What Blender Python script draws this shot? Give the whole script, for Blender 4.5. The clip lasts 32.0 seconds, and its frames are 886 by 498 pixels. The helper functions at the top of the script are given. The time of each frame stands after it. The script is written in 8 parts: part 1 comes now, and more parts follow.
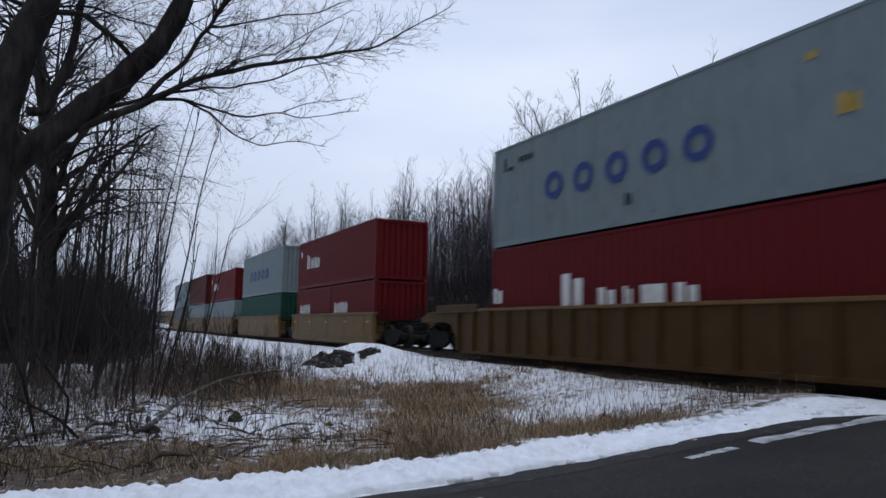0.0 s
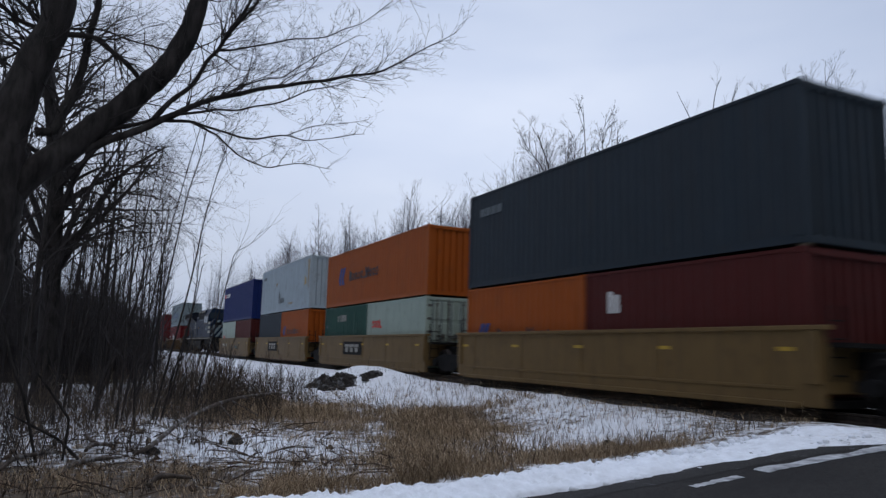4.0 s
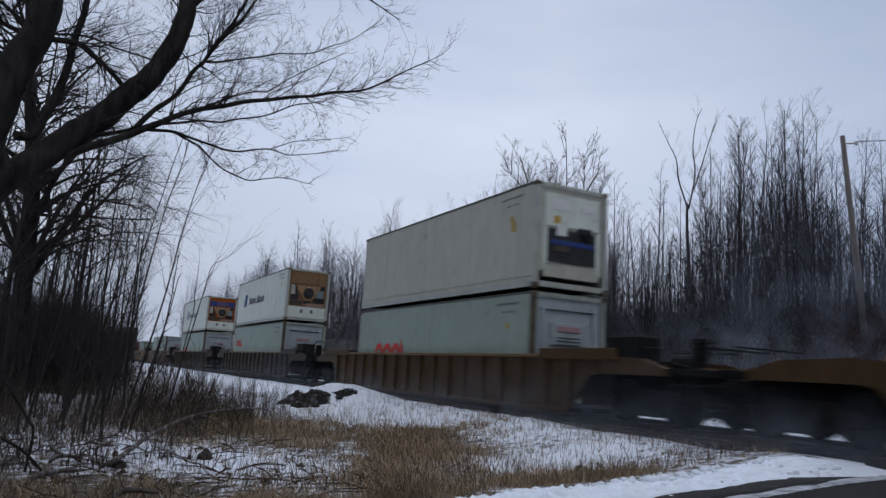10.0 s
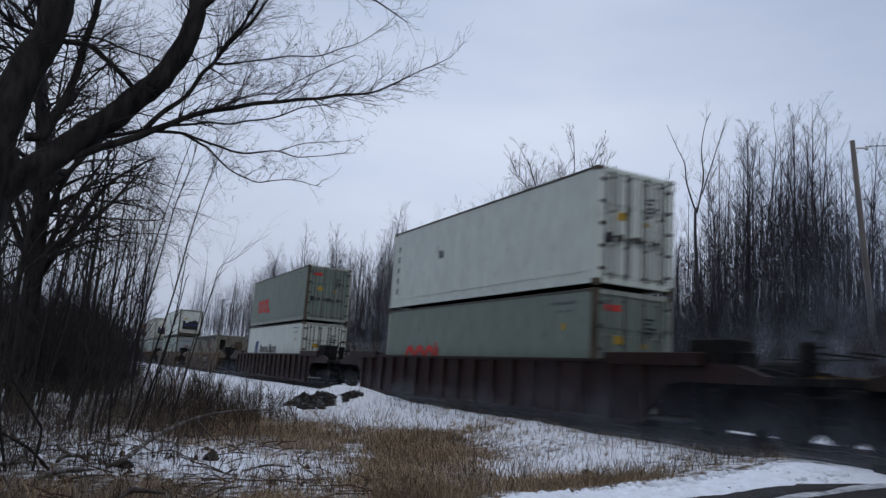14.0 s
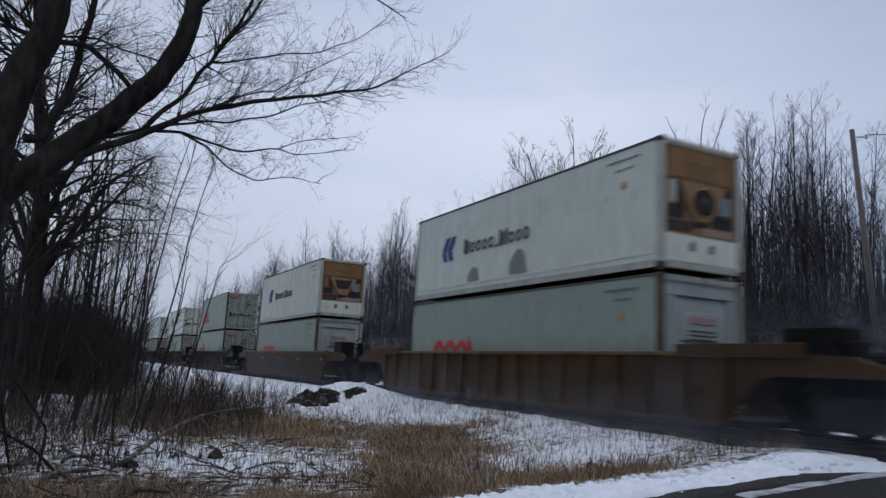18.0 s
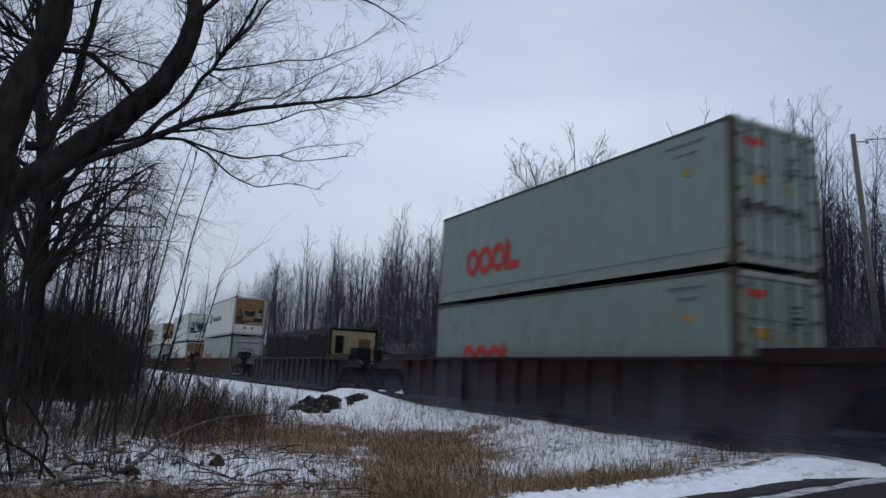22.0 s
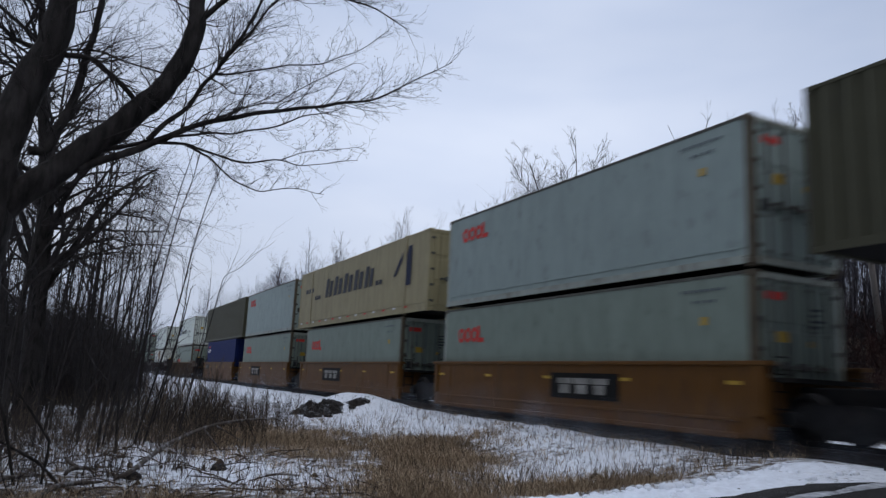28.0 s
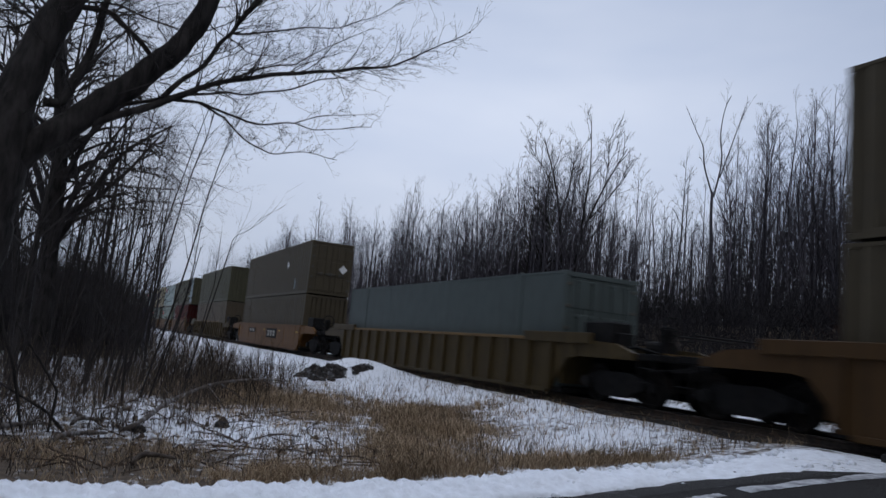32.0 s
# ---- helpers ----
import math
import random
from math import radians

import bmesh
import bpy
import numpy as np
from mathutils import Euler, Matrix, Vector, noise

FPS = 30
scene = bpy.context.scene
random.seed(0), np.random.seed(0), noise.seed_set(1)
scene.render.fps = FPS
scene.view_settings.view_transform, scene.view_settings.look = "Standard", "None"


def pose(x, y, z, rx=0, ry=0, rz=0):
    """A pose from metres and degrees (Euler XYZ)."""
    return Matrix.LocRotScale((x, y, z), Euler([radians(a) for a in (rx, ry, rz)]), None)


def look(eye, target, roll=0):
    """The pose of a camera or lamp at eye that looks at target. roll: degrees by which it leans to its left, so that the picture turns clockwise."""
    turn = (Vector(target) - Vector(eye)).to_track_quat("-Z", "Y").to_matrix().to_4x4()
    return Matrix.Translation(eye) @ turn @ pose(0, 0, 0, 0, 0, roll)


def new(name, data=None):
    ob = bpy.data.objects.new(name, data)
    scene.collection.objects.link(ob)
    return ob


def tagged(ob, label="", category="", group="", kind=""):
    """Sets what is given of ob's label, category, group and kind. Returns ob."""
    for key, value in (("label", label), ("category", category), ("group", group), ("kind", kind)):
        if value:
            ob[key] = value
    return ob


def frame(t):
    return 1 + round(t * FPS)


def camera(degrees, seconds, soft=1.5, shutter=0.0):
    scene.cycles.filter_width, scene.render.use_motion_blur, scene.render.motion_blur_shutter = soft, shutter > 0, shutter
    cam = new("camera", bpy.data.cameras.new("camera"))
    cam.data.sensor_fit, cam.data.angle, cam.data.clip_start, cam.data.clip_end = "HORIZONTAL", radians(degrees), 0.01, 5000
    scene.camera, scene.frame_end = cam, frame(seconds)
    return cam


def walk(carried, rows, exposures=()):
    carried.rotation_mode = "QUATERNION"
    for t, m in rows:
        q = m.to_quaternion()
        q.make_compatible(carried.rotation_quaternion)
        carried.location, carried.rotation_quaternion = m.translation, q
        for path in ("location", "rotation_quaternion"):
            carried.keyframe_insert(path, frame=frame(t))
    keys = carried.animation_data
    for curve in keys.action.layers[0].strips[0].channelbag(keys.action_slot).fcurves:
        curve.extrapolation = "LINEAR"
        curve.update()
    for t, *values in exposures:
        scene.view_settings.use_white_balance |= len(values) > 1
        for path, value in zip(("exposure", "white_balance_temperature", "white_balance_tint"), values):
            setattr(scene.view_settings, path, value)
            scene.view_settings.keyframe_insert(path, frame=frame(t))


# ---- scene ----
cam = camera(63.1, 32.0, soft=1.4, shutter=0.3)
EYE = (0.0, 0.0, 1.6)
# seconds, yaw, pitch, roll of the camera held by hand on the road shoulder
PATH = [
    (0.0, -26.30, 5.77, 1.20), (0.5, -26.57, 7.44, 1.79), (1.0, -26.19, 6.99, 1.65),
    (1.5, -25.94, 6.94, 1.39), (2.0, -25.63, 7.17, 1.42), (2.5, -25.99, 7.75, 1.79),
    (3.0, -26.42, 7.62, 1.79), (3.5, -26.28, 7.63, 1.72), (5.5, -25.07, 7.51, 2.42),
    (6.0, -25.54, 7.57, 2.07), (6.5, -25.65, 7.75, 1.90), (7.0, -26.05, 7.63, 1.60),
    (7.5, -26.63, 7.81, 1.66), (8.0, -26.89, 7.87, 2.69), (8.5, -27.25, 8.13, 3.00),
    (9.0, -27.71, 8.14, 3.14), (9.5, -27.60, 8.77, 3.33), (10.0, -27.51, 9.24, 3.55),
    (10.5, -27.09, 9.16, 3.69), (11.0, -26.91, 9.47, 3.63), (11.5, -26.83, 9.60, 3.70),
    (12.0, -26.78, 9.59, 3.64), (12.5, -26.74, 9.45, 3.72), (13.0, -27.10, 9.35, 3.98),
    (13.5, -26.82, 9.30, 4.09), (14.0, -26.92, 9.42, 4.00), (14.5, -26.88, 9.35, 3.76),
    (16.5, -26.92, 9.17, 3.05), (17.0, -26.75, 9.13, 2.94), (17.5, -26.89, 9.17, 2.91),
    (18.0, -26.89, 9.05, 3.14), (18.5, -26.89, 9.19, 3.05), (19.0, -26.85, 8.99, 3.51),
    (19.5, -26.87, 9.20, 3.29), (20.0, -26.78, 9.04, 3.51), (20.5, -26.64, 8.99, 3.58),
    (21.0, -26.83, 9.27, 2.67), (21.5, -26.81, 9.42, 2.90), (22.0, -26.76, 9.51, 2.97),
    (22.5, -26.63, 9.44, 3.18), (23.0, -26.54, 9.49, 3.26), (23.5, -26.70, 9.48, 2.80),
    (24.0, -26.77, 9.62, 2.85), (24.5, -26.76, 9.41, 2.92), (25.0, -26.82, 8.87, 2.86),
    (25.5, -26.91, 9.29, 3.13), (27.5, -27.01, 9.74, 3.18), (28.0, -26.60, 9.84, 2.96),
    (28.5, -26.59, 9.86, 2.77), (29.0, -26.61, 9.89, 2.94), (29.5, -26.65, 9.92, 3.25),
    (30.0, -26.60, 9.85, 3.66), (30.5, -26.52, 10.01, 3.57), (31.0, -26.32, 10.01, 3.56),
    (31.5, -26.09, 9.84, 3.54), (32.0, -26.03, 7.49, 5.79),
]
walk(cam, [(t, pose(*EYE, 90 + pitch, 0, yaw) @ pose(0, 0, 0, 0, 0, roll)) for t, yaw, pitch, roll in PATH],
     exposures=[(0.0, 0.22), (3.5, 0.15), (8.0, 0.0), (25.0, 0.0), (28.0, 0.13), (31.0, 0.26), (32.0, 0.0)])

# ---------------------------------------------------------------- world and light
world = bpy.data.worlds.new("world")
scene.world = world
world.use_nodes = True
wn, wl = world.node_tree.nodes, world.node_tree.links
wn.clear()
sky = wn.new("ShaderNodeTexSky")
sky.sky_type = "NISHITA"
sky.sun_disc = False
sky.sun_elevation = radians(55)
sky.sun_rotation = radians(190)
sky.air_density, sky.dust_density, sky.ozone_density = 1.0, 4.0, 1.0
co = wn.new("ShaderNodeTexCoord")
mp = wn.new("ShaderNodeMapping")
mp.inputs["Scale"].default_value = (1.0, 1.0, 3.2)
wl.new(co.outputs["Generated"], mp.inputs["Vector"])
cl = wn.new("ShaderNodeTexNoise")
cl.inputs["Scale"].default_value, cl.inputs["Detail"].default_value = 1.6, 4.0
wl.new(mp.outputs["Vector"], cl.inputs["Vector"])
cr = wn.new("ShaderNodeValToRGB")
cr.color_ramp.elements[0].position, cr.color_ramp.elements[0].color = 0.30, (0.454, 0.541, 0.734, 1)
cr.color_ramp.elements[1].position, cr.color_ramp.elements[1].color = 0.72, (0.648, 0.712, 0.857, 1)
wl.new(cl.outputs["Fac"], cr.inputs["Fac"])
skymul = wn.new("ShaderNodeVectorMath")
skymul.operation = "SCALE"
skymul.inputs["Scale"].default_value = 0.06
wl.new(sky.outputs["Color"], skymul.inputs[0])
skymix = wn.new("ShaderNodeMix")
skymix.data_type = "RGBA"
skymix.inputs["Factor"].default_value = 0.9
wl.new(skymul.outputs[0], skymix.inputs["A"])
wl.new(cr.outputs["Color"], skymix.inputs["B"])
bg = wn.new("ShaderNodeBackground")
bg.inputs["Strength"].default_value = 1.0
# the cloud deck is thinner and brighter beyond the train
def wmath(op, a, b):
    n = wn.new("ShaderNodeMath")
    n.operation = op
    for i, v in enumerate((a, b)):
        if isinstance(v, (int, float)):
            n.inputs[i].default_value = v
        else:
            wl.new(v, n.inputs[i])
    return n.outputs[0]


toward = wn.new("ShaderNodeVectorMath")
toward.operation = "DOT_PRODUCT"
toward.inputs[1].default_value = (0.48, 0.87, -0.12)
wl.new(co.outputs["Generated"], toward.inputs[0])
lobe = wmath("POWER", wmath("MULTIPLY_ADD", toward.outputs["Value"], 0.5), 2.5)
lobe.node.inputs[0].links[0].from_node.inputs[2].default_value = 0.5
split = wn.new("ShaderNodeSeparateXYZ")
wl.new(co.outputs["Generated"], split.inputs[0])
zenith = wn.new("ShaderNodeMapRange")
zenith.interpolation_type = "SMOOTHSTEP"
zenith.inputs["From Min"].default_value, zenith.inputs["From Max"].default_value = 0.42, 0.95
zenith.inputs["To Min"].default_value, zenith.inputs["To Max"].default_value = 0.0, 1.0
wl.new(split.outputs["Z"], zenith.inputs["Value"])
# an overcast sky is duller near the horizon
low = wn.new("ShaderNodeMapRange")
low.interpolation_type = "SMOOTHSTEP"
low.inputs["From Min"].default_value, low.inputs["From Max"].default_value = 0.0, 0.36
low.inputs["To Min"].default_value, low.inputs["To Max"].default_value = 0.74, 1.0
wl.new(split.outputs["Z"], low.inputs["Value"])
glow = wmath("MULTIPLY", wmath("ADD", wmath("ADD", wmath("MULTIPLY", lobe, 1.05), 0.21), wmath("MULTIPLY", zenith.outputs[0], 1.08)), low.outputs[0]).node
bright = wn.new("ShaderNodeVectorMath")
bright.operation = "SCALE"
wl.new(skymix.outputs["Result"], bright.inputs[0])
wl.new(glow.outputs[0], bright.inputs["Scale"])
wl.new(bright.outputs[0], bg.inputs["Color"])
wo = wn.new("ShaderNodeOutputWorld")
wl.new(bg.outputs[0], wo.inputs[0])

sun_data = bpy.data.lights.new("sun", "SUN")
sun_data.energy, sun_data.angle, sun_data.color = 0.25, radians(40), (1.0, 0.96, 0.9)
sun = new("sun", sun_data)
sun.matrix_world = look((-4, -22, 32), (0, 0, 0))

# ---------------------------------------------------------------- materials
MATS = {}


def mat(name, color, rough=0.7, metal=0.0, vary=0.25, scale=6.0, bump=0.0, bscale=40.0, dirt=None, dirt_amt=0.0, dscale=1.5, spec=0.5, stretch=(1, 1, 1), rand=0.0, two=None, streak=None, streak_amt=0.0):
    """Principled material with grain, larger stains and fine relief, in object space."""
    if name in MATS:
        return MATS[name]
    m = bpy.data.materials.new(name)
    m.use_nodes = True
    n, l = m.node_tree.nodes, m.node_tree.links
    b = n["Principled BSDF"]
    b.inputs["Roughness"].default_value, b.inputs["Metallic"].default_value = rough, metal
    b.inputs["Specular IOR Level"].default_value = spec
    tc, mpn = n.new("ShaderNodeTexCoord"), n.new("ShaderNodeMapping")
    mpn.inputs["Scale"].default_value = stretch
    l.new(tc.outputs["Object"], mpn.inputs["Vector"])
    oi = n.new("ShaderNodeObjectInfo")
    off = n.new("ShaderNodeVectorMath")
    off.operation = "MULTIPLY_ADD"
    off.inputs[1].default_value = (37, 51, 23)
    l.new(oi.outputs["Random"], off.inputs[0])
    l.new(mpn.outputs[0], off.inputs[2])
    n1 = n.new("ShaderNodeTexNoise")
    n1.inputs["Scale"].default_value, n1.inputs["Detail"].default_value = scale, 6
    l.new(off.outputs[0], n1.inputs["Vector"])
    lo, hi = [max(0, c * (1 - vary)) for c in color], [min(1, c * (1 + vary)) for c in (two or color)]
    r = n.new("ShaderNodeValToRGB")
    r.color_ramp.elements[0].position, r.color_ramp.elements[0].color = 0.3, (*lo, 1)
    r.color_ramp.elements[1].position, r.color_ramp.elements[1].color = 0.7, (*hi, 1)
    l.new(n1.outputs["Fac"], r.inputs["Fac"])
    out = r.outputs["Color"]
    if dirt:
        n2 = n.new("ShaderNodeTexNoise")
        n2.inputs["Scale"].default_value, n2.inputs["Detail"].default_value, n2.inputs["Roughness"].default_value = dscale, 8, 0.65
        l.new(off.outputs[0], n2.inputs["Vector"])
        r2 = n.new("ShaderNodeValToRGB")
        r2.color_ramp.elements[0].position, r2.color_ramp.elements[0].color = 0.62 - 0.3 * dirt_amt, (0, 0, 0, 1)
        r2.color_ramp.elements[1].position, r2.color_ramp.elements[1].color = 0.82 - 0.2 * dirt_amt, (1, 1, 1, 1)
        l.new(n2.outputs["Fac"], r2.inputs["Fac"])
        mx = n.new("ShaderNodeMix")
        mx.data_type = "RGBA"
        mx.inputs["B"].default_value = (*dirt, 1)
        sc = n.new("ShaderNodeMath")
        sc.operation = "MULTIPLY"
        sc.inputs[1].default_value = min(1.0, 0.35 + dirt_amt * 0.6)
        l.new(r2.outputs["Color"], sc.inputs[0])
        l.new(sc.outputs[0], mx.inputs["Factor"])
        l.new(out, mx.inputs["A"])
        out = mx.outputs["Result"]
    if streak:
        mp2, n4, r4 = n.new("ShaderNodeMapping"), n.new("ShaderNodeTexNoise"), n.new("ShaderNodeValToRGB")
        mp2.inputs["Scale"].default_value = (7.0, 7.0, 0.32)
        l.new(off.outputs[0], mp2.inputs["Vector"])
        l.new(mp2.outputs[0], n4.inputs["Vector"])
        n4.inputs["Scale"].default_value, n4.inputs["Detail"].default_value, n4.inputs["Roughness"].default_value = 1.0, 7, 0.7
        r4.color_ramp.elements[0].position, r4.color_ramp.elements[0].color = 0.48, (0, 0, 0, 1)
        r4.color_ramp.elements[1].position, r4.color_ramp.elements[1].color = 0.72, (streak_amt, streak_amt, streak_amt, 1)
        l.new(n4.outputs["Fac"], r4.inputs["Fac"])
        mx4 = n.new("ShaderNodeMix")
        mx4.data_type = "RGBA"
        mx4.inputs["B"].default_value = (*streak, 1)
        l.new(r4.outputs["Color"], mx4.inputs["Factor"])
        l.new(out, mx4.inputs["A"])
        out = mx4.outputs["Result"]
    if rand:
        hs = n.new("ShaderNodeHueSaturation")
        ma = n.new("ShaderNodeMapRange")
        ma.inputs["To Min"].default_value, ma.inputs["To Max"].default_value = 1 - rand, 1 + rand
        l.new(oi.outputs["Random"], ma.inputs["Value"])
        l.new(ma.outputs[0], hs.inputs["Value"])
        l.new(out, hs.inputs["Color"])
        out = hs.outputs["Color"]
    l.new(out, b.inputs["Base Color"])
    if bump:
        n3 = n.new("ShaderNodeTexNoise")
        n3.inputs["Scale"].default_value, n3.inputs["Detail"].default_value = bscale, 4
        l.new(off.outputs[0], n3.inputs["Vector"])
        bp = n.new("ShaderNodeBump")
        bp.inputs["Strength"].default_value, bp.inputs["Distance"].default_value = bump, 0.02
        l.new(n3.outputs["Fac"], bp.inputs["Height"])
        l.new(bp.outputs[0], b.inputs["Normal"])
    MATS[name] = m
    return m


def straw(name, colours, rough=0.9):
    """Stalks and blades, each with its own shade of the ramp and a fine grain."""
    m = bpy.data.materials.new(name)
    m.use_nodes = True
    n, l = m.node_tree.nodes, m.node_tree.links
    b = n["Principled BSDF"]
    b.inputs["Roughness"].default_value, b.inputs["Specular IOR Level"].default_value = rough, 0.12
    ge, r = n.new("ShaderNodeNewGeometry"), n.new("ShaderNodeValToRGB")
    ramp = r.color_ramp
    while len(ramp.elements) < len(colours):
        ramp.elements.new(0.5)
    for i, c in enumerate(colours):
        ramp.elements[i].position, ramp.elements[i].color = i / (len(colours) - 1), (*c, 1)
    l.new(ge.outputs["Random Per Island"], r.inputs["Fac"])
    tc, n1, hs, ma = n.new("ShaderNodeTexCoord"), n.new("ShaderNodeTexNoise"), n.new("ShaderNodeHueSaturation"), n.new("ShaderNodeMapRange")
    n1.inputs["Scale"].default_value, n1.inputs["Detail"].default_value = 1.1, 5
    l.new(tc.outputs["Object"], n1.inputs["Vector"])
    ma.inputs["From Min"].default_value, ma.inputs["From Max"].default_value = 0.3, 0.7
    ma.inputs["To Min"].default_value, ma.inputs["To Max"].default_value = 0.65, 1.3
    l.new(n1.outputs["Fac"], ma.inputs["Value"])
    l.new(ma.outputs[0], hs.inputs["Value"])
    l.new(r.outputs["Color"], hs.inputs["Color"])
    l.new(hs.outputs["Color"], b.inputs["Base Color"])
    return m


GRIME = (0.05, 0.045, 0.04)
RUST = (0.16, 0.07, 0.03)


def paint(name, color, rough=0.55, dirt=GRIME, amt=0.25, vary=0.10, streak=(0.045, 0.036, 0.028), run=0.5):
    """Weathered vehicle paint with stains that run downwards."""
    return mat(name, color, rough, 0.0, vary * 0.7, 2.4, 0.07, 9.0, dirt, amt * 0.75, 3.1, 0.16, (1.0, 1.0, 0.6), streak=streak, streak_amt=run * 0.75)


M_BARK = mat("bark", (0.030, 0.0265, 0.025), 0.9, vary=0.6, scale=11, bump=1.0, bscale=24, stretch=(1, 1, 0.3), spec=0.15, dirt=(0.075, 0.072, 0.066), dirt_amt=0.3, dscale=4.0)
M_TWIG = mat("twig", (0.030, 0.026, 0.025), 0.9, vary=0.3, scale=8, spec=0.2)
# air haze over the distant wood is put into this lighter, bluer bark colour
M_WOODS_HAZED = mat("woods_bark_hazed", (0.078, 0.073, 0.085), 0.95, vary=0.35, scale=3, spec=0.1, rand=0.4)
M_UNDER = straw("undergrowth_twigs", [(0.024, 0.023, 0.026), (0.038, 0.036, 0.039), (0.058, 0.052, 0.053)])
M_REDTWIG = straw("shrub_twigs", [(0.034, 0.018, 0.017), (0.055, 0.028, 0.025), (0.075, 0.045, 0.038)])
M_BRUSH = straw("thicket_twigs", [(0.022, 0.020, 0.021), (0.036, 0.032, 0.032), (0.055, 0.047, 0.044)])
M_STEM = straw("weed_stem", [(0.026, 0.022, 0.020), (0.046, 0.038, 0.033), (0.085, 0.066, 0.052), (0.17, 0.13, 0.09)])
M_GRASS = straw("dead_grass", [(0.12, 0.082, 0.055), (0.25, 0.175, 0.112), (0.40, 0.295, 0.19), (0.58, 0.46, 0.31)])
M_LOG = mat("dead_wood", (0.072, 0.058, 0.048), 0.9, vary=0.35, scale=9, bump=0.5, bscale=30, spec=0.2, dirt=(0.7, 0.72, 0.75), dirt_amt=0.35, dscale=6)
M_STONE = mat("stone", (0.03, 0.028, 0.027), 0.95, vary=0.4, scale=7, bump=0.8, bscale=12, spec=0.2)
M_EARTH = mat("frozen_earth", (0.026, 0.023, 0.021), 0.95, vary=0.5, scale=9, bump=1.0, bscale=14, dirt=(0.72, 0.74, 0.78), dirt_amt=0.34, dscale=3.5, spec=0.15)
M_STEEL = mat("rail_steel", (0.075, 0.058, 0.048), 0.7, 0.3, 0.3, 9, dirt=RUST, dirt_amt=0.4)
M_RUNG = mat("running_steel", (0.16, 0.155, 0.15), 0.5, 0.8, 0.2, 9)
M_BRIGHT = mat("polished_steel", (0.42, 0.41, 0.40), 0.25, 1.0, 0.1, 9)
# ties darkened with the ballast: spray, and the train's shadow put into the colour
M_TIE = mat("tie_wood", (0.026, 0.022, 0.019), 0.9, vary=0.35, scale=8, bump=0.5, rand=0.2)
M_BLACK = mat("black_iron", (0.013, 0.0125, 0.0125), 0.7, 0.0, 0.35, 6, dirt=(0.03, 0.024, 0.019), dirt_amt=0.35, spec=0.1)
M_WHEEL = mat("wheel_steel", (0.022, 0.02, 0.019), 0.65, 0.1, 0.3, 8, dirt=(0.05, 0.027, 0.016), dirt_amt=0.3, spec=0.1)
M_WHITE = mat("white_marking", (0.72, 0.72, 0.70), 0.6, vary=0.08, scale=5, dirt=GRIME, dirt_amt=0.15)
M_DIMWHITE = mat("dirty_white_marking", (0.30, 0.29, 0.26), 0.7, vary=0.2, scale=5, dirt=GRIME, dirt_amt=0.5)
M_LOGORED = mat("red_marking", (0.62, 0.03, 0.02), 0.6, vary=0.1, dirt=GRIME, dirt_amt=0.1)
M_LOGOBLUE = mat("blue_marking", (0.012, 0.04, 0.20), 0.6, vary=0.1, dirt=GRIME, dirt_amt=0.1)
M_LOGODARK = mat("dark_marking", (0.012, 0.014, 0.022), 0.6, vary=0.1)
M_YELMARK = mat("yellow_marking", (0.48, 0.30, 0.03), 0.6, vary=0.1)
M_ORANGE_R = paint("reefer_orange", (0.27, 0.155, 0.078), amt=0.4)
M_COIL = mat("dark_louvre", (0.03, 0.03, 0.034), 0.6, 0.3, 0.3)
M_LITTER = mat("litter", (0.062, 0.045, 0.034), 0.95, vary=0.5, scale=3, spec=0.1)
M_POLE = mat("pole_wood", (0.165, 0.145, 0.13), 0.9, vary=0.25, scale=4, stretch=(1, 1, 0.1), bump=0.3)
M_GLASS = mat("window_glass", (0.03, 0.04, 0.05), 0.08, vary=0.1)
M_ICE = mat("snow_cake", (0.82, 0.84, 0.88), 0.7, vary=0.06, scale=6, bump=0.5, bscale=20)

# ---------------------------------------------------------------- mesh tools


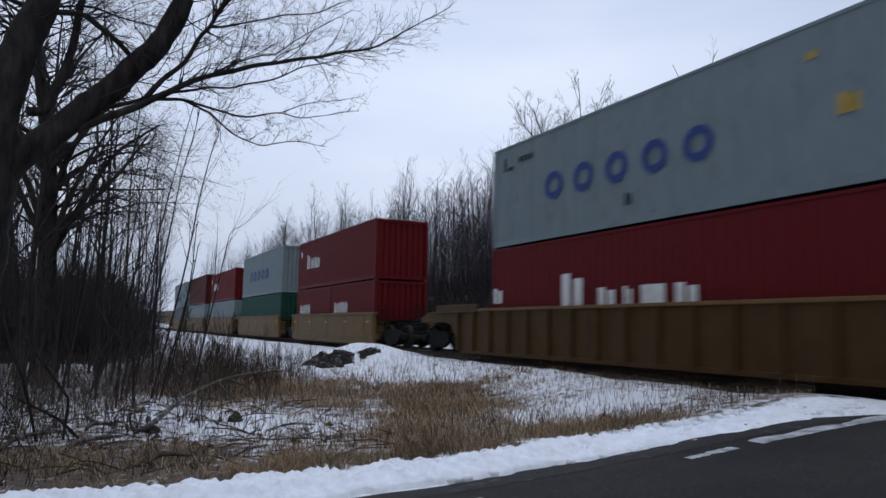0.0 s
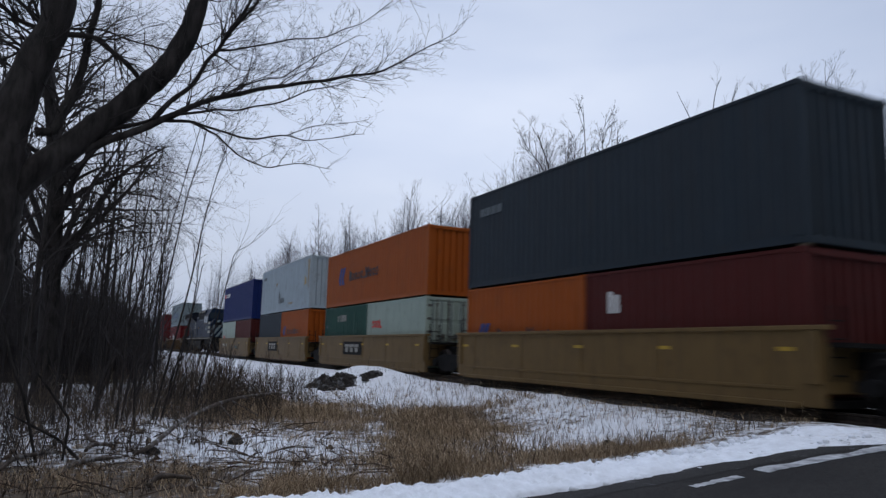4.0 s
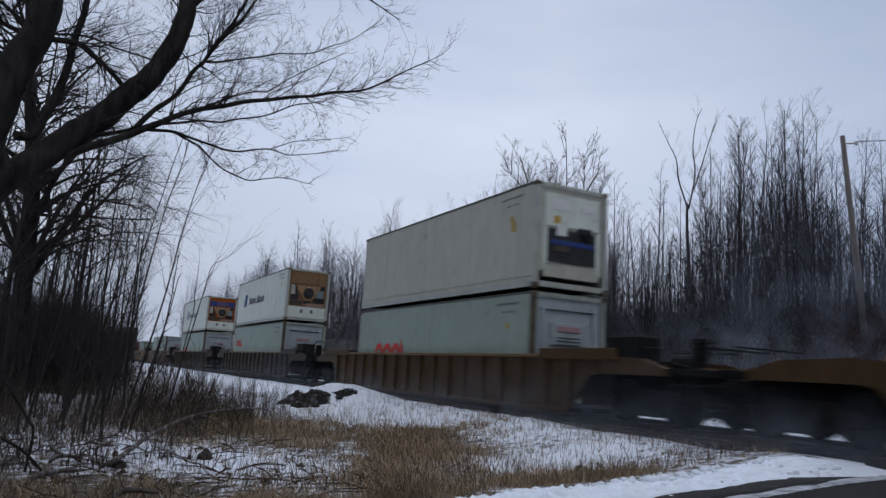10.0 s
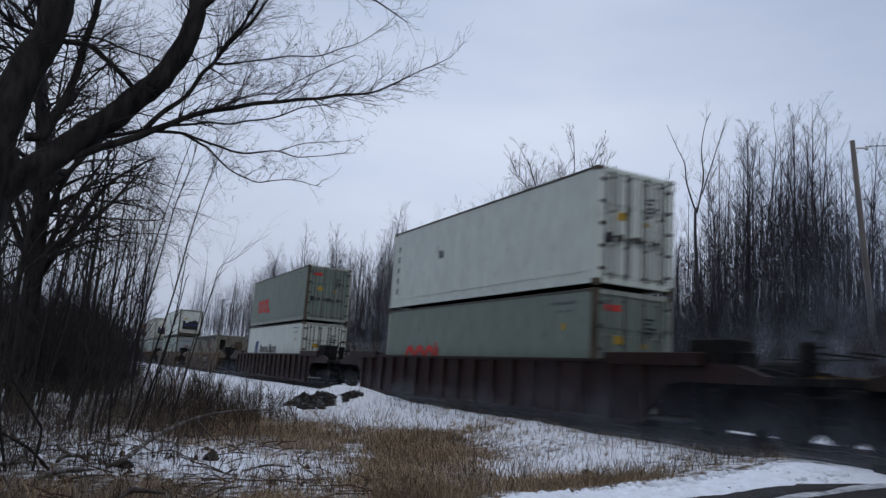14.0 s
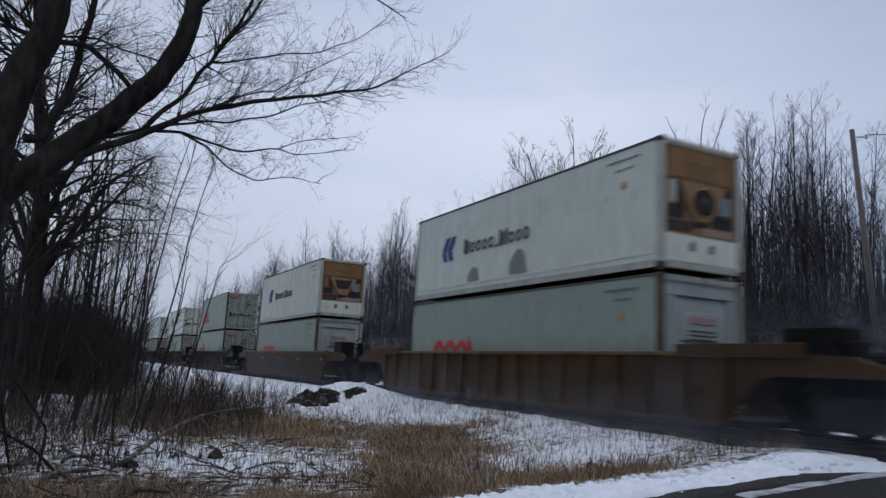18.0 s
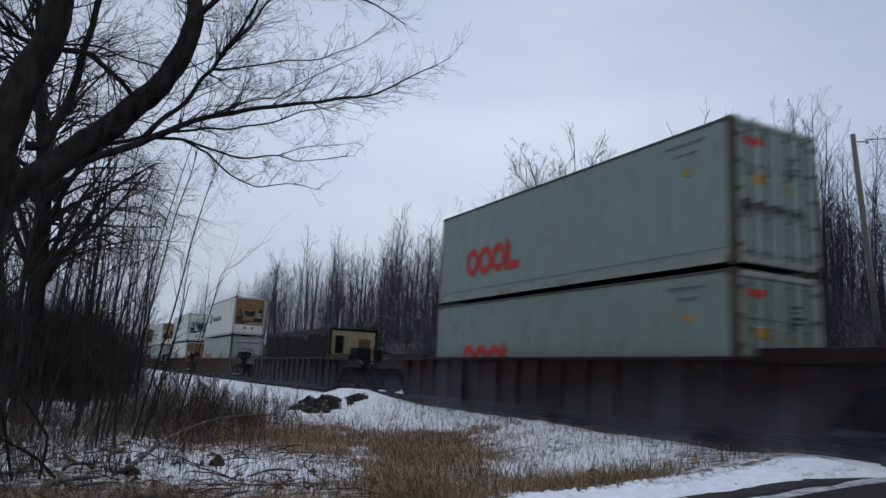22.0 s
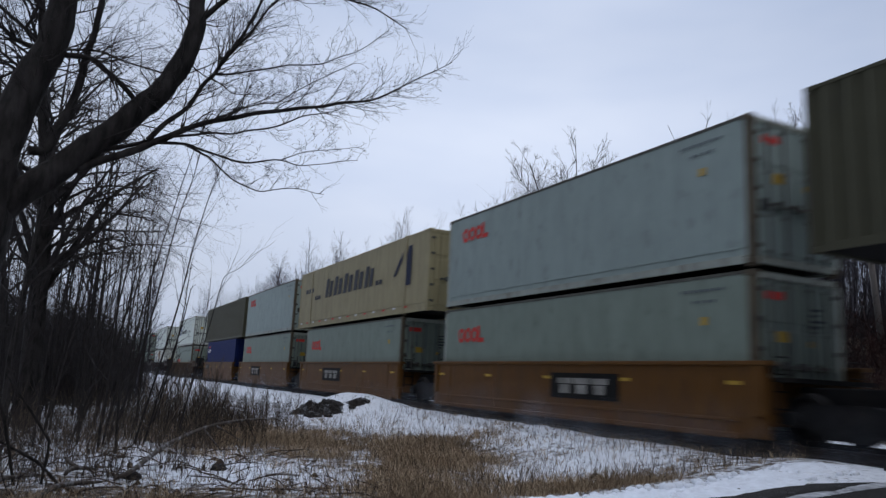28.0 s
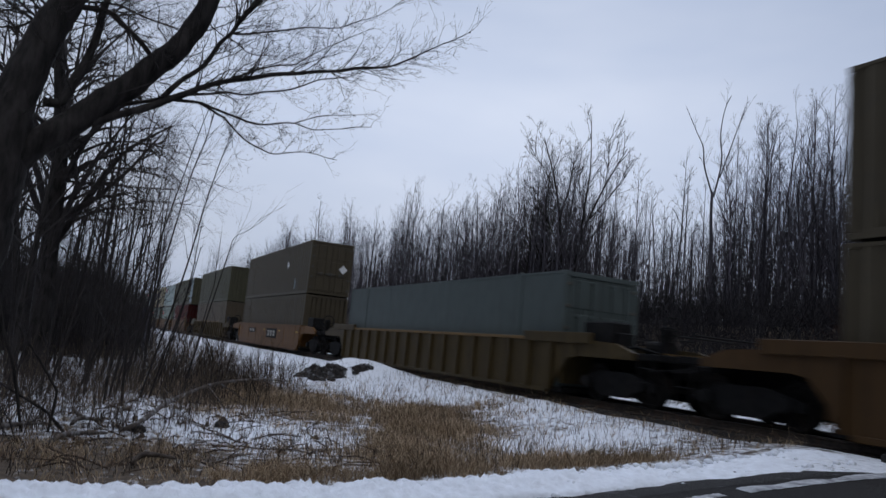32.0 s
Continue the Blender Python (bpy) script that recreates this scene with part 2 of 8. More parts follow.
class Geo:
    """Collects points and faces for one mesh."""

    def __init__(self):
        self.v, self.f = [], []

    def quad(self, a, b, c, d):
        k = len(self.v)
        self.v += [a, b, c, d]
        self.f.append((k, k + 1, k + 2, k + 3))
        return self

    def poly(self, pts):
        k = len(self.v)
        self.v += [tuple(p) for p in pts]
        self.f.append(tuple(range(k, k + len(pts))))
        return self

    def box(self, x0, x1, y0, y1, z0, z1, c=0.0):
        k = len(self.v)
        if c:
            for z, e in ((z0, c), (z0 + c, 0), (z1 - c, 0), (z1, c)):
                self.v += [(x0 + e, y0 + e, z), (x1 - e, y0 + e, z), (x1 - e, y1 - e, z), (x0 + e, y1 - e, z)]
            n = 4
        else:
            for z in (z0, z1):
                self.v += [(x0, y0, z), (x1, y0, z), (x1, y1, z), (x0, y1, z)]
            n = 2
        self.f.append((k + 3, k + 2, k + 1, k))
        for j in range(n - 1):
            for i in range(4):
                a, b = k + 4 * j + i, k + 4 * j + (i + 1) % 4
                self.f.append((a, b, b + 4, a + 4))
        e = k + 4 * (n - 1)
        self.f.append((e, e + 1, e + 2, e + 3))
        return self

    def extrude(self, pts, axis, a, b):
        """A closed outline in the two other axes, drawn out along an axis from a to b."""
        k, n = len(self.v), len(pts)
        for w in (a, b):
            for p in pts:
                self.v.append((w, *p) if axis == 0 else (p[0], w, p[1]) if axis == 1 else (*p, w))
        self.f.append(tuple(range(k + n - 1, k - 1, -1)))
        self.f.append(tuple(range(k + n, k + 2 * n)))
        for i in range(n):
            j = (i + 1) % n
            self.f.append((k + i, k + j, k + n + j, k + n + i))
        return self

    def disc(self, cx, cy, cz, axis, prof, n=16):
        """Turned body: prof is (offset along axis, radius)."""
        k = len(self.v)
        for w, r in prof:
            for i in range(n):
                a = 2 * math.pi * i / n
                p, q = r * math.cos(a), r * math.sin(a)
                self.v.append((cx + w, cy + p, cz + q) if axis == 0 else (cx + p, cy + w, cz + q) if axis == 1 else (cx + p, cy + q, cz + w))
        for j in range(len(prof) - 1):
            for i in range(n):
                i2 = (i + 1) % n
                self.f.append((k + j * n + i, k + j * n + i2, k + (j + 1) * n + i2, k + (j + 1) * n + i))
        self.f.append(tuple(range(k + n - 1, k - 1, -1)))
        e = k + (len(prof) - 1) * n
        self.f.append(tuple(range(e, e + n)))
        return self

    def tube(self, pts, radii, n=5, cap=True):
        pts = [Vector(p) for p in pts]
        k = len(self.v)
        u = None
        for i, p in enumerate(pts):
            d = (pts[min(i + 1, len(pts) - 1)] - pts[max(i - 1, 0)])
            d = d.normalized() if d.length > 1e-9 else Vector((0, 0, 1))
            if u is None:
                u = d.cross(Vector((0.31, 0.9, 0.17))).normalized()
            u = (u - d * u.dot(d))
            u = u.normalized() if u.length > 1e-6 else d.orthogonal().normalized()
            w = d.cross(u)
            for j in range(n):
                a = 2 * math.pi * j / n
                self.v.append(tuple(p + (u * math.cos(a) + w * math.sin(a)) * radii[i]))
        for i in range(len(pts) - 1):
            for j in range(n):
                j2 = (j + 1) % n
                a = k + i * n
                self.f.append((a + j, a + j2, a + n + j2, a + n + j))
        if cap:
            self.f.append(tuple(range(k + n - 1, k - 1, -1)))
            e = k + (len(pts) - 1) * n
            self.f.append(tuple(range(e, e + n)))
        return self

    def rod(self, a, b, r, n=6):
        return self.tube([a, b], [r, r], n)

    def mesh(self, name, material, smooth=False):
        me = bpy.data.meshes.new(name)
        me.from_pydata(self.v, [], self.f)
        me.materials.append(material)
        if smooth:
            me.polygons.foreach_set("use_smooth", [True] * len(me.polygons))
        me.update()
        return me


def part(name, geo, material, parent, label="", smooth=False, at=None):
    """Links a Geo or a ready mesh as one mesh object under a thing or a part."""
    me = geo.mesh(name, material, smooth) if isinstance(geo, Geo) else geo
    ob = new(name, me)
    ob.parent = parent
    if at is not None:
        ob.matrix_basis = at
    if label:
        tagged(ob, label)
    return ob


def thing(name, label, category, group="", kind="", m=None):
    ob = tagged(new(name), label, category, group, kind)
    if m is not None:
        ob.matrix_basis = m
    return ob


def solid(name, geo, material, label, category, group="", kind="", smooth=False, m=None):
    ob = tagged(new(name, geo.mesh(name, material, smooth)), label, category, group, kind)
    if m is not None:
        ob.matrix_basis = m
    return ob


def smoothstep(a, b, x):
    t = min(1.0, max(0.0, (x - a) / (b - a)))
    return t * t * (3 - 2 * t)


# ---------------------------------------------------------------- plan
RAIL_Z = 0.6          # top of rail
TRACK_X = 12.105      # centre of the track, which runs along y
NEAR_X = 10.886       # near side of the containers
SPEED = 23.106        # metres a second, away from the camera
ROAD_Y0, ROAD_Y1 = -1.2, 6.45


GRADE, GRADE_Y = 0.0088, 20.0   # the line falls away from the crossing


def fall(x, y):
    """How far the ground along the line lies under that at the crossing."""
    return GRADE * max(0.0, y - 15.0) * smoothstep(2.5, 8.0, x) * (1 - smoothstep(15.5, 19.0, x))


def on_line(y, z):
    """The pose of a thing on the falling track, y along the line, z over the rail top."""
    return pose(TRACK_X, y, RAIL_Z + z - GRADE * (y - GRADE_Y), -math.degrees(math.atan(GRADE)))


def rise(x):
    """Height of the road on its way up to the crossing."""
    return 0.53 * smoothstep(1.5, 10.4, x) if x < 14 else 0.53 * (1 - smoothstep(14, 24, x))


def field(x, y):
    """Height of the ground beside the road."""
    h = 0.05 * noise.noise((x * 0.5, y * 0.5, 3.0)) + 0.03 * noise.noise((x * 1.7, y * 1.7, 8.0))
    bank = smoothstep(7.4, 9.9, x) * (1 - smoothstep(14.2, 17.0, x))
    h += 0.47 * bank
    h += 0.64 * math.exp(-(((x - 8.1) / 1.9) ** 2 + ((y - 24.0) / 1.7) ** 2)) * (1 + 0.35 * noise.noise((x * 1.3, y * 1.3, 1.0)))
    near = 1 - smoothstep(7.3, 9.5, y) if y > 3 else 1 - smoothstep(2.0, 4.5, -1.2 - y)
    h = h * (1 - near) + near * (rise(x) * 0.85 + 0.3 * h)
    h -= fall(x, y)
    if x > 16:
        h += 2.9 * smoothstep(16.5, 22.5, x) * (smoothstep(7.5, 12, y) if y > 0 else 0) + 0.6 * smoothstep(16, 24, x)
    return h

# ---------------------------------------------------------------- ground, road, track


def snow_ground_material():
    """Thin snow over brown litter: an attribute says how much snow lies, noise breaks its edge."""
    m = bpy.data.materials.new("snowy_ground")
    m.use_nodes = True
    n, l = m.node_tree.nodes, m.node_tree.links
    b = n["Principled BSDF"]
    b.inputs["Roughness"].default_value, b.inputs["Specular IOR Level"].default_value = 0.85, 0.2
    tc = n.new("ShaderNodeTexCoord")
    at = n.new("ShaderNodeAttribute")
    at.attribute_name = "snow"
    n1 = n.new("ShaderNodeTexNoise")
    n1.inputs["Scale"].default_value, n1.inputs["Detail"].default_value, n1.inputs["Roughness"].default_value = 4.6, 9, 0.76
    l.new(tc.outputs["Object"], n1.inputs["Vector"])
    ad = n.new("ShaderNodeMath")
    ad.operation = "ADD"
    l.new(at.outputs["Fac"], ad.inputs[0])
    l.new(n1.outputs["Fac"], ad.inputs[1])
    r = n.new("ShaderNodeValToRGB")
    r.color_ramp.elements[0].position, r.color_ramp.elements[1].position = 0.0, 1.0
    mr = n.new("ShaderNodeMapRange")
    mr.inputs["From Min"].default_value, mr.inputs["From Max"].default_value = 0.93, 1.06
    l.new(ad.outputs[0], mr.inputs["Value"])
    n2 = n.new("ShaderNodeTexNoise")
    n2.inputs["Scale"].default_value, n2.inputs["Detail"].default_value = 9, 8
    l.new(tc.outputs["Object"], n2.inputs["Vector"])
    lit = n.new("ShaderNodeValToRGB")
    lit.color_ramp.elements[0].position, lit.color_ramp.elements[0].color = 0.3, (0.038, 0.030, 0.024, 1)
    lit.color_ramp.elements[1].position, lit.color_ramp.elements[1].color = 0.7, (0.135, 0.100, 0.068, 1)
    l.new(n2.outputs["Fac"], lit.inputs["Fac"])
    sn = n.new("ShaderNodeValToRGB")
    sn.color_ramp.elements[0].position, sn.color_ramp.elements[0].color = 0.3, (0.66, 0.68, 0.72, 1)
    sn.color_ramp.elements[1].position, sn.color_ramp.elements[1].color = 0.7, (0.84, 0.86, 0.89, 1)
    l.new(n2.outputs["Fac"], sn.inputs["Fac"])
    mx = n.new("ShaderNodeMix")
    mx.data_type = "RGBA"
    l.new(mr.outputs[0], mx.inputs["Factor"])
    l.new(lit.outputs["Color"], mx.inputs["A"])
    l.new(sn.outputs["Color"], mx.inputs["B"])
    l.new(mx.outputs["Result"], b.inputs["Base Color"])
    bp = n.new("ShaderNodeBump")
    bp.inputs["Strength"].default_value, bp.inputs["Distance"].default_value = 0.6, 0.05
    l.new(n2.outputs["Fac"], bp.inputs["Height"])
    l.new(bp.outputs[0], b.inputs["Normal"])
    return m


def steps(*spans):
    out = []
    for a, b, d in spans:
        n = max(1, int(round((b - a) / d)))
        out += [a + (b - a) * i / n for i in range(n)]
    return out + [spans[-1][1]]


def blob(x, y, cx, cy, rx, ry):
    return math.exp(-(((x - cx) / rx) ** 2 + ((y - cy) / ry) ** 2))


def tawny(x, y):
    """How thick the tall dead grass stands, 0 to 1."""
    w = 0.9 * blob(x, y, 6.0, 12.8, 1.6, 2.5) + 0.8 * blob(x, y, 7.5, 14.8, 1.6, 1.1) + 0.75 * blob(x, y, 4.7, 9.4, 1.7, 0.9)
    w += 0.7 * math.exp(-(((y - 7.85 - 0.03 * x) / 0.3) ** 2)) * (1 - smoothstep(6.5, 9.0, x)) * smoothstep(0.6, 2.4, x) + 0.3 * blob(x, y, 4.2, 16, 2.6, 2.2)
    w += 0.3 * blob(x, y, 0.3, 9.0, 1.6, 0.5) + 0.6 * blob(x, y, 3.4, 18.0, 1.9, 4.2)
    w *= 1 - 0.85 * blob(x, y, 2.3, 11.2, 1.3, 1.3)
    w *= 1 - 0.95 * blob(x, y, 7.9, 10.4, 1.5, 0.9)
    return min(1.0, w) * max(0.0, 0.62 + 0.95 * (noise.noise((x * 1.3, y * 1.3, 5.5)) + 0.16))


def snow_cover(x, y):
    if y < 7:
        return 0.62
    s = 0.497 - 0.10 * tawny(x, y) - 0.035 * (1 - smoothstep(0.5, 3.0, x))
    s += 0.12 * blob(x, y, 2.3, 11.2, 1.5, 1.4) + 0.25 * blob(x, y, 7.9, 10.4, 1.6, 1.0)
    s += 0.25 * smoothstep(7.8, 9.4, x) * smoothstep(11, 14, y) + 0.2 * blob(x, y, 9.0, 22, 2.2, 5)
    s += 0.10 * (1 - smoothstep(2.0, 4.0, x)) * smoothstep(11.5, 13.0, y)
    s -= 0.09 * (1 - smoothstep(0.8, 2.6, x)) * (1 - smoothstep(9.0, 11.0, y))
    s -= 0.1 * blob(x, y, 7.7, 22.6, 0.7, 0.6)
    if x > 15.5:
        s = 0.78 - 0.66 * smoothstep(17.0, 19, x)
    return s


def make_ground():
    xs = steps((-3000, -400, 650), (-400, -60, 85), (-60, -12, 8), (-12, -3, 0.75), (-3, 11, 0.16), (11, 18, 0.7), (18, 30, 1.0), (30, 90, 10), (90, 400, 60), (400, 3000, 650))
    ys = steps((-3000, -400, 650), (-400, -40, 45), (-40, -1.2, 4), (-1.2, 6.45, 1.9), (6.45, 27, 0.17), (27, 40, 0.6), (40, 120, 4), (120, 400, 40), (400, 3000, 650))
    g = Geo()
    for y in ys:
        for x in xs:
            if ROAD_Y0 + 0.01 < y < ROAD_Y1 - 0.01:
                z = rise(x) - 0.06
            elif abs(x) < 60 and -10 < y < 130:
                z = field(x, y)
            else:
                z = 3.5 if x > 26 and y > 10 else -fall(x, y)
            if 10.68 < x < 14.0:
                z = min(z, 0.22 - GRADE * max(0.0, y - 15.0))
            g.v.append((x, y, z))
    nx = len(xs)
    for j in range(len(ys) - 1):
        for i in range(nx - 1):
            k = j * nx + i
            g.f.append((k, k + 1, k + nx + 1, k + nx))
    me = g.mesh("ground", snow_ground_material(), True)
    at = me.attributes.new("snow", "FLOAT", "POINT")
    at.data.foreach_set("value", [snow_cover(v[0], v[1]) for v in g.v])
    return tagged(new("ground", me), "rough grassy ground thinly covered with snow", "ground", kind="structure")


make_ground()

M_ASPHALT = mat("asphalt", (0.030, 0.028, 0.026), 0.85, vary=0.55, scale=45, bump=0.8, bscale=90, dirt=(0.016, 0.015, 0.015), dirt_amt=0.75, dscale=0.9, spec=0.22, stretch=(0.35, 1, 1))
M_SNOW = mat("bank_snow", (0.80, 0.83, 0.88), 0.75, vary=0.09, scale=7, bump=1.0, bscale=11, dirt=(0.36, 0.35, 0.35), dirt_amt=0.2, dscale=5, spec=0.2)
# wet, sooty ballast; the shadow under the train is also put into its near-black
M_BALLAST = mat("ballast", (0.013, 0.012, 0.0115), 0.95, vary=0.5, scale=22, bump=1.0, bscale=26, spec=0.2)
M_GRAVEL = mat("wet_gravel", (0.015, 0.0135, 0.0125), 0.9, vary=0.5, scale=30, bump=0.9, bscale=45, dirt=(0.6, 0.62, 0.65), dirt_amt=0.06, dscale=4)
M_LINE = mat("worn_line", (0.55, 0.56, 0.58), 0.7, vary=0.2, scale=9, dirt=(0.06, 0.06, 0.062), dirt_amt=0.85, dscale=5)


def make_road():
    g = Geo()
    xs = steps((-400, -40, 60), (-40, 0, 5), (0, 10.2, 0.5))
    def strip(xa):
        rows = [ROAD_Y0, -0.4, 2.6, 5.8, ROAD_Y1]
        k = len(g.v)
        for x in xa:
            for y in rows:
                e = -0.05 if y in (ROAD_Y0, ROAD_Y1) else 0.0
                g.v.append((x, y, rise(x) + 0.02 + e + 0.05 * (1 - abs(y - 2.6) / 4)))
        n = len(rows)
        for i in range(len(xa) - 1):
            for j in range(n - 1):
                a = k + i * n + j
                g.f.append((a, a + n, a + n + 1, a + 1))
    strip(xs)
    strip(steps((14.0, 30, 1.5), (30, 400, 60)))
    road = tagged(new("road", g.mesh("road", M_ASPHALT, True)), "wet dark grey asphalt country road", "road", kind="structure")
    # worn edge line, broken into lengths
    for x0, x1, w in ((-9, 3.2, 0.1), (5.6, 6.3, 0.11), (6.65, 10.0, 0.24)):
        q = Geo()
        n = 90
        rng = random.Random(int(x0 * 7) + 90)
        for i in range(n + 1):
            x = x0 + (x1 - x0) * i / n
            z = rise(x) + 0.02 + 0.05 * (1 - abs(5.55 - 2.6) / 4) + 0.006
            q.v += [(x, 5.5 + 0.025 * x * 0.5 + 0.02 * noise.noise((x * 5, 1, x0)) + 0.025 * noise.noise((x * 17, 4, x0)), z), (x, 5.5 + 0.025 * x * 0.5 + w * (0.85 + 0.3 * noise.noise((x * 2.5, 7, x0))) + 0.025 * noise.noise((x * 15, 9, x0)), z)]
            if i:
                k = 2 * i
                q.f.append((k - 2, k, k + 1, k - 1))
        part("edge_line", q, M_LINE, road, "worn white edge line")


make_road()


def make_bank():
    g = Geo()
    xs = steps((-14, -1, 0.3), (-1, 10.3, 0.04))
    n = 26
    for x in xs:
        lo = 6.33 + 0.12 * noise.noise((x * 1.3, 0, 2)) + 0.08 * noise.noise((x * 4, 0, 7)) + 0.04 * noise.noise((x * 11, 0, 3))
        hi = 7.28 + 0.12 * noise.noise((x * 0.9, 5, 2)) + 0.1 * smoothstep(6, 9, x) + 0.06 * noise.noise((x * 5, 0, 1))
        top = 0.095 + 0.05 * noise.noise((x * 1.1, 9, 1)) - 0.085 * smoothstep(4.5, 7.5, x)
        for j in range(n + 1):
            u = j / n
            y = lo + (hi - lo) * u
            z0 = rise(x) * (1 - u) + max(field(x, y), 0.0) * u - 0.04
            bulge = (math.sin(math.pi * min(1, u * 1.02)) ** 0.7 if 0 < u < 1 else 0)
            calm = 1 - 0.5 * smoothstep(4.5, 8, x)
            lump = calm * (0.06 * noise.noise((x * 2.6, y * 3.2, 4)) + 0.08 * abs(noise.noise((x * 5, y * 6, 6))) + 0.07 * abs(noise.noise((x * 12, y * 12, 6))) + 0.03 * noise.noise((x * 24, y * 24, 1)))
            g.v.append((x, y, z0 + bulge * (top + lump) + (0.04 if 0 < u < 1 else 0)))
    for i in range(len(xs) - 1):
        for j in range(n):
            k = i * (n + 1) + j
            g.f.append((k, k + n + 1, k + n + 2, k + 1))
    solid("snow_bank", g, M_SNOW, "ploughed bank of lumpy white snow along the road edge", "snow bank", kind="stuff", smooth=True)


make_bank()


def make_clods():
    """Lumps thrown up by the plough along the crest and the foot of the bank."""
    rng = random.Random(81)
    g = Geo()
    for i in range(230):
        x = -1.0 + 10.6 * rng.random()
        edge = rng.random()
        y = 7.22 + 0.1 * noise.noise((x * 0.9, 5, 2)) + rng.gauss(0, 0.07) if edge < 0.62 else 6.42 + rng.gauss(0, 0.06) if edge < 0.8 else rng.uniform(6.5, 7.2)
        r = rng.uniform(0.03, 0.11) * rng.uniform(0.5, 1.0) * (1 - 0.45 * smoothstep(6, 9, x))
        z = max(field(x, y), 0.0) * 0.8 + rise(x) * 0.2 + (0.025 if edge < 0.62 else 0.015 if edge < 0.8 else 0.085 - 0.07 * smoothstep(5, 8, x))
        n, k = 8, len(g.v)
        for lat in (-0.5, 0.15, 0.65):
            for j in range(n):
                a = 6.2832 * j / n
                q = r * math.sqrt(1 - lat * lat) * (1 + 0.35 * noise.noise((math.cos(a) * 1.5 + i, math.sin(a) * 1.5, lat * 2)))
                g.v.append((x + q * math.cos(a) * 1.15, y + q * math.sin(a), z + r * lat * 0.85))
        g.v.append((x, y, z + r * 0.85))
        for row in range(2):
            for j in range(n):
                j2 = (j + 1) % n
                g.f.append((k + row * n + j, k + row * n + j2, k + (row + 1) * n + j2, k + (row + 1) * n + j))
        g.f += [(k + 2 * n + j, k + 2 * n + (j + 1) % n, k + 3 * n) for j in range(n)]
    solid("snow_clods", g, M_SNOW, "lumps of ploughed white snow along the road edge", "snow", kind="stuff", smooth=True)


make_clods()


def make_shoulder():
    """Dark wet gravel between the asphalt and the ploughed snow."""
    g = Geo()
    xs = steps((-14, -1, 0.6), (-1, 10.2, 0.2))
    for x in xs:
        a = 5.95 + 0.05 * noise.noise((x * 2.1, 3, 1)) + 0.03 * noise.noise((x * 6, 3, 1))
        for y, dz in ((a, -0.002), (6.1, 0.004), (6.45, 0.010), (6.7, 0.0)):
            base = rise(x) + 0.02 + (0.05 * (1 - abs(min(y, 6.45) - 2.6) / 4) - 0.05 * min(1.0, max(0.0, (y - 5.8) / 0.65)))
            g.v.append((x, y, base + dz + 0.006))
    for i in range(len(xs) - 1):
        for j in range(3):
            k = i * 4 + j
            g.f.append((k, k + 4, k + 5, k + 1))
    tagged(new("road_shoulder", g.mesh("road_shoulder", M_GRAVEL, True)), "dark wet gravel shoulder beside the asphalt", "road shoulder", kind="structure")


make_shoulder()


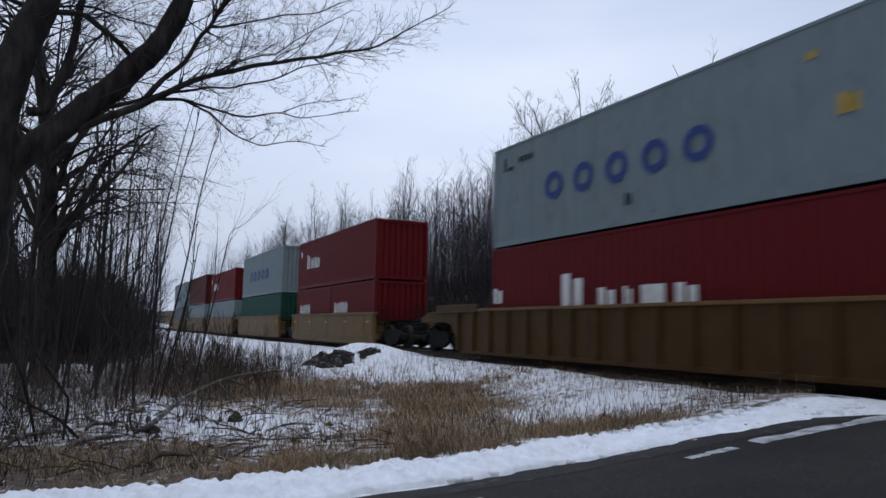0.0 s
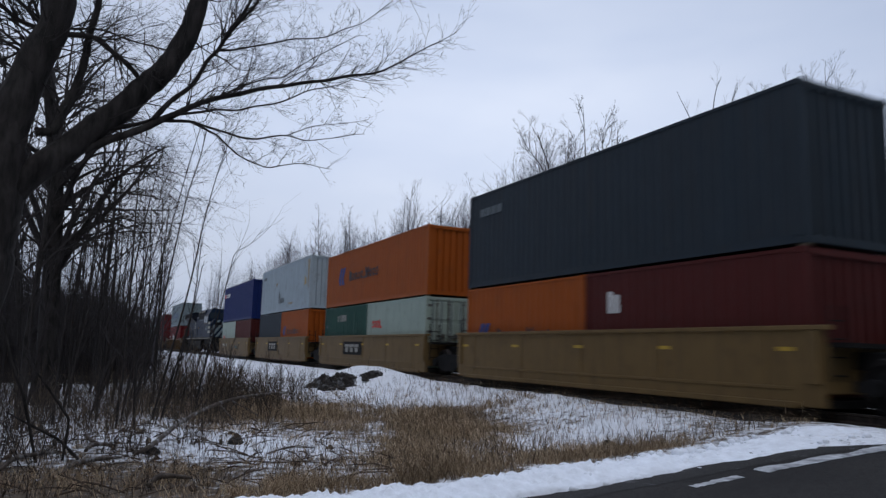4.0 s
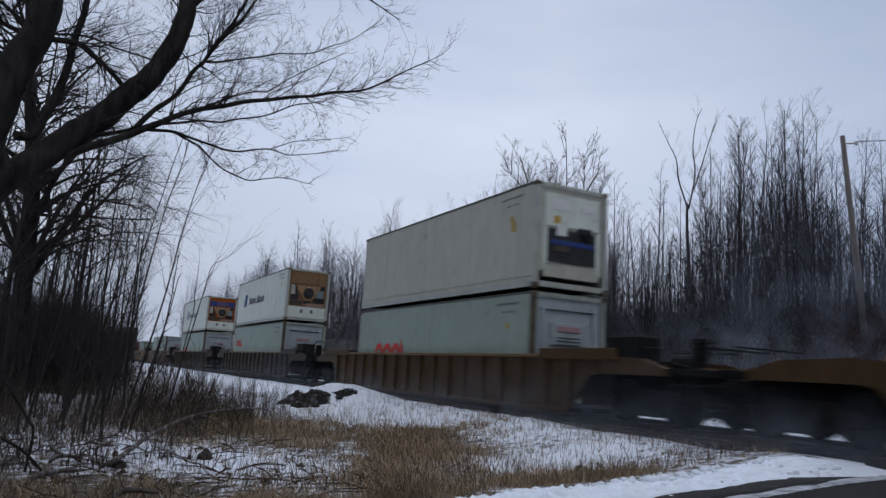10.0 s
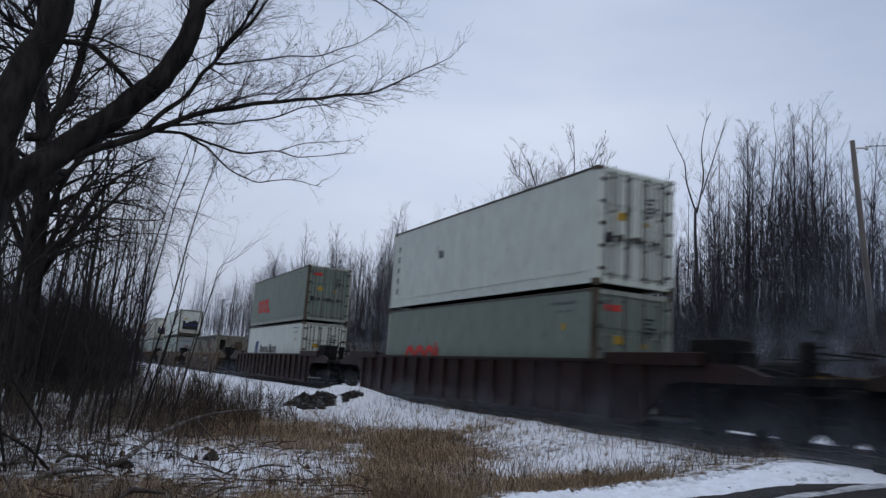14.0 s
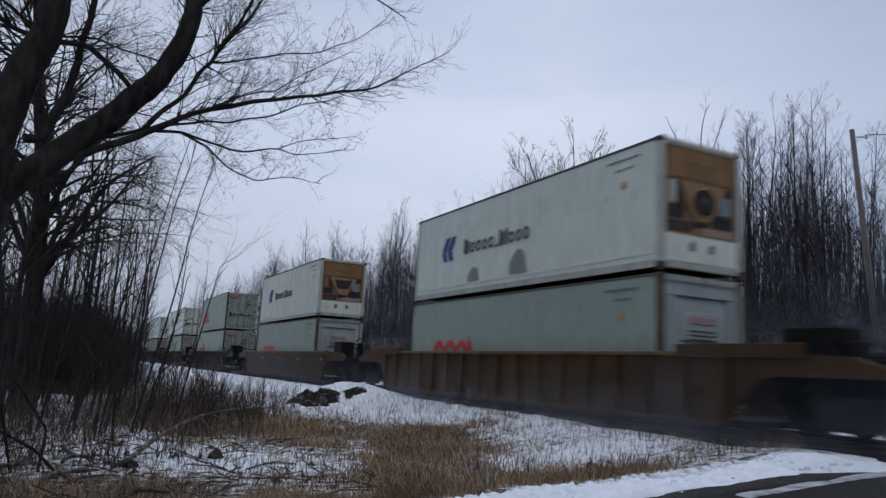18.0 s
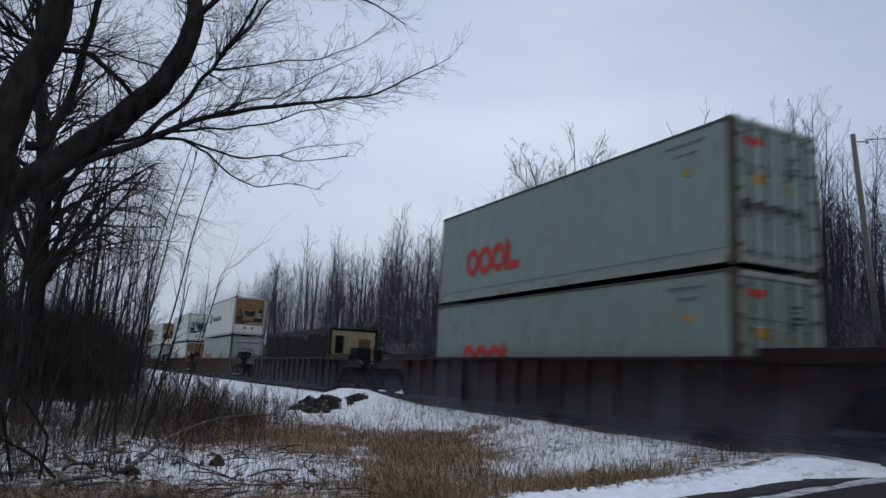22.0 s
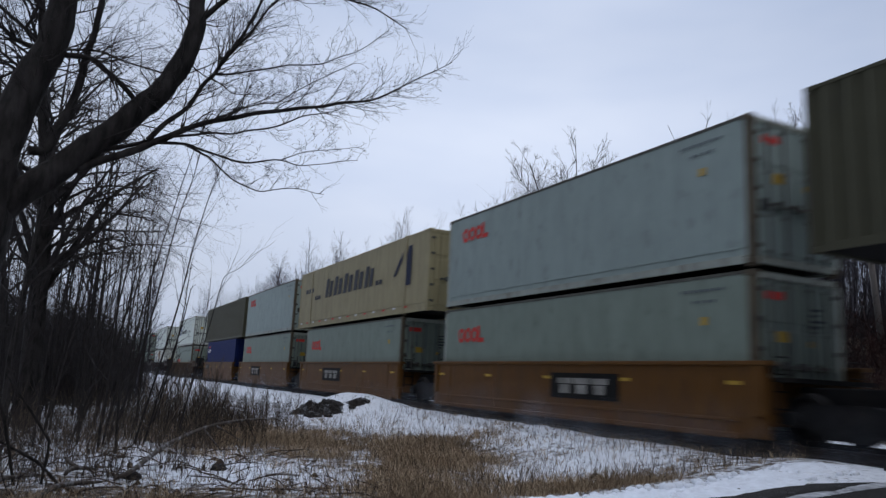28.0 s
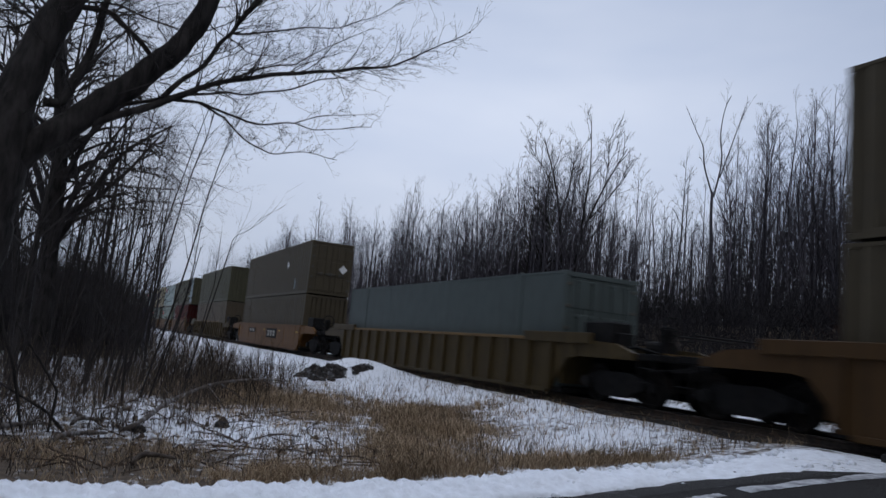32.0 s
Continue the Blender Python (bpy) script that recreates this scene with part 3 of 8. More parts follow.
def make_track():
    g = Geo()
    prof = [(-1.8, 0.14), (-1.68, 0.34), (-1.52, 0.426), (1.55, 0.426), (1.8, 0.30), (2.3, 0.12), (2.3, -0.3), (-1.8, -0.3)]
    for a, b in ((-1000, ROAD_Y0 - 0.2), (ROAD_Y1 - 0.2, 1250)):
        ys = steps((a, b, 60)) if a < 0 else steps((a, 40, 0.5), (40, b, 60))
        k = len(g.v)
        for y in ys:
            for px, pz in prof:
                jit = 0.03 * noise.noise((px * 3, y * 1.7, 2)) if y < 45 and y > 0 else 0
                g.v.append((TRACK_X + px + jit, y, pz + jit * 0.4))
        n = len(prof)
        for i in range(len(ys) - 1):
            for j in range(n):
                j2 = (j + 1) % n
                p = k + i * n
                g.f.append((p + j, p + n + j, p + n + j2, p + j2))
    track = thing("railway_track", "single railway track on dark ballast with steel rails on wooden ties", "railway track", kind="structure", m=pose(0, GRADE_Y, RAIL_Z, -math.degrees(math.atan(GRADE))) @ pose(0, -GRADE_Y, -RAIL_Z))
    part("ballast_bed", g, M_BALLAST, track)
    rp = [(-0.07, 0.43), (0.07, 0.43), (0.07, 0.45), (0.012, 0.475), (0.012, 0.555), (0.036, 0.565), (0.036, 0.592), (0.028, 0.6), (-0.028, 0.6), (-0.036, 0.592), (-0.036, 0.565), (-0.012, 0.555), (-0.012, 0.475), (-0.07, 0.45)]
    for sx in (-0.753, 0.753):
        part("rail", Geo().extrude([(TRACK_X + sx + p, z) for p, z in rp], 1, -1000, 1250), M_STEEL, track, "rusty steel rail")
        part("running_surface", Geo().box(TRACK_X + sx - 0.024, TRACK_X + sx + 0.024, -1000, 1250, 0.598, 0.603), M_RUNG, track)
    # snow lying along the foot of the near rail
    q = Geo()
    ys = steps((7.0, 60, 0.25), (60, 200, 10))
    for side, x0, w in ((1, TRACK_X - 0.6, 1.0),):
        k = len(q.v)
        for y in ys:
            a = w * (0.75 + 0.5 * noise.noise((y * 0.9, side * 5, 3)))
            h = 0.04 + 0.03 * noise.noise((y * 1.5, side, 9)) if side == 0 else 0.04
            q.v += [(x0, y, 0.425), (x0 + a * 0.3, y, 0.425 + h), (x0 + a * 0.8, y, 0.425 + h), (x0 + a, y, 0.425)]
        for i in range(len(ys) - 1):
            for j in range(3):
                p = k + i * 4 + j
                q.f.append((p, p + 4, p + 5, p + 1))
    part("snow_strip", q, M_ICE, track, "strip of white snow beside the rail")
    # crossing panels between and beside the rails
    for a, b in ((-1.85, -0.84), (-0.67, 0.67), (0.84, 1.9)):
        part("crossing_panel", Geo().box(TRACK_X + a, TRACK_X + b, ROAD_Y0, ROAD_Y1, 0.40, 0.585, 0.012), M_ASPHALT, track)
    tie = Geo().box(-1.3, 1.3, -0.115, 0.115, 0.25, 0.432, 0.012).mesh("tie", M_TIE)
    for i in range(36):
        part("tie", tie, None, track, at=pose(TRACK_X, 6.75 + 0.54 * i, random.uniform(-0.004, 0.006), 0, 0, random.uniform(-0.6, 0.6)))
    far = Geo()
    for i in range(564):
        y = 26.34 + 0.54 * i
        far.box(TRACK_X - 1.3, TRACK_X + 1.3, y - 0.115, y + 0.115, 0.25, 0.43)
    for i in range(200):
        y = -1.6 - 0.54 * i
        far.box(TRACK_X - 1.3, TRACK_X + 1.3, y - 0.115, y + 0.115, 0.25, 0.43)
    tagged(part("far_ties", far, M_TIE, track), kind="stuff")


make_track()

# ---------------------------------------------------------------- the train
# Local space of a unit: y forward along the train, x across (the camera's side is -x), z up from the rail top.
CW = 1.219
TRAVEL = []   # (thing, offset along the track at 0 s, height)
CACHE = {}


def cached(key, build, material, smooth=False):
    k = (key, material.name)
    if k not in CACHE:
        CACHE[k] = build().mesh(key[0] if isinstance(key, tuple) else key, material, smooth)
    return CACHE[k]


def corrugated(length, z0, z1, x, pitch=0.28, depth=0.018, out=-1, prof=(0.34, 0.48, 0.86)):
    """Pressed steel side wall in the plane x."""
    g = Geo()
    n = max(1, round(length / pitch))
    p = length / n
    ys = []
    for i in range(n):
        a = -length / 2 + i * p
        ys += [(a, 0), (a + p * prof[0], 0), (a + p * prof[1], 1), (a + p * prof[2], 1)]
    ys.append((length / 2, 0))
    for y, d in ys:
        xx = x - out * depth * d
        g.v += [(xx, y, z0), (xx, y, z1)]
    for i in range(len(ys) - 1):
        k = 2 * i
        g.f.append((k, k + 2, k + 3, k + 1) if out > 0 else (k, k + 1, k + 3, k + 2))
    return g


def corrugated_end(z0, z1, y, out, pitch=0.27, depth=0.06):
    g = Geo()
    w = 2 * CW - 0.3
    n = round(w / pitch)
    p = w / n
    xs = []
    for i in range(n):
        a = -w / 2 + i * p
        xs += [(a, 0), (a + p * 0.62, 0), (a + p * 0.67, 1), (a + p * 0.95, 1)]
    xs.append((w / 2, 0))
    for x, d in xs:
        g.v += [(x, y - out * depth * d, z0), (x, y - out * depth * d, z1)]
    for i in range(len(xs) - 1):
        k = 2 * i
        g.f.append((k, k + 2, k + 3, k + 1))
    return g


# marks: plain shapes in the colours of the lettering, on the near side
def block_mark(y, z, w, h, slant=0.0, ring=False, x=-CW - 0.006):
    """A block (or an eight-sided ring) of a row of painted marks; y falls to the right of the picture."""
    g = Geo()
    if not ring and w > 0.2 and h > 0.25 and w < 1.5 * h:
        # two plain upright bars
        s = slant * h
        for a, b, z0, z1 in ((0.0, 0.42, 0.0, 1.0), (0.58, 1.0, 0.0, 0.84)):
            g.poly([(x, y - w * a - s * z0, z + h * z0), (x, y - w * b - s * z0, z + h * z0), (x, y - w * b - s * z1, z + h * z1), (x, y - w * a - s * z1, z + h * z1)])
    elif not ring:
        s = slant * h
        q = [(x, y, z), (x, y - w, z), (x, y - w - s, z + h), (x, y - s, z + h)]
        g.poly(q)
    else:
        n = 12
        for i in range(n):
            a, b = 2 * math.pi * i / n, 2 * math.pi * (i + 1) / n
            r = []
            for t, k in ((a, 1.0), (b, 1.0), (b, 0.52), (a, 0.52)):
                r.append((x, y - w / 2 - k * w / 2 * math.cos(t), z + h / 2 + k * h / 2 * math.sin(t)))
            g.poly(r)
    return g


def row_marks(parent, y, z, h, widths, gap, material, rings=(), slant=0.0, heights=None, name="marking", x=-CW - 0.006):
    for i, w in enumerate(widths):
        hh = heights[i] if heights else h
        if w > 0:
            key = (name, round(y, 3), round(z, 3), round(w, 3), round(hh, 3), slant, i in rings, x)
            part(name, cached(key, lambda: block_mark(y, z, w, hh, slant, i in rings, x), material), None, parent)
        y -= abs(w) + gap


def liner_mark(parent, y, z, h, material=None, dark=None):
    """Two slanted blue bars and a run of dark marks; h is the emblem's height."""
    blue = material or M_LOGOBLUE
    x = -CW - 0.006
    for k in range(2):
        y0 = y - k * h * 0.5
        part("emblem", cached(("emblem", y0, z, h), lambda: Geo().poly([(x, y0, z + h * 0.4), (x, y0 - h * 0.2, z), (x, y0 - h * 0.55, z), (x, y0 - h * 0.38, z + h * 0.4)]).poly([(x, y0, z + h * 0.43), (x, y0 - h * 0.38, z + h * 0.43), (x, y0 - h * 0.72, z + h), (x, y0 - h * 0.36, z + h)]), blue), None, parent)
    w = h * 0.41
    row_marks(parent, y - h * 1.9, z + h * 0.14, h * 0.44, [w, w * 0.92, w * 0.95, w * 0.92, w * 0.95, w * 0.5, w * 0.85, w * 0.32, w * 0.92, w * 0.9, w * 0.92], h * 0.085, dark or M_LOGODARK, rings=(1, 2, 3, 4, 8, 9, 10), heights=[h * k for k in (0.6, 0.44, 0.46, 0.44, 0.46, 0.1, 0.6, 0.6, 0.44, 0.46, 0.5)])


def rings_mark(parent, y, z, h, material=None):
    """Four linked red marks."""
    m = material or M_LOGORED
    row_marks(parent, y, z, h * 0.92, [h * 0.82, h * 0.82, h * 0.8], -h * 0.01, m, rings=(0, 1, 2))
    row_marks(parent, y - h * 2.42, z, h, [h * 0.26], 0, m)
    row_marks(parent, y - h * 2.68, z, h, [h * 0.5], 0, m, heights=[h * 0.26])


def small_codes(parent, length, h, material=None):
    m = material or P_BLUEGREY
    y = -length / 2 + 1.75
    row_marks(parent, y, h - 0.40, 0.06, [0.09] * 8, 0.05, m, name="code")
    row_marks(parent, y - 0.3, h - 0.62, 0.06, [0.09, 0.09, 0.0, 0.09, 0.09], 0.05, m, name="code")
    row_marks(parent, y - 0.5, h - 1.05, 0.16, [0.16], 0.05, M_YELMARK, name="warning_mark")


def side_frame(c, L, H, m_frame, post=0.13):
    """Corner posts, castings and rails of a container."""
    pale = m_frame in (P_FRAME, P_FRAMELOW, P_WHITE, P_RUSTFRAME)
    for sy in (-1, 1):
        for sx in (-1, 1):
            part("corner_post", cached(("corner_post", L, H, sx, sy), lambda: Geo().box(min(sx * CW, sx * (CW - post)), max(sx * CW, sx * (CW - post)), min(sy * L / 2, sy * (L / 2 - post)), max(sy * L / 2, sy * (L / 2 - post)), 0.12, H - 0.12, 0.008), P_POST if m_frame in (P_FRAMELOW, P_RUSTFRAME) and sy < 0 and sx < 0 else m_frame), None, c)
            for z in (0.0, H - 0.118):
                m_cast = P_POST if pale and (sy < 0 or z > 1) else m_frame
                part("corner_casting", cached(("corner_casting", L, H, sx, sy, z), lambda: Geo().box(min(sx * (CW + 0.004), sx * (CW - 0.16)), max(sx * (CW + 0.004), sx * (CW - 0.16)), min(sy * (L / 2 + 0.004), sy * (L / 2 - 0.18)), max(sy * (L / 2 + 0.004), sy * (L / 2 - 0.18)), z, z + 0.118, 0.01), m_cast), None, c)
    for sx in (-1, 1):
        a, b = sorted((sx * (CW - 0.003), sx * (CW - 0.07)))
        part("top_rail", cached(("top_rail", L, H, sx), lambda: Geo().box(a, b, -L / 2 + 0.18, L / 2 - 0.18, H - 0.075, H - 0.012), P_RAIL if pale else m_frame), None, c)
        part("bottom_rail", cached(("bottom_rail", L, H, sx), lambda: Geo().box(a, b, -L / 2 + 0.18, L / 2 - 0.18, 0.012, 0.165), m_frame), None, c)
    for sy in (-1, 1):
        a, b = sorted((sy * (L / 2 - 0.005), sy * (L / 2 - 0.1)))
        part("end_header", cached(("end_header", L, H, sy), lambda: Geo().box(-CW + 0.15, CW - 0.15, a, b, H - 0.14, H - 0.02), m_frame), None, c)
        part("end_sill", cached(("end_sill", L, H, sy), lambda: Geo().box(-CW + 0.15, CW - 0.15, a, b, 0.02, 0.16), m_frame), None, c)
    part("underframe", cached(("underframe", L), lambda: Geo().box(-CW + 0.08, CW - 0.08, -L / 2 + 0.12, L / 2 - 0.12, 0.06, 0.15), M_BLACK), None, c)


def door_end(c, L, H, m, rods=True):
    """Double doors with lock rods on the trailing end."""
    y = -L / 2 + 0.03
    for sx in (-1, 1):
        a, b = sorted((sx * 0.01, sx * (CW - 0.14)))
        d = part("door", cached(("door", L, H, sx), lambda: Geo().box(a, b, y, y + 0.05, 0.17, H - 0.15, 0.012), m), None, c)
        for k in range(3):
            z = 0.17 + (H - 0.32) * (k + 0.5) / 3
            hh = (H - 0.32) / 3 * 0.42
            part("door_panel", cached(("door_panel", L, H, sx, k), lambda: Geo().box(a + 0.08, b - 0.08, y - 0.022, y + 0.01, z - hh, z + hh, 0.015), m), None, d)
        for k, xx in enumerate((0.2, 0.58, 0.94)):
            part("door_channel", cached(("door_channel", L, H, sx, k), lambda: Geo().box(sx * xx - 0.024, sx * xx + 0.024, y - 0.028, y + 0.01, 0.2, H - 0.18), P_SLATE if m in (P_WHITE, P_RUSTWHITE) else P_BLUEGREY if m in (P_PALE, P_SAGE) else m), None, d)
        for k in range(5):
            z = 0.32 + (H - 0.7) * k / 4
            part("hinge", cached(("hinge", L, H, sx, k), lambda: Geo().box(min(sx * 0.98, sx * 1.16), max(sx * 0.98, sx * 1.16), y - 0.035, y + 0.01, z, z + 0.085, 0.01), P_HINGE), None, d)
        if rods:
            for xx in (0.32, 0.78):
                def rod():
                    g = Geo().rod((sx * xx, y - 0.055, 0.12), (sx * xx, y - 0.055, H - 0.12), 0.024, 8)
                    for z in (0.22, 0.9, 1.75, H - 0.3):
                        g.box(sx * xx - 0.055, sx * xx + 0.055, y - 0.08, y - 0.02, z, z + 0.07, 0.01)
                    return g
                part("lock_rod", cached(("lock_rod", L, H, sx, xx), rod, P_ROD if m in (P_PALE, P_SAGE, P_SAGELIGHT, P_HAZE, P_WHITE, P_RUSTWHITE) else m), None, d)
                part("door_handle", cached(("door_handle", L, H, sx, xx), lambda: Geo().box(min(sx * xx, sx * (xx - 0.3)), max(sx * xx, sx * (xx - 0.3)), y - 0.085, y - 0.06, 1.13, 1.19, 0.006).box(sx * (xx - 0.27) - 0.05, sx * (xx - 0.27) + 0.05, y - 0.09, y - 0.05, 1.08, 1.24, 0.01), P_HINGE), None, d)
    if m in (P_PALE, P_SAGE, P_SAGELIGHT, P_HAZE, P_WHITE, P_RUSTWHITE) and H > 2.7:
        def sticker(name, x0, x1, z0, z1, mt):
            part(name, cached((name, L, x0, z0), lambda: Geo().box(x0, x1, y - 0.034, y - 0.02, z0, z1), mt), None, c)
        if m not in (P_WHITE, P_RUSTWHITE):
            sticker("red_mark", -0.9, -0.42, H - 0.52, H - 0.37, M_LOGORED)
        sticker("yellow_sticker", -0.62, -0.28, 1.60, 1.80, M_YELMARK)
        sticker("yellow_sticker", 0.25, 0.42, 1.55, 1.66, M_YELMARK)
        sticker("dark_vent", -0.98, -0.72, 1.02, 1.26, M_COIL)
        for k in range(5):
            sticker("code", 0.30, 0.46 + 0.3 * ((k * 37) % 5) / 5, 1.8 + 0.11 * k, 1.85 + 0.11 * k, P_SLATE)


def reefer_end(c, L, H, m_panel, style):
    """Cooling machinery on the trailing end: panel, fan ring, dark hatches, slanted bars."""
    y = -L / 2 + 0.02
    low = 0.78 if style in ("fan", "wedge") else 0.45
    part("machinery_panel", cached(("machinery_panel", L, H, low), lambda: Geo().box(-CW + 0.16, CW - 0.16, y + 0.04, y + 0.1, low, H - 0.13, 0.01), m_panel), None, c, "cooling unit panel")
    dk = M_COIL
    tan = P_TAN if m_panel in (P_ORANGE, M_ORANGE_R) else P_GREY
    def bx(name, x0, x1, z0, z1, m, d=0.03):
        part(name, cached((name, L, x0, x1, z0, z1), lambda: Geo().box(x0, x1, y - d, y + 0.06, z0, z1, 0.008), m), None, c)
    if style in ("fan", "wedge"):
        bx("lower_panel", -CW + 0.15, CW - 0.15, 0.17, 0.77, P_WHITE, 0.0)
        for xx in (-0.38, 0.2):
            bx("small_plate", xx, xx + 0.16, 0.42, 0.62, P_BLUEGREY, 0.006)
        bx("upper_hood", -0.98, 0.98, 2.02, 2.7, m_panel, 0.0)
        for k in range(4):
            bx("hood_slat", -0.45, 0.5, 2.1 + 0.1 * k, 2.13 + 0.1 * k, tan, 0.02)
        part("wedge_frame", cached(("wedge_frame", L), lambda: Geo().extrude([(-0.7, 1.98), (0.72, 1.98), (0.62, 1.7), (0.22, 1.12), (-0.2, 1.12), (-0.56, 1.7)], 1, y - 0.03, y + 0.05), tan), None, c)
        for x0, x1, z0, z1 in ((-0.98, -0.52, 1.12, 1.42), (-0.98, -0.3, 0.84, 1.08), (0.32, 0.98, 1.02, 1.3), (0.7, 0.98, 1.75, 1.98), (-0.22, 0.22, 0.95, 1.1)):
            bx("cavity", x0, x1, z0, z1, dk, -0.03)
        for sx in (-1, 1):
            part("slanted_bar", cached(("slanted_bar", L, sx), lambda: Geo().extrude([(sx * 0.86, 1.98), (sx * 0.72, 1.98), (sx * 0.5, 1.3), (sx * 0.62, 1.3)], 1, y, y + 0.05), dk), None, c)
        bx("side_panel", -0.97, -0.76, 1.45, 1.95, m_panel if style == "wedge" else P_FRAME, 0.01)
        bx("control_box", 0.5, 0.86, 1.32, 1.74, P_GREY, 0.05)
        bx("bottom_cover", -0.05, 0.97, 0.8, 0.98, P_PINK if tan is P_TAN else P_WHITE, 0.01)
        bx("motor_box", -0.9, -0.4, 0.86, 1.02, M_STEEL, -0.02)
        if style == "fan":
            part("fan_ring", cached(("fan_ring", L), lambda: Geo().disc(0.02, y, 1.55, 1, [(-0.08, 0.30), (-0.08, 0.235), (-0.03, 0.22)], 20), dk), None, c)
            part("fan_hub", cached(("fan_hub", L), lambda: Geo().disc(0.02, y, 1.55, 1, [(-0.1, 0.09), (-0.03, 0.11)], 14), M_STEEL), None, c)
        else:
            part("inner_wedge", cached(("inner_wedge", L), lambda: Geo().extrude([(-0.45, 1.86), (0.45, 1.86), (0.3, 1.42), (-0.28, 1.42)], 1, y - 0.05, y - 0.03), M_COIL), None, c)
        bx("name_plate", -0.06, 0.12, 1.83, 1.88, M_WHITE, 0.04)
        if m_panel is P_ORANGE:
            bx("top_band", -0.98, 0.98, 2.06, 2.46, M_LOGOBLUE, 0.012)
    elif style == "box":
        bx("wide_hatch", -0.8, 0.8, 0.72, 1.62, dk)
        bx("upper_panel", -0.92, 0.92, 1.7, 2.6, P_WHITE, 0.005)
        bx("side_panel", -0.95, -0.82, 0.5, 1.66, P_WHITE, 0.005)
        bx("side_panel", 0.82, 0.95, 0.5, 1.66, P_WHITE, 0.005)
        bx("lower_panel", -0.92, 0.92, 0.3, 0.66, P_CREAM, 0.005)
        bx("yellow_label", -0.62, -0.42, 1.78, 2.0, M_YELMARK, 0.012)
        bx("label_plate", -0.7, -0.1, 2.15, 2.45, M_WHITE, 0.015)
        bx("label_plate", 0.3, 0.8, 2.2, 2.4, M_WHITE, 0.015)
        bx("blue_bar", -0.76, 0.76, 1.2, 1.32, M_LOGOBLUE, 0.045)
        bx("hatch", -0.6, -0.15, 1.0, 1.18, M_STEEL, 0.05)
        bx("hatch", 0.2, 0.65, 1.35, 1.75, dk)
        bx("label_plate", -0.55, -0.2, 1.45, 1.7, M_WHITE, 0.04)
    else:
        bx("label_plate", -0.62, 0.62, 1.5, 2.1, P_ENDGREY, 0.012)
        part("bumper_arc", cached(("bumper_arc", L), lambda: Geo().tube([(-0.85, y - 0.04, 1.0), (-0.5, y - 0.05, 1.16), (0, y - 0.05, 1.2), (0.5, y - 0.05, 1.16), (0.85, y - 0.04, 1.0)], [0.05] * 5, 6), dk), None, c)
        for k in range(3):
            bx("grey_label", -0.42, 0.38, 1.52 + 0.09 * k, 1.55 + 0.09 * k, P_BLUEGREY, 0.036)
        for sx in (-1, 1):
            bx("grille", sx * 0.6 - 0.12, sx * 0.6 + 0.12, 0.8, 1.3, M_STEEL)
            bx("bracket", sx * 0.86 - 0.05, sx * 0.86 + 0.05, 0.5, 2.5, m_panel, 0.02)
        bx("red_label", -0.4, 0.36, 1.86, 2.02, P_FADEDRED, 0.036)
        # a raised dark strip, the shaded line under the header put in as colour
        bx("shadow_gap", -0.95, 0.95, 2.42, 2.45, dk, 0.012)


def container(label, L=12.192, H=2.896, color=None, skin="smooth", tail="doors", tailmat=None, frame_mat=None, posts40=False):
    """A freight container; y 0 is its middle."""
    c = thing("freight_container", label, "container", "freight containers on the train")
    fm = frame_mat or color
    side_frame(c, L, H, fm)
    for sx in (-1, 1):
        if skin == "ribbed":
            part("side_wall", cached(("side_wall", L, H, sx), lambda: corrugated(L - 0.26, 0.16, H - 0.07, sx * (CW - 0.012), out=sx), color), None, c)
        elif skin == "broad":
            part("side_wall", cached(("side_wall_b", L, H, sx), lambda: corrugated(L - 0.26, 0.16, H - 0.07, sx * (CW - 0.012), 0.40, 0.045, out=sx, prof=(0.62, 0.66, 0.96)), color), None, c)
        else:
            a, b = sorted((sx * (CW - 0.014), sx * (CW - 0.06)))
            part("side_wall", cached(("side_wall_s", L, H, sx), lambda: Geo().box(a, b, -L / 2 + 0.13, L / 2 - 0.13, 0.16, H - 0.07), color), None, c)
            if sx < 0:
                n = round(L / 2.4)
                for i in range(1, n, 2):
                    y = -L / 2 + L * i / n
                    part("panel_seam", cached(("panel_seam", round(y, 2), H), lambda: Geo().box(-CW + 0.009, -CW + 0.02, y - 0.01, y + 0.01, 0.36, H - 0.09), color), None, c)
                part("rub_strip", cached(("rub_strip", L, H), lambda: Geo().box(-CW - 0.004, -CW + 0.02, -L / 2 + 0.2, L / 2 - 0.2, 0.30, 0.34), color), None, c)
    part("roof", cached(("roof", L, H), lambda: Geo().box(-CW + 0.05, CW - 0.05, -L / 2 + 0.1, L / 2 - 0.1, H - 0.05, H - 0.015), color), None, c)
    part("front_wall", cached(("front_wall", L, H), lambda: Geo().box(-CW + 0.13, CW - 0.13, L / 2 - 0.1, L / 2 - 0.04, 0.16, H - 0.14), color), None, c)
    if posts40 or L > 13:
        for sy in (-1, 1):
            for sx in (-1, 1):
                part("stacking_post", cached(("stacking_post", L, H, sx, sy), lambda: Geo().box(min(sx * (CW + 0.012), sx * (CW - 0.05)), max(sx * (CW + 0.012), sx * (CW - 0.05)), sy * 6.02 - 0.1, sy * 6.02 + 0.1, 0.0, H + 0.02, 0.01), fm), None, c)
    if tail == "doors":
        door_end(c, L, H, tailmat or color)
    elif tail == "ribs":
        part("end_wall", cached(("end_wall", L, H), lambda: corrugated_end(0.16, H - 0.14, -L / 2 + 0.05, -1), tailmat or color), None, c)
    else:
        reefer_end(c, L, H, tailmat or color, tail)
    return c


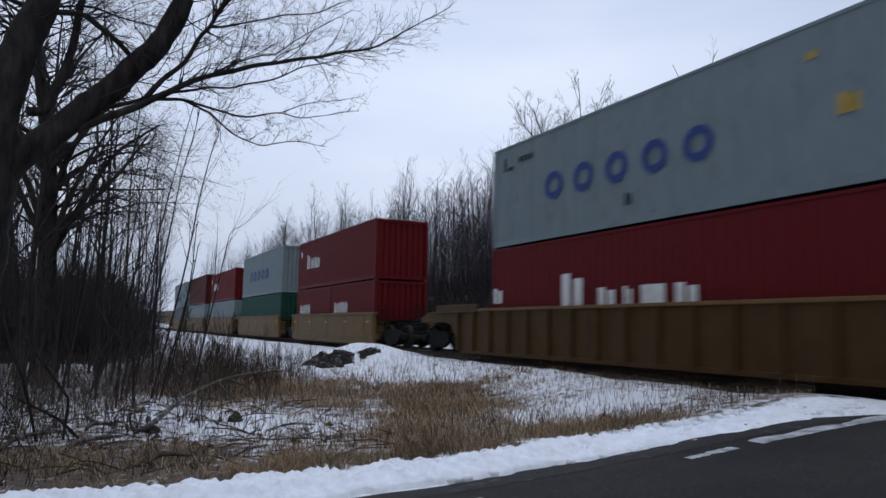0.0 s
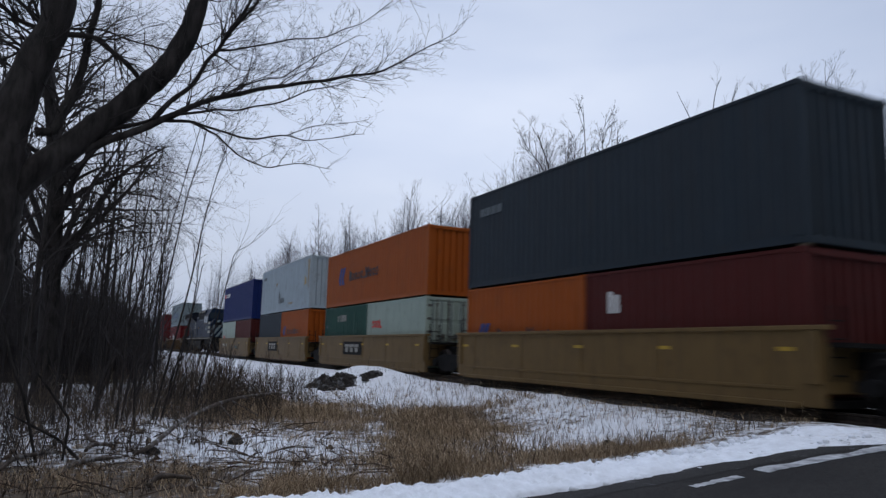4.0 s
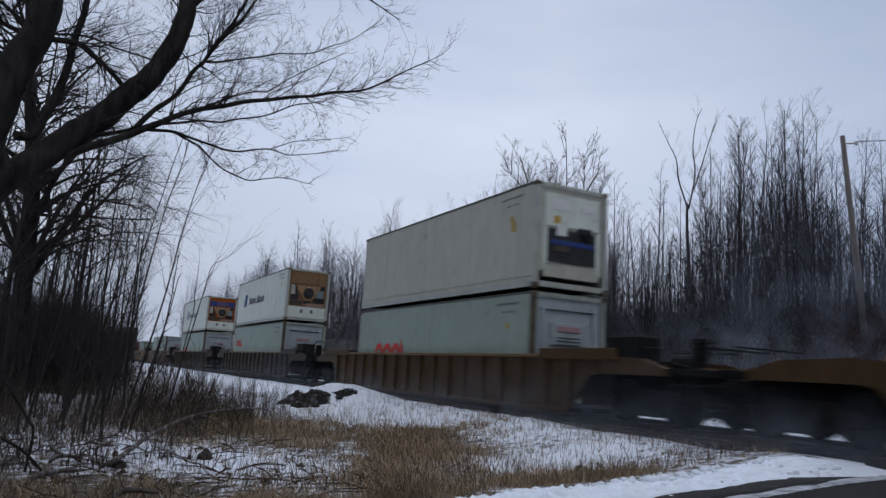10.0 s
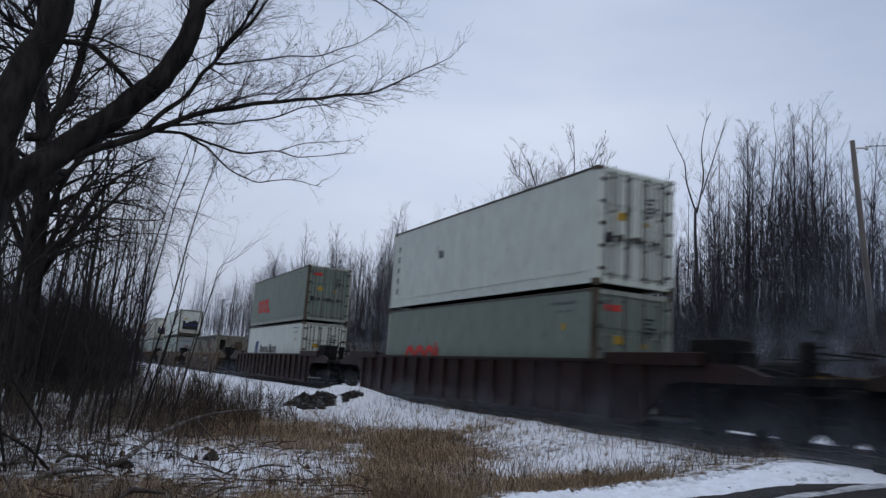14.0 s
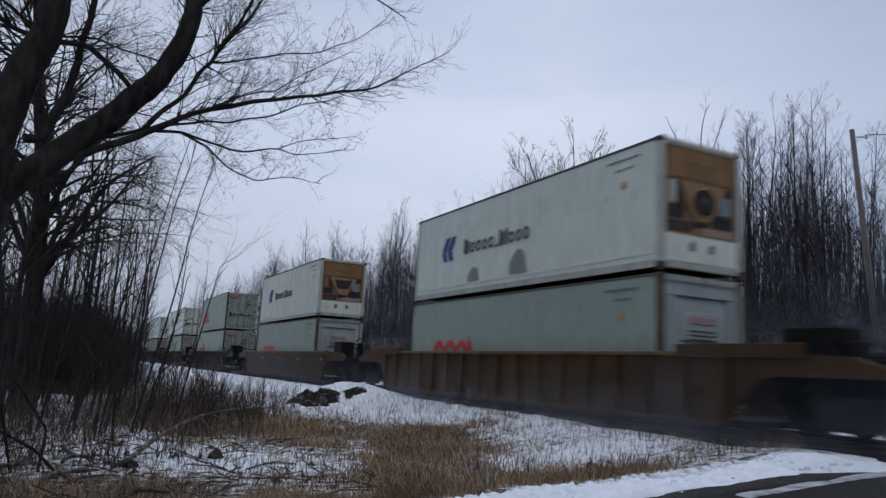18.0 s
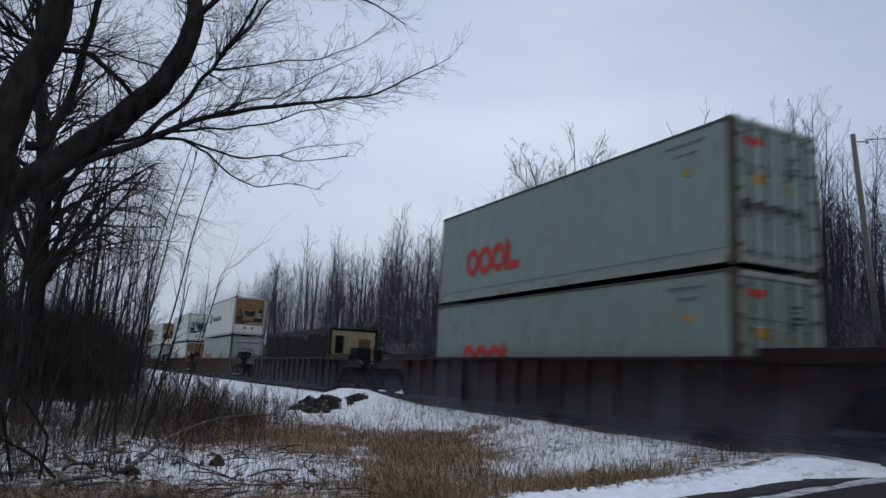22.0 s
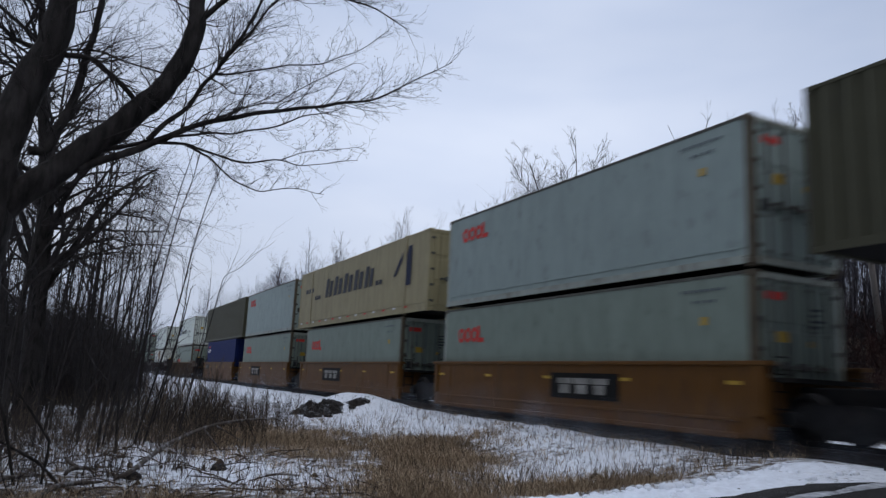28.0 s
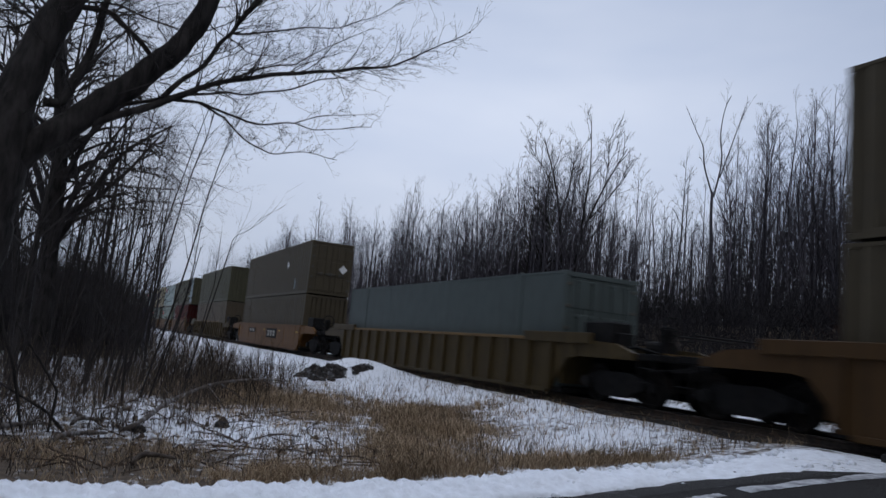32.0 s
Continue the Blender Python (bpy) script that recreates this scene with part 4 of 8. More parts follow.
def stain(y, top, w, h, seed, x, square=2):
    """A dark run with a ragged lower edge, hanging from a line at height top."""
    n, pts = 22, []
    for i in range(n + 1):
        u = i / n * 2 - 1
        pts.append((x, y - u * w, top - h * (1 - abs(u) ** square) * max(0.1, 0.75 + 0.5 * noise.noise((u * 3.3, seed * 4.1, 2.0)) + 0.3 * noise.noise((u * 9.0, seed, 5.0)))))
    g = Geo()
    for a, b in zip(pts, pts[1:]):
        g.poly([a, b, (x, b[1], top), (x, a[1], top)])
    return g


def splash(y, z, w, h, seed, x):
    """An irregular painted patch with ragged lobes."""
    n, g = 26, Geo()
    pts = []
    for i in range(n):
        a = 2 * math.pi * i / n
        r = max(0.2, 0.62 + 0.75 * noise.noise((math.cos(a) * 1.7, math.sin(a) * 1.7, seed * 3.7)) + 0.3 * noise.noise((math.cos(a) * 5, math.sin(a) * 5, seed)))
        pts.append((x, y - w * 0.6 * r * math.cos(a), z + h * r * math.sin(a) - 0.2 * h * math.cos(a)))
    for a, b in zip(pts, pts[1:] + pts[:1]):
        g.poly([(x, y, z), a, b])
    return g


def low_power_pack(label, color, tailmat):
    """A low container with louvres, half hidden in the well, that feeds the cooled boxes."""
    L, H = 12.192, 2.6
    c = thing("power_pack_container", label, "container", "freight containers on the train")
    side_frame(c, L, H, color)
    for sx in (-1, 1):
        part("side_wall", cached(("side_wall_p", L, sx), lambda: corrugated(L - 0.26, 0.16, H - 0.07, sx * (CW - 0.012), 0.36, 0.04, out=sx), color), None, c)
    for k in range(10):
        z = 1.35 + 0.1 * k
        part("louvre", cached(("louvre", k), lambda: Geo().extrude([(-CW - 0.03, z), (-CW + 0.01, z + 0.06), (-CW + 0.01, z + 0.075), (-CW - 0.03, z + 0.015)], 1, 1.2, 2.35), M_BLACK if color is P_SOOT else M_STEEL), None, c)
    part("roof", cached(("roof", L, H), lambda: Geo().box(-CW + 0.05, CW - 0.05, -L / 2 + 0.1, L / 2 - 0.1, H - 0.05, H - 0.015), color), None, c)
    for k, (y0, w0, h0) in enumerate(((2.6, 1.1, 0.28), (0.2, 1.9, 0.34), (-1.7, 1.6, 0.62), (-3.6, 1.4, 0.3), (4.6, 0.9, 0.2), (-5.2, 0.9, 0.42))):
        part("soot_stain", cached(("soot_stain", k), lambda: stain(y0, H - 0.09, w0, h0, k, -CW - 0.006 - 0.0006 * k), P_SOOT), None, c, "soot run down from the top edge")
    if color is not P_SOOT:
        for k, (y0, z0, w0, h0, m) in enumerate(((-3.15, 1.78, 1.35, 0.42, P_REDPAINT), (-3.5, 1.45, 0.55, 0.42, M_BLACK), (-2.3, 1.72, 0.7, 0.16, M_BLACK), (-3.75, 1.86, 0.5, 0.2, P_REDPAINT), (-3.42, 1.66, 0.16, 0.12, M_WHITE), (-2.95, 1.36, 0.12, 0.1, M_WHITE))):
            part("graffiti_patch", cached(("pack_graffiti", k), lambda: splash(y0, z0, w0, h0, k, -CW - 0.011 - 0.0008 * k), m), None, c)
    y = -L / 2 + 0.02
    part("end_wall", cached(("end_wall_p",), lambda: Geo().box(-CW + 0.13, CW - 0.13, y, y + 0.06, 0.16, H - 0.14), tailmat), None, c)
    for x0, x1, z0, z1, m in ((-0.92, -0.5, 1.4, 2.22, M_BLACK), (-0.42, -0.08, 1.4, 2.24, tailmat), (0.28, 0.86, 1.4, 2.12, P_TAUPE)):
        part("hatch", cached(("hatch_p", x0, z0), lambda: Geo().box(x0, x1, y - 0.03, y, z0, z1, 0.01), m), None, c)
    return c


# ---- running gear
def truck_geo():
    """Side frames and bolster of a two-axle truck, centred on its pivot; wheels are apart."""
    g = Geo()
    for sx in (-1, 1):
        x0, x1 = sorted((sx * 0.93, sx * 1.07))
        g.extrude([(-1.25, 0.52), (-1.25, 0.36), (-0.75, 0.34), (-0.42, 0.16), (0.42, 0.16), (0.75, 0.34), (1.25, 0.36), (1.25, 0.52), (0.95, 0.60), (0.5, 0.72), (-0.5, 0.72), (-0.95, 0.60)], 0, x0, x1)
        for sy in (-1, 1):
            g.disc(sx * 1.09, sy * 0.89, 0.44, 0, [(-0.08, 0.13), (0.06 * 1, 0.13)], 12)
            for k in range(3):
                g.disc(sx * 1.0, -0.2 + 0.2 * k, 0.18, 2, [(0, 0.07), (0.24, 0.07)], 8)
    g.box(-0.95, 0.95, -0.2, 0.2, 0.42, 0.66, 0.02)
    return g


def wheelset_geo():
    g = Geo()
    for sx in (-1, 1):
        g.disc(sx * 0.755, 0, 0, 0, [(-sx * 0.10, 0.30), (-sx * 0.085, 0.47), (-sx * 0.06, 0.46), (sx * 0.06, 0.44), (sx * 0.065, 0.36), (sx * 0.02, 0.34), (sx * 0.03, 0.16), (sx * 0.09, 0.12)], 24)
        for k in range(3):
            a = 2 * math.pi * k / 3
            g.disc(sx * 0.80, 0.25 * math.cos(a), 0.25 * math.sin(a), 0, [(-0.02, 0.035), (0.012, 0.03)], 6)
    g.disc(0, 0, 0, 0, [(-1.0, 0.075), (1.0, 0.075)], 10)
    return g


WHEELSETS = []   # (wheelset, position along its truck)
TRUCK_MESH = truck_geo().mesh("side_frames", M_BLACK)
WHEEL_MESH = wheelset_geo().mesh("wheelset", M_WHEEL)


def truck(car, y):
    t = part("truck", TRUCK_MESH, None, car, at=pose(0, y, 0))
    for sy in (-0.89, 0.89):
        w = part("wheelset", WHEEL_MESH, None, t, at=pose(0, sy, 0.44))
        WHEELSETS.append((w, sy))
    return t


def plate(car, y, z, w, h):
    """Black plate with three white marks, on the near side sill."""
    x = -1.36
    p = part("plate", cached(("plate", y, z, w, h), lambda: Geo().box(x - 0.012, x + 0.01, y - w, y, z, z + h), M_BLACK), None, car, "black plate with white marks")
    u = w * 0.78 / 3
    for k in range(3):
        y0 = y - w * 0.11 - k * u
        m = h * 0.2
        def mark():
            g = Geo()
            xx = x - 0.018
            g.quad((xx, y0, z + h - m), (xx, y0 - u * 0.9, z + h - m), (xx, y0 - u * 0.9, z + h * 0.58), (xx, y0, z + h * 0.58))
            g.quad((xx, y0 - u * 0.15, z + h * 0.54), (xx, y0 - u * 0.75, z + h * 0.54), (xx, y0 - u * 0.75, z + m), (xx, y0 - u * 0.15, z + m))
            return g
        part("plate_mark", cached(("plate_mark", y, z, w, h, k), mark, M_DIMWHITE), None, p)


def graffiti(car, y, z, w, h, seed, cols):
    """Painted scrawl on the sill: overlapping rounded blotches."""
    rng = random.Random(seed)
    for k in range(9):
        cy, cz = y - w * (k + 0.5) / 9, z + h * rng.uniform(0.35, 0.65)
        rw, rh, sl = w / 9 * rng.uniform(0.5, 0.95), h * rng.uniform(0.22, 0.42), rng.uniform(-0.5, 0.5)
        g = Geo()
        ring = rng.random() < 0.45
        n = 11
        pts = []
        for i in range(n):
            a = 2 * math.pi * i / n
            r = rng.uniform(0.45, 1.15)
            pts.append((cy - rw * r * math.cos(a) - sl * rh * math.sin(a), cz + rh * r * math.sin(a)))
        x = -1.364 - 0.0015 * k
        if ring:
            for i in range(n):
                j = (i + 1) % n
                q = [(x, *pts[i]), (x, *pts[j]), (x, cy + (pts[j][0] - cy) * 0.6, cz + (pts[j][1] - cz) * 0.6), (x, cy + (pts[i][0] - cy) * 0.6, cz + (pts[i][1] - cz) * 0.6)]
                g.poly(q)
        else:
            g.poly([(x, *p) for p in pts])
        part("graffiti_patch", g, cols[k % len(cols)], car)


def well_car(label, color, half=6.75, ribs=False, single=False, front_truck=True, rear_truck=True, plates=(), top=1.36, marks=True):
    """A well car: side sills, floor, bulkheads, end platforms, trucks. y 0 is the middle of the well. half: half the well's length."""
    c = thing("well_car", label, "rail wagon", "well cars of the train")
    X = 1.35
    end = half + (3.3 if single else 0.9)
    for sx in (-1, 1):
        def sill():
            g = Geo()
            a, b = sorted((sx * X, sx * (X - 0.10)))
            # outline in y and z: cut away at the trucks
            if single:
                o = [(-half - 0.3, 0.95), (-half + 0.5, 0.08), (half - 0.5, 0.08), (half + 0.3, 0.95), (half + 0.6, 1.0), (half + 0.6, top), (-half - 0.6, top), (-half - 0.6, 1.0)]
            else:
                o = [(-half, 0.08), (half, 0.08), (half, top), (-half, top)]
            g.extrude(o, 0, a, b)
            return g
        part("side_sill", cached(("side_sill", half, single, top, sx), sill, color), None, c)
        def chord():
            a, b = sorted((sx * (X + 0.05), sx * (X - 0.14)))
            g = Geo().box(a, b, -half - 0.1, half + 0.1, top - 0.02, top + 0.06, 0.01)
            return g
        part("top_chord", cached(("top_chord", half, top, sx), chord, W_RIM if color in (W_DARK, W_BROWN, W_OCHRE, W_KHAKI) else color), None, c)
        a, b = sorted((sx * (X + 0.03), sx * (X - 0.12)))
        part("bottom_chord", cached(("bottom_chord", half, sx), lambda: Geo().box(a, b, -half + 0.5, half - 0.5, 0.04, 0.15, 0.01), color), None, c)
        if ribs and sx < 0:
            n = int(2 * half / 0.98)
            for i in range(n + 1):
                y = -half + 0.35 + (2 * half - 0.7) * i / n
                part("rib", cached(("rib", round(y, 2), top), lambda: Geo().box(-X - 0.09, -X + 0.01, y - 0.05, y + 0.05, 0.13, top - 0.02, 0.008), color), None, c)
            for sy in (-1, 1):
                y0, y1 = sorted((sy * (half - 1.6), sy * (half + 1.2)))
                part("raised_side", cached(("raised_side", half, sy), lambda: Geo().box(-X - 0.07, -X + 0.03, y0, y1, top - 0.06, top + 0.2, 0.012), color), None, c)
        if not ribs and sx < 0:
            n = int(half) - 1
            for i in range(n):
                y = -half + 1.1 + (2 * half - 2.2) * i / (n - 1)
                part("weld_seam", cached(("weld_seam", round(y, 2), top), lambda: Geo().box(-X - 0.012, -X + 0.01, y - 0.014, y + 0.014, 0.16, top - 0.03), color), None, c)
            for sy in (-1, 1):
                y0, y1 = sorted((sy * (half - 0.25), sy * (half - 0.05)))
                part("end_stiffener", cached(("end_stiffener", half, top, sy), lambda: Geo().box(-X - 0.05, -X + 0.01, y0, y1, 0.45, top - 0.03, 0.012), color), None, c)
            part("mid_rail", cached(("mid_rail", half), lambda: Geo().box(-X - 0.018, -X + 0.01, -half + 0.6, half - 0.6, 0.34, 0.40, 0.006), color), None, c)
        if marks and not ribs and sx < 0:
            n = 5
            for i in range(n):
                y = half - 0.5 - (2 * half - 1.2) * i / (n - 1)
                part("reflector", cached(("reflector", round(y, 2)), lambda: Geo().box(-X - 0.012, -X, y - 0.16, y + 0.16, 0.99, 1.06), M_YELMARK), None, c, "yellow reflector stripe")
    part("floor", cached(("floor", half), lambda: Geo().box(-1.25, 1.25, -half + 0.05, half - 0.05, 0.07, 0.19), M_BLACK), None, c)
    for sy in (-1, 1):
        y0, y1 = sorted((sy * half, sy * (half - 0.12)))
        part("bulkhead", cached(("bulkhead", half, sy), lambda: Geo().box(-X + 0.1, X - 0.1, y0, y1, 0.3, 1.12, 0.01), color), None, c)
        if single:
            e0, e1 = sorted((sy * (half - 0.02), sy * end))
            def platform():
                g = Geo().box(-X + 0.12, X - 0.12, e0, e1, 1.02, 1.16, 0.015)
                g.box(-0.35, 0.35, e0, e1, 0.68, 1.02)
                return g
            part("end_platform", cached(("end_platform", half, sy), platform, M_BLACK), None, c)
            for sx in (-1, 1):
                a, b = sorted((sx * (X - 0.02), sx * (X - 0.14)))
                part("end_gusset", cached(("end_gusset", half, top, sx, sy), lambda: Geo().extrude([(sy * (half + 0.55), 1.0), (sy * (half + 0.55), top + 0.05), (sy * (half + 2.0), top - 0.02), (sy * (half + 2.6), 1.15), (sy * (half + 2.6), 1.0)], 0, a, b), color), None, c)
            # ladder, grab irons, brake gear
            lad = part("ladder", cached(("ladder", half, sy), lambda: Geo().rod((-X + 0.02, sy * (end - 0.1), 0.45), (-X + 0.02, sy * (end - 0.1), 1.7), 0.018).rod((-X + 0.02, sy * (end - 0.5), 0.45), (-X + 0.02, sy * (end - 0.5), 1.7), 0.018), M_BLACK), None, c)
            for k in range(4):
                part("rung", cached(("rung", half, sy, k), lambda: Geo().rod((-X + 0.02, sy * (end - 0.1), 0.55 + 0.3 * k), (-X + 0.02, sy * (end - 0.5), 0.55 + 0.3 * k), 0.014), M_BLACK), None, lad)
            part("corner_step", cached(("corner_step", half, sy), lambda: Geo().rod((-X, sy * (end - 0.1), 0.05), (-X, sy * (end - 0.1), 0.5), 0.015).rod((-X, sy * (end - 0.5), 0.05), (-X, sy * (end - 0.5), 0.5), 0.015).box(-X - 0.06, -X + 0.06, min(sy * (end - 0.1), sy * (end - 0.5)), max(sy * (end - 0.1), sy * (end - 0.5)), 0.03, 0.05), M_BLACK), None, c)
            part("cut_lever", cached(("cut_lever", half, sy), lambda: Geo().tube([(-X, sy * (end - 0.02), 0.82), (-X + 0.5, sy * (end + 0.04), 0.86), (-0.2, sy * (end + 0.06), 0.95)], [0.015] * 3, 6), M_BLACK), None, c)
            part("crossover_step", cached(("crossover_step", half, sy), lambda: Geo().box(-0.95, 0.95, min(sy * (end - 0.35), sy * (end - 0.02)), max(sy * (end - 0.35), sy * (end - 0.02)), 1.17, 1.2), W_RIM), None, c)
            part("pipe", cached(("pipe", half, sy), lambda: Geo().tube([(-1.1, sy * (half + 0.3), 1.3), (-1.1, sy * (half + 1.4), 1.22), (-0.8, sy * (half + 2.2), 1.3), (-0.8, sy * end, 1.1)], [0.035] * 4, 6), M_BLACK), None, c)
            part("handrail", cached(("handrail", half, sy), lambda: Geo().tube([(-1.0, sy * (end - 0.2), 1.15), (-1.0, sy * (end - 0.2), 1.6), (1.0, sy * (end - 0.2), 1.6), (1.0, sy * (end - 0.2), 1.15)], [0.02] * 4, 6), M_BLACK), None, c)
            part("coupler", cached(("coupler", half, sy), lambda: Geo().box(-0.1, 0.1, min(sy * end, sy * (end + 0.42)), max(sy * end, sy * (end + 0.42)), 0.72, 0.98, 0.02).box(-0.17, 0.17, min(sy * (end + 0.28), sy * (end + 0.5)), max(sy * (end + 0.28), sy * (end + 0.5)), 0.68, 1.02, 0.03), M_BLACK), None, c)
            part("brake_hose", cached(("brake_hose", half, sy), lambda: Geo().tube([(0.35, sy * end, 0.8), (0.35, sy * (end + 0.2), 0.5), (0.2, sy * (end + 0.45), 0.42)], [0.025] * 3, 6), M_BLACK), None, c)
            if sy < 0:
                part("brake_wheel", cached(("brake_wheel", half), lambda: Geo().tube([(-0.85 + 0.28 * math.cos(k * math.pi / 8), -end + 0.1, 1.7 + 0.28 * math.sin(k * math.pi / 8)) for k in range(17)], [0.022] * 17, 6).box(-0.95, -0.75, -end + 0.12, -end + 0.35, 1.1, 1.78, 0.03).rod((-1.12, -end + 0.1, 1.7), (-0.58, -end + 0.1, 1.7), 0.016).rod((-0.85, -end + 0.1, 1.43), (-0.85, -end + 0.1, 1.97), 0.016), M_BLACK), None, c)
                part("brake_box", cached(("brake_box", half), lambda: Geo().box(-1.2, -0.6, -half - 1.7, -half - 0.7, 1.16, 1.85, 0.04).box(-1.1, -0.7, -half - 1.9, -half - 1.7, 1.3, 1.6, 0.02), M_BLACK), None, c)
                part("air_reservoir", cached(("air_reservoir", half), lambda: Geo().disc(0.45, -half - 1.9, 1.34, 1, [(0, 0.18), (0.75, 0.18)], 12), M_BLACK), None, c)
            truck(c, sy * (half + 1.75))
        else:
            def hinge():
                g = Geo().box(-0.55, 0.55, min(sy * half, sy * (half + 1.26)), max(sy * half, sy * (half + 1.26)), 0.70, 1.0, 0.02)
                for sx in (-1, 1):
                    g.rod((sx * 1.2, sy * (half + 0.05), 0.5), (sx * 1.2, sy * (half + 0.05), 1.75), 0.02)
                    g.rod((sx * 0.85, sy * (half + 0.05), 0.5), (sx * 0.85, sy * (half + 0.05), 1.75), 0.02)
                    for k in range(4):
                        g.rod((sx * 1.2, sy * (half + 0.05), 0.6 + 0.3 * k), (sx * 0.85, sy * (half + 0.05), 0.6 + 0.3 * k), 0.014)
                g.box(-1.2, 1.2, min(sy * half, sy * (half + 0.35)), max(sy * half, sy * (half + 0.35)), 1.06, 1.14)
                return g
            part("articulated_joint", cached(("articulated_joint", half, sy), hinge, M_BLACK), None, c)
    if not single:
        if front_truck:
            truck(c, half + 1.28)
        if rear_truck:
            truck(c, -half - 1.28)
    for y, z, w, h in plates:
        plate(c, y, z, w, h)
    return c


def place(ob, s, z):
    ob.matrix_basis = on_line(s, z)
    TRAVEL.append((ob, s, z))


# paints
P_GREY = paint("box_grey", (0.205, 0.255, 0.272), amt=0.25, run=0.25)
P_REDBOX = paint("box_red", (0.118, 0.0055, 0.0075), amt=0.15, run=0.25)
P_GREEN = paint("box_green", (0.012, 0.066, 0.048), amt=0.2, run=0.25)
P_REDPAINT = paint("sprayed_red", (0.085, 0.012, 0.018), amt=0.35, run=0.2)
P_FADEGREEN = paint("faded_green", (0.045, 0.115, 0.095), amt=0.4)
P_BROWN = paint("box_brown", (0.078, 0.014, 0.012), amt=0.2, run=0.25)
P_BLUE = paint("box_blue", (0.007, 0.019, 0.105), amt=0.12, run=0.2)
P_NAVY = paint("box_navy", (0.010, 0.016, 0.045), amt=0.2, run=0.25)
P_SLATE = paint("box_slate", (0.025, 0.036, 0.047), amt=0.2)
P_ORANGE = paint("box_orange", (0.330, 0.076, 0.009), amt=0.2, run=0.25)
P_WHITE = paint("box_white", (0.70, 0.75, 0.675), amt=0.18, run=0.16)
P_RUSTWHITE = paint("box_white_rusty", (0.72, 0.74, 0.665), dirt=(0.34, 0.22, 0.10), amt=0.2)
P_CREAM = paint("box_cream", (0.510, 0.501, 0.425), amt=0.2, run=0.25)
P_FRAME = paint("box_frame", (0.47, 0.485, 0.435), dirt=(0.14, 0.11, 0.07), amt=0.5)
P_FRAMELOW = paint("box_frame_stained", (0.36, 0.39, 0.34), dirt=(0.10, 0.06, 0.035), amt=0.6)
P_PALE = paint("box_pale_green", (0.325, 0.395, 0.335), amt=0.25, run=0.18)
P_SAGE = paint("box_sage", (0.225, 0.272, 0.228), amt=0.25, run=0.18)
P_OLIVE = paint("box_olive", (0.076, 0.073, 0.046), amt=0.3)
P_TAUPE = paint("box_taupe", (0.104, 0.083, 0.058), amt=0.35)
P_STRAW = paint("box_straw", (0.360, 0.310, 0.180), amt=0.2)
P_DIRTY = paint("box_dirty", (0.252, 0.240, 0.198), amt=0.85)
P_SOOT = paint("box_soot", (0.010, 0.010, 0.0095), amt=0.3)
P_BLUEGREY = paint("box_bluegrey", (0.132, 0.156, 0.168), amt=0.25)
W_TAN = paint("well_tan", (0.165, 0.105, 0.042), amt=0.4, run=0.55, dirt=(0.05, 0.034, 0.02))
W_YELLOW = paint("well_yellow", (0.235, 0.122, 0.028), amt=0.6, run=0.8, dirt=(0.06, 0.035, 0.017))
W_ORANGE = paint("well_orange", (0.128, 0.057, 0.013), amt=0.5, run=0.5, dirt=(0.06, 0.03, 0.013))
W_BROWN = paint("well_brown", (0.072, 0.039, 0.015), amt=0.45, run=0.7, dirt=(0.022, 0.015, 0.010), streak=(0.014, 0.010, 0.007))
W_OCHRE = paint("well_ochre", (0.078, 0.042, 0.0145), amt=0.45, run=0.7, dirt=(0.022, 0.015, 0.010), streak=(0.03, 0.018, 0.009))
W_DARK = paint("well_dark", (0.040, 0.028, 0.019), amt=0.5, run=0.9, streak=(0.009, 0.008, 0.008))
W_RIM = paint("well_rim", (0.170, 0.103, 0.040), amt=0.4, run=0.5)
P_TAN = paint("unit_tan", (0.34, 0.215, 0.115), amt=0.35)
P_PINK = paint("unit_pink", (0.34, 0.24, 0.19), amt=0.3)
P_FADEDRED = paint("faded_red", (0.42, 0.27, 0.28), amt=0.3)
P_RUSTPATCH = paint("rust_patch", (0.34, 0.175, 0.06), dirt=(0.50, 0.42, 0.30), amt=0.35, run=0.7, streak=(0.14, 0.06, 0.02))
P_BROWNSTAIN = paint("dark_rust", (0.105, 0.050, 0.021), dirt=(0.16, 0.085, 0.032), amt=0.4)
P_DARKFRAME = paint("dark_frame", (0.115, 0.112, 0.088), dirt=(0.03, 0.026, 0.02), amt=0.6, run=0.7)
P_RUSTFRAME = paint("rust_frame", (0.40, 0.34, 0.24), dirt=(0.15, 0.07, 0.025), amt=0.8, run=0.8, streak=(0.10, 0.045, 0.015))
P_OLIVEBROWN = paint("box_olive_brown", (0.080, 0.066, 0.043), amt=0.35)
P_ENDGREY = paint("end_grey", (0.40, 0.445, 0.46), amt=0.3, run=0.35)
P_LIGHT = paint("box_light_blue_grey", (0.37, 0.44, 0.48), dirt=(0.15, 0.10, 0.06), amt=0.3, run=0.25)
W_KHAKI = paint("well_khaki", (0.062, 0.043, 0.017), dirt=(0.022, 0.015, 0.010), amt=0.45, run=0.7, streak=(0.014, 0.010, 0.007))
P_SAGELIGHT = paint("box_sage_light", (0.27, 0.335, 0.285), amt=0.25, run=0.2)
P_HAZE = paint("box_haze_grey", (0.31, 0.375, 0.35), amt=0.25, run=0.2)
P_DULLGREY = paint("box_dull_grey", (0.080, 0.098, 0.094), amt=0.3, run=0.3)
P_SMUDGE = paint("smudge", (0.27, 0.29, 0.265), amt=0.3)
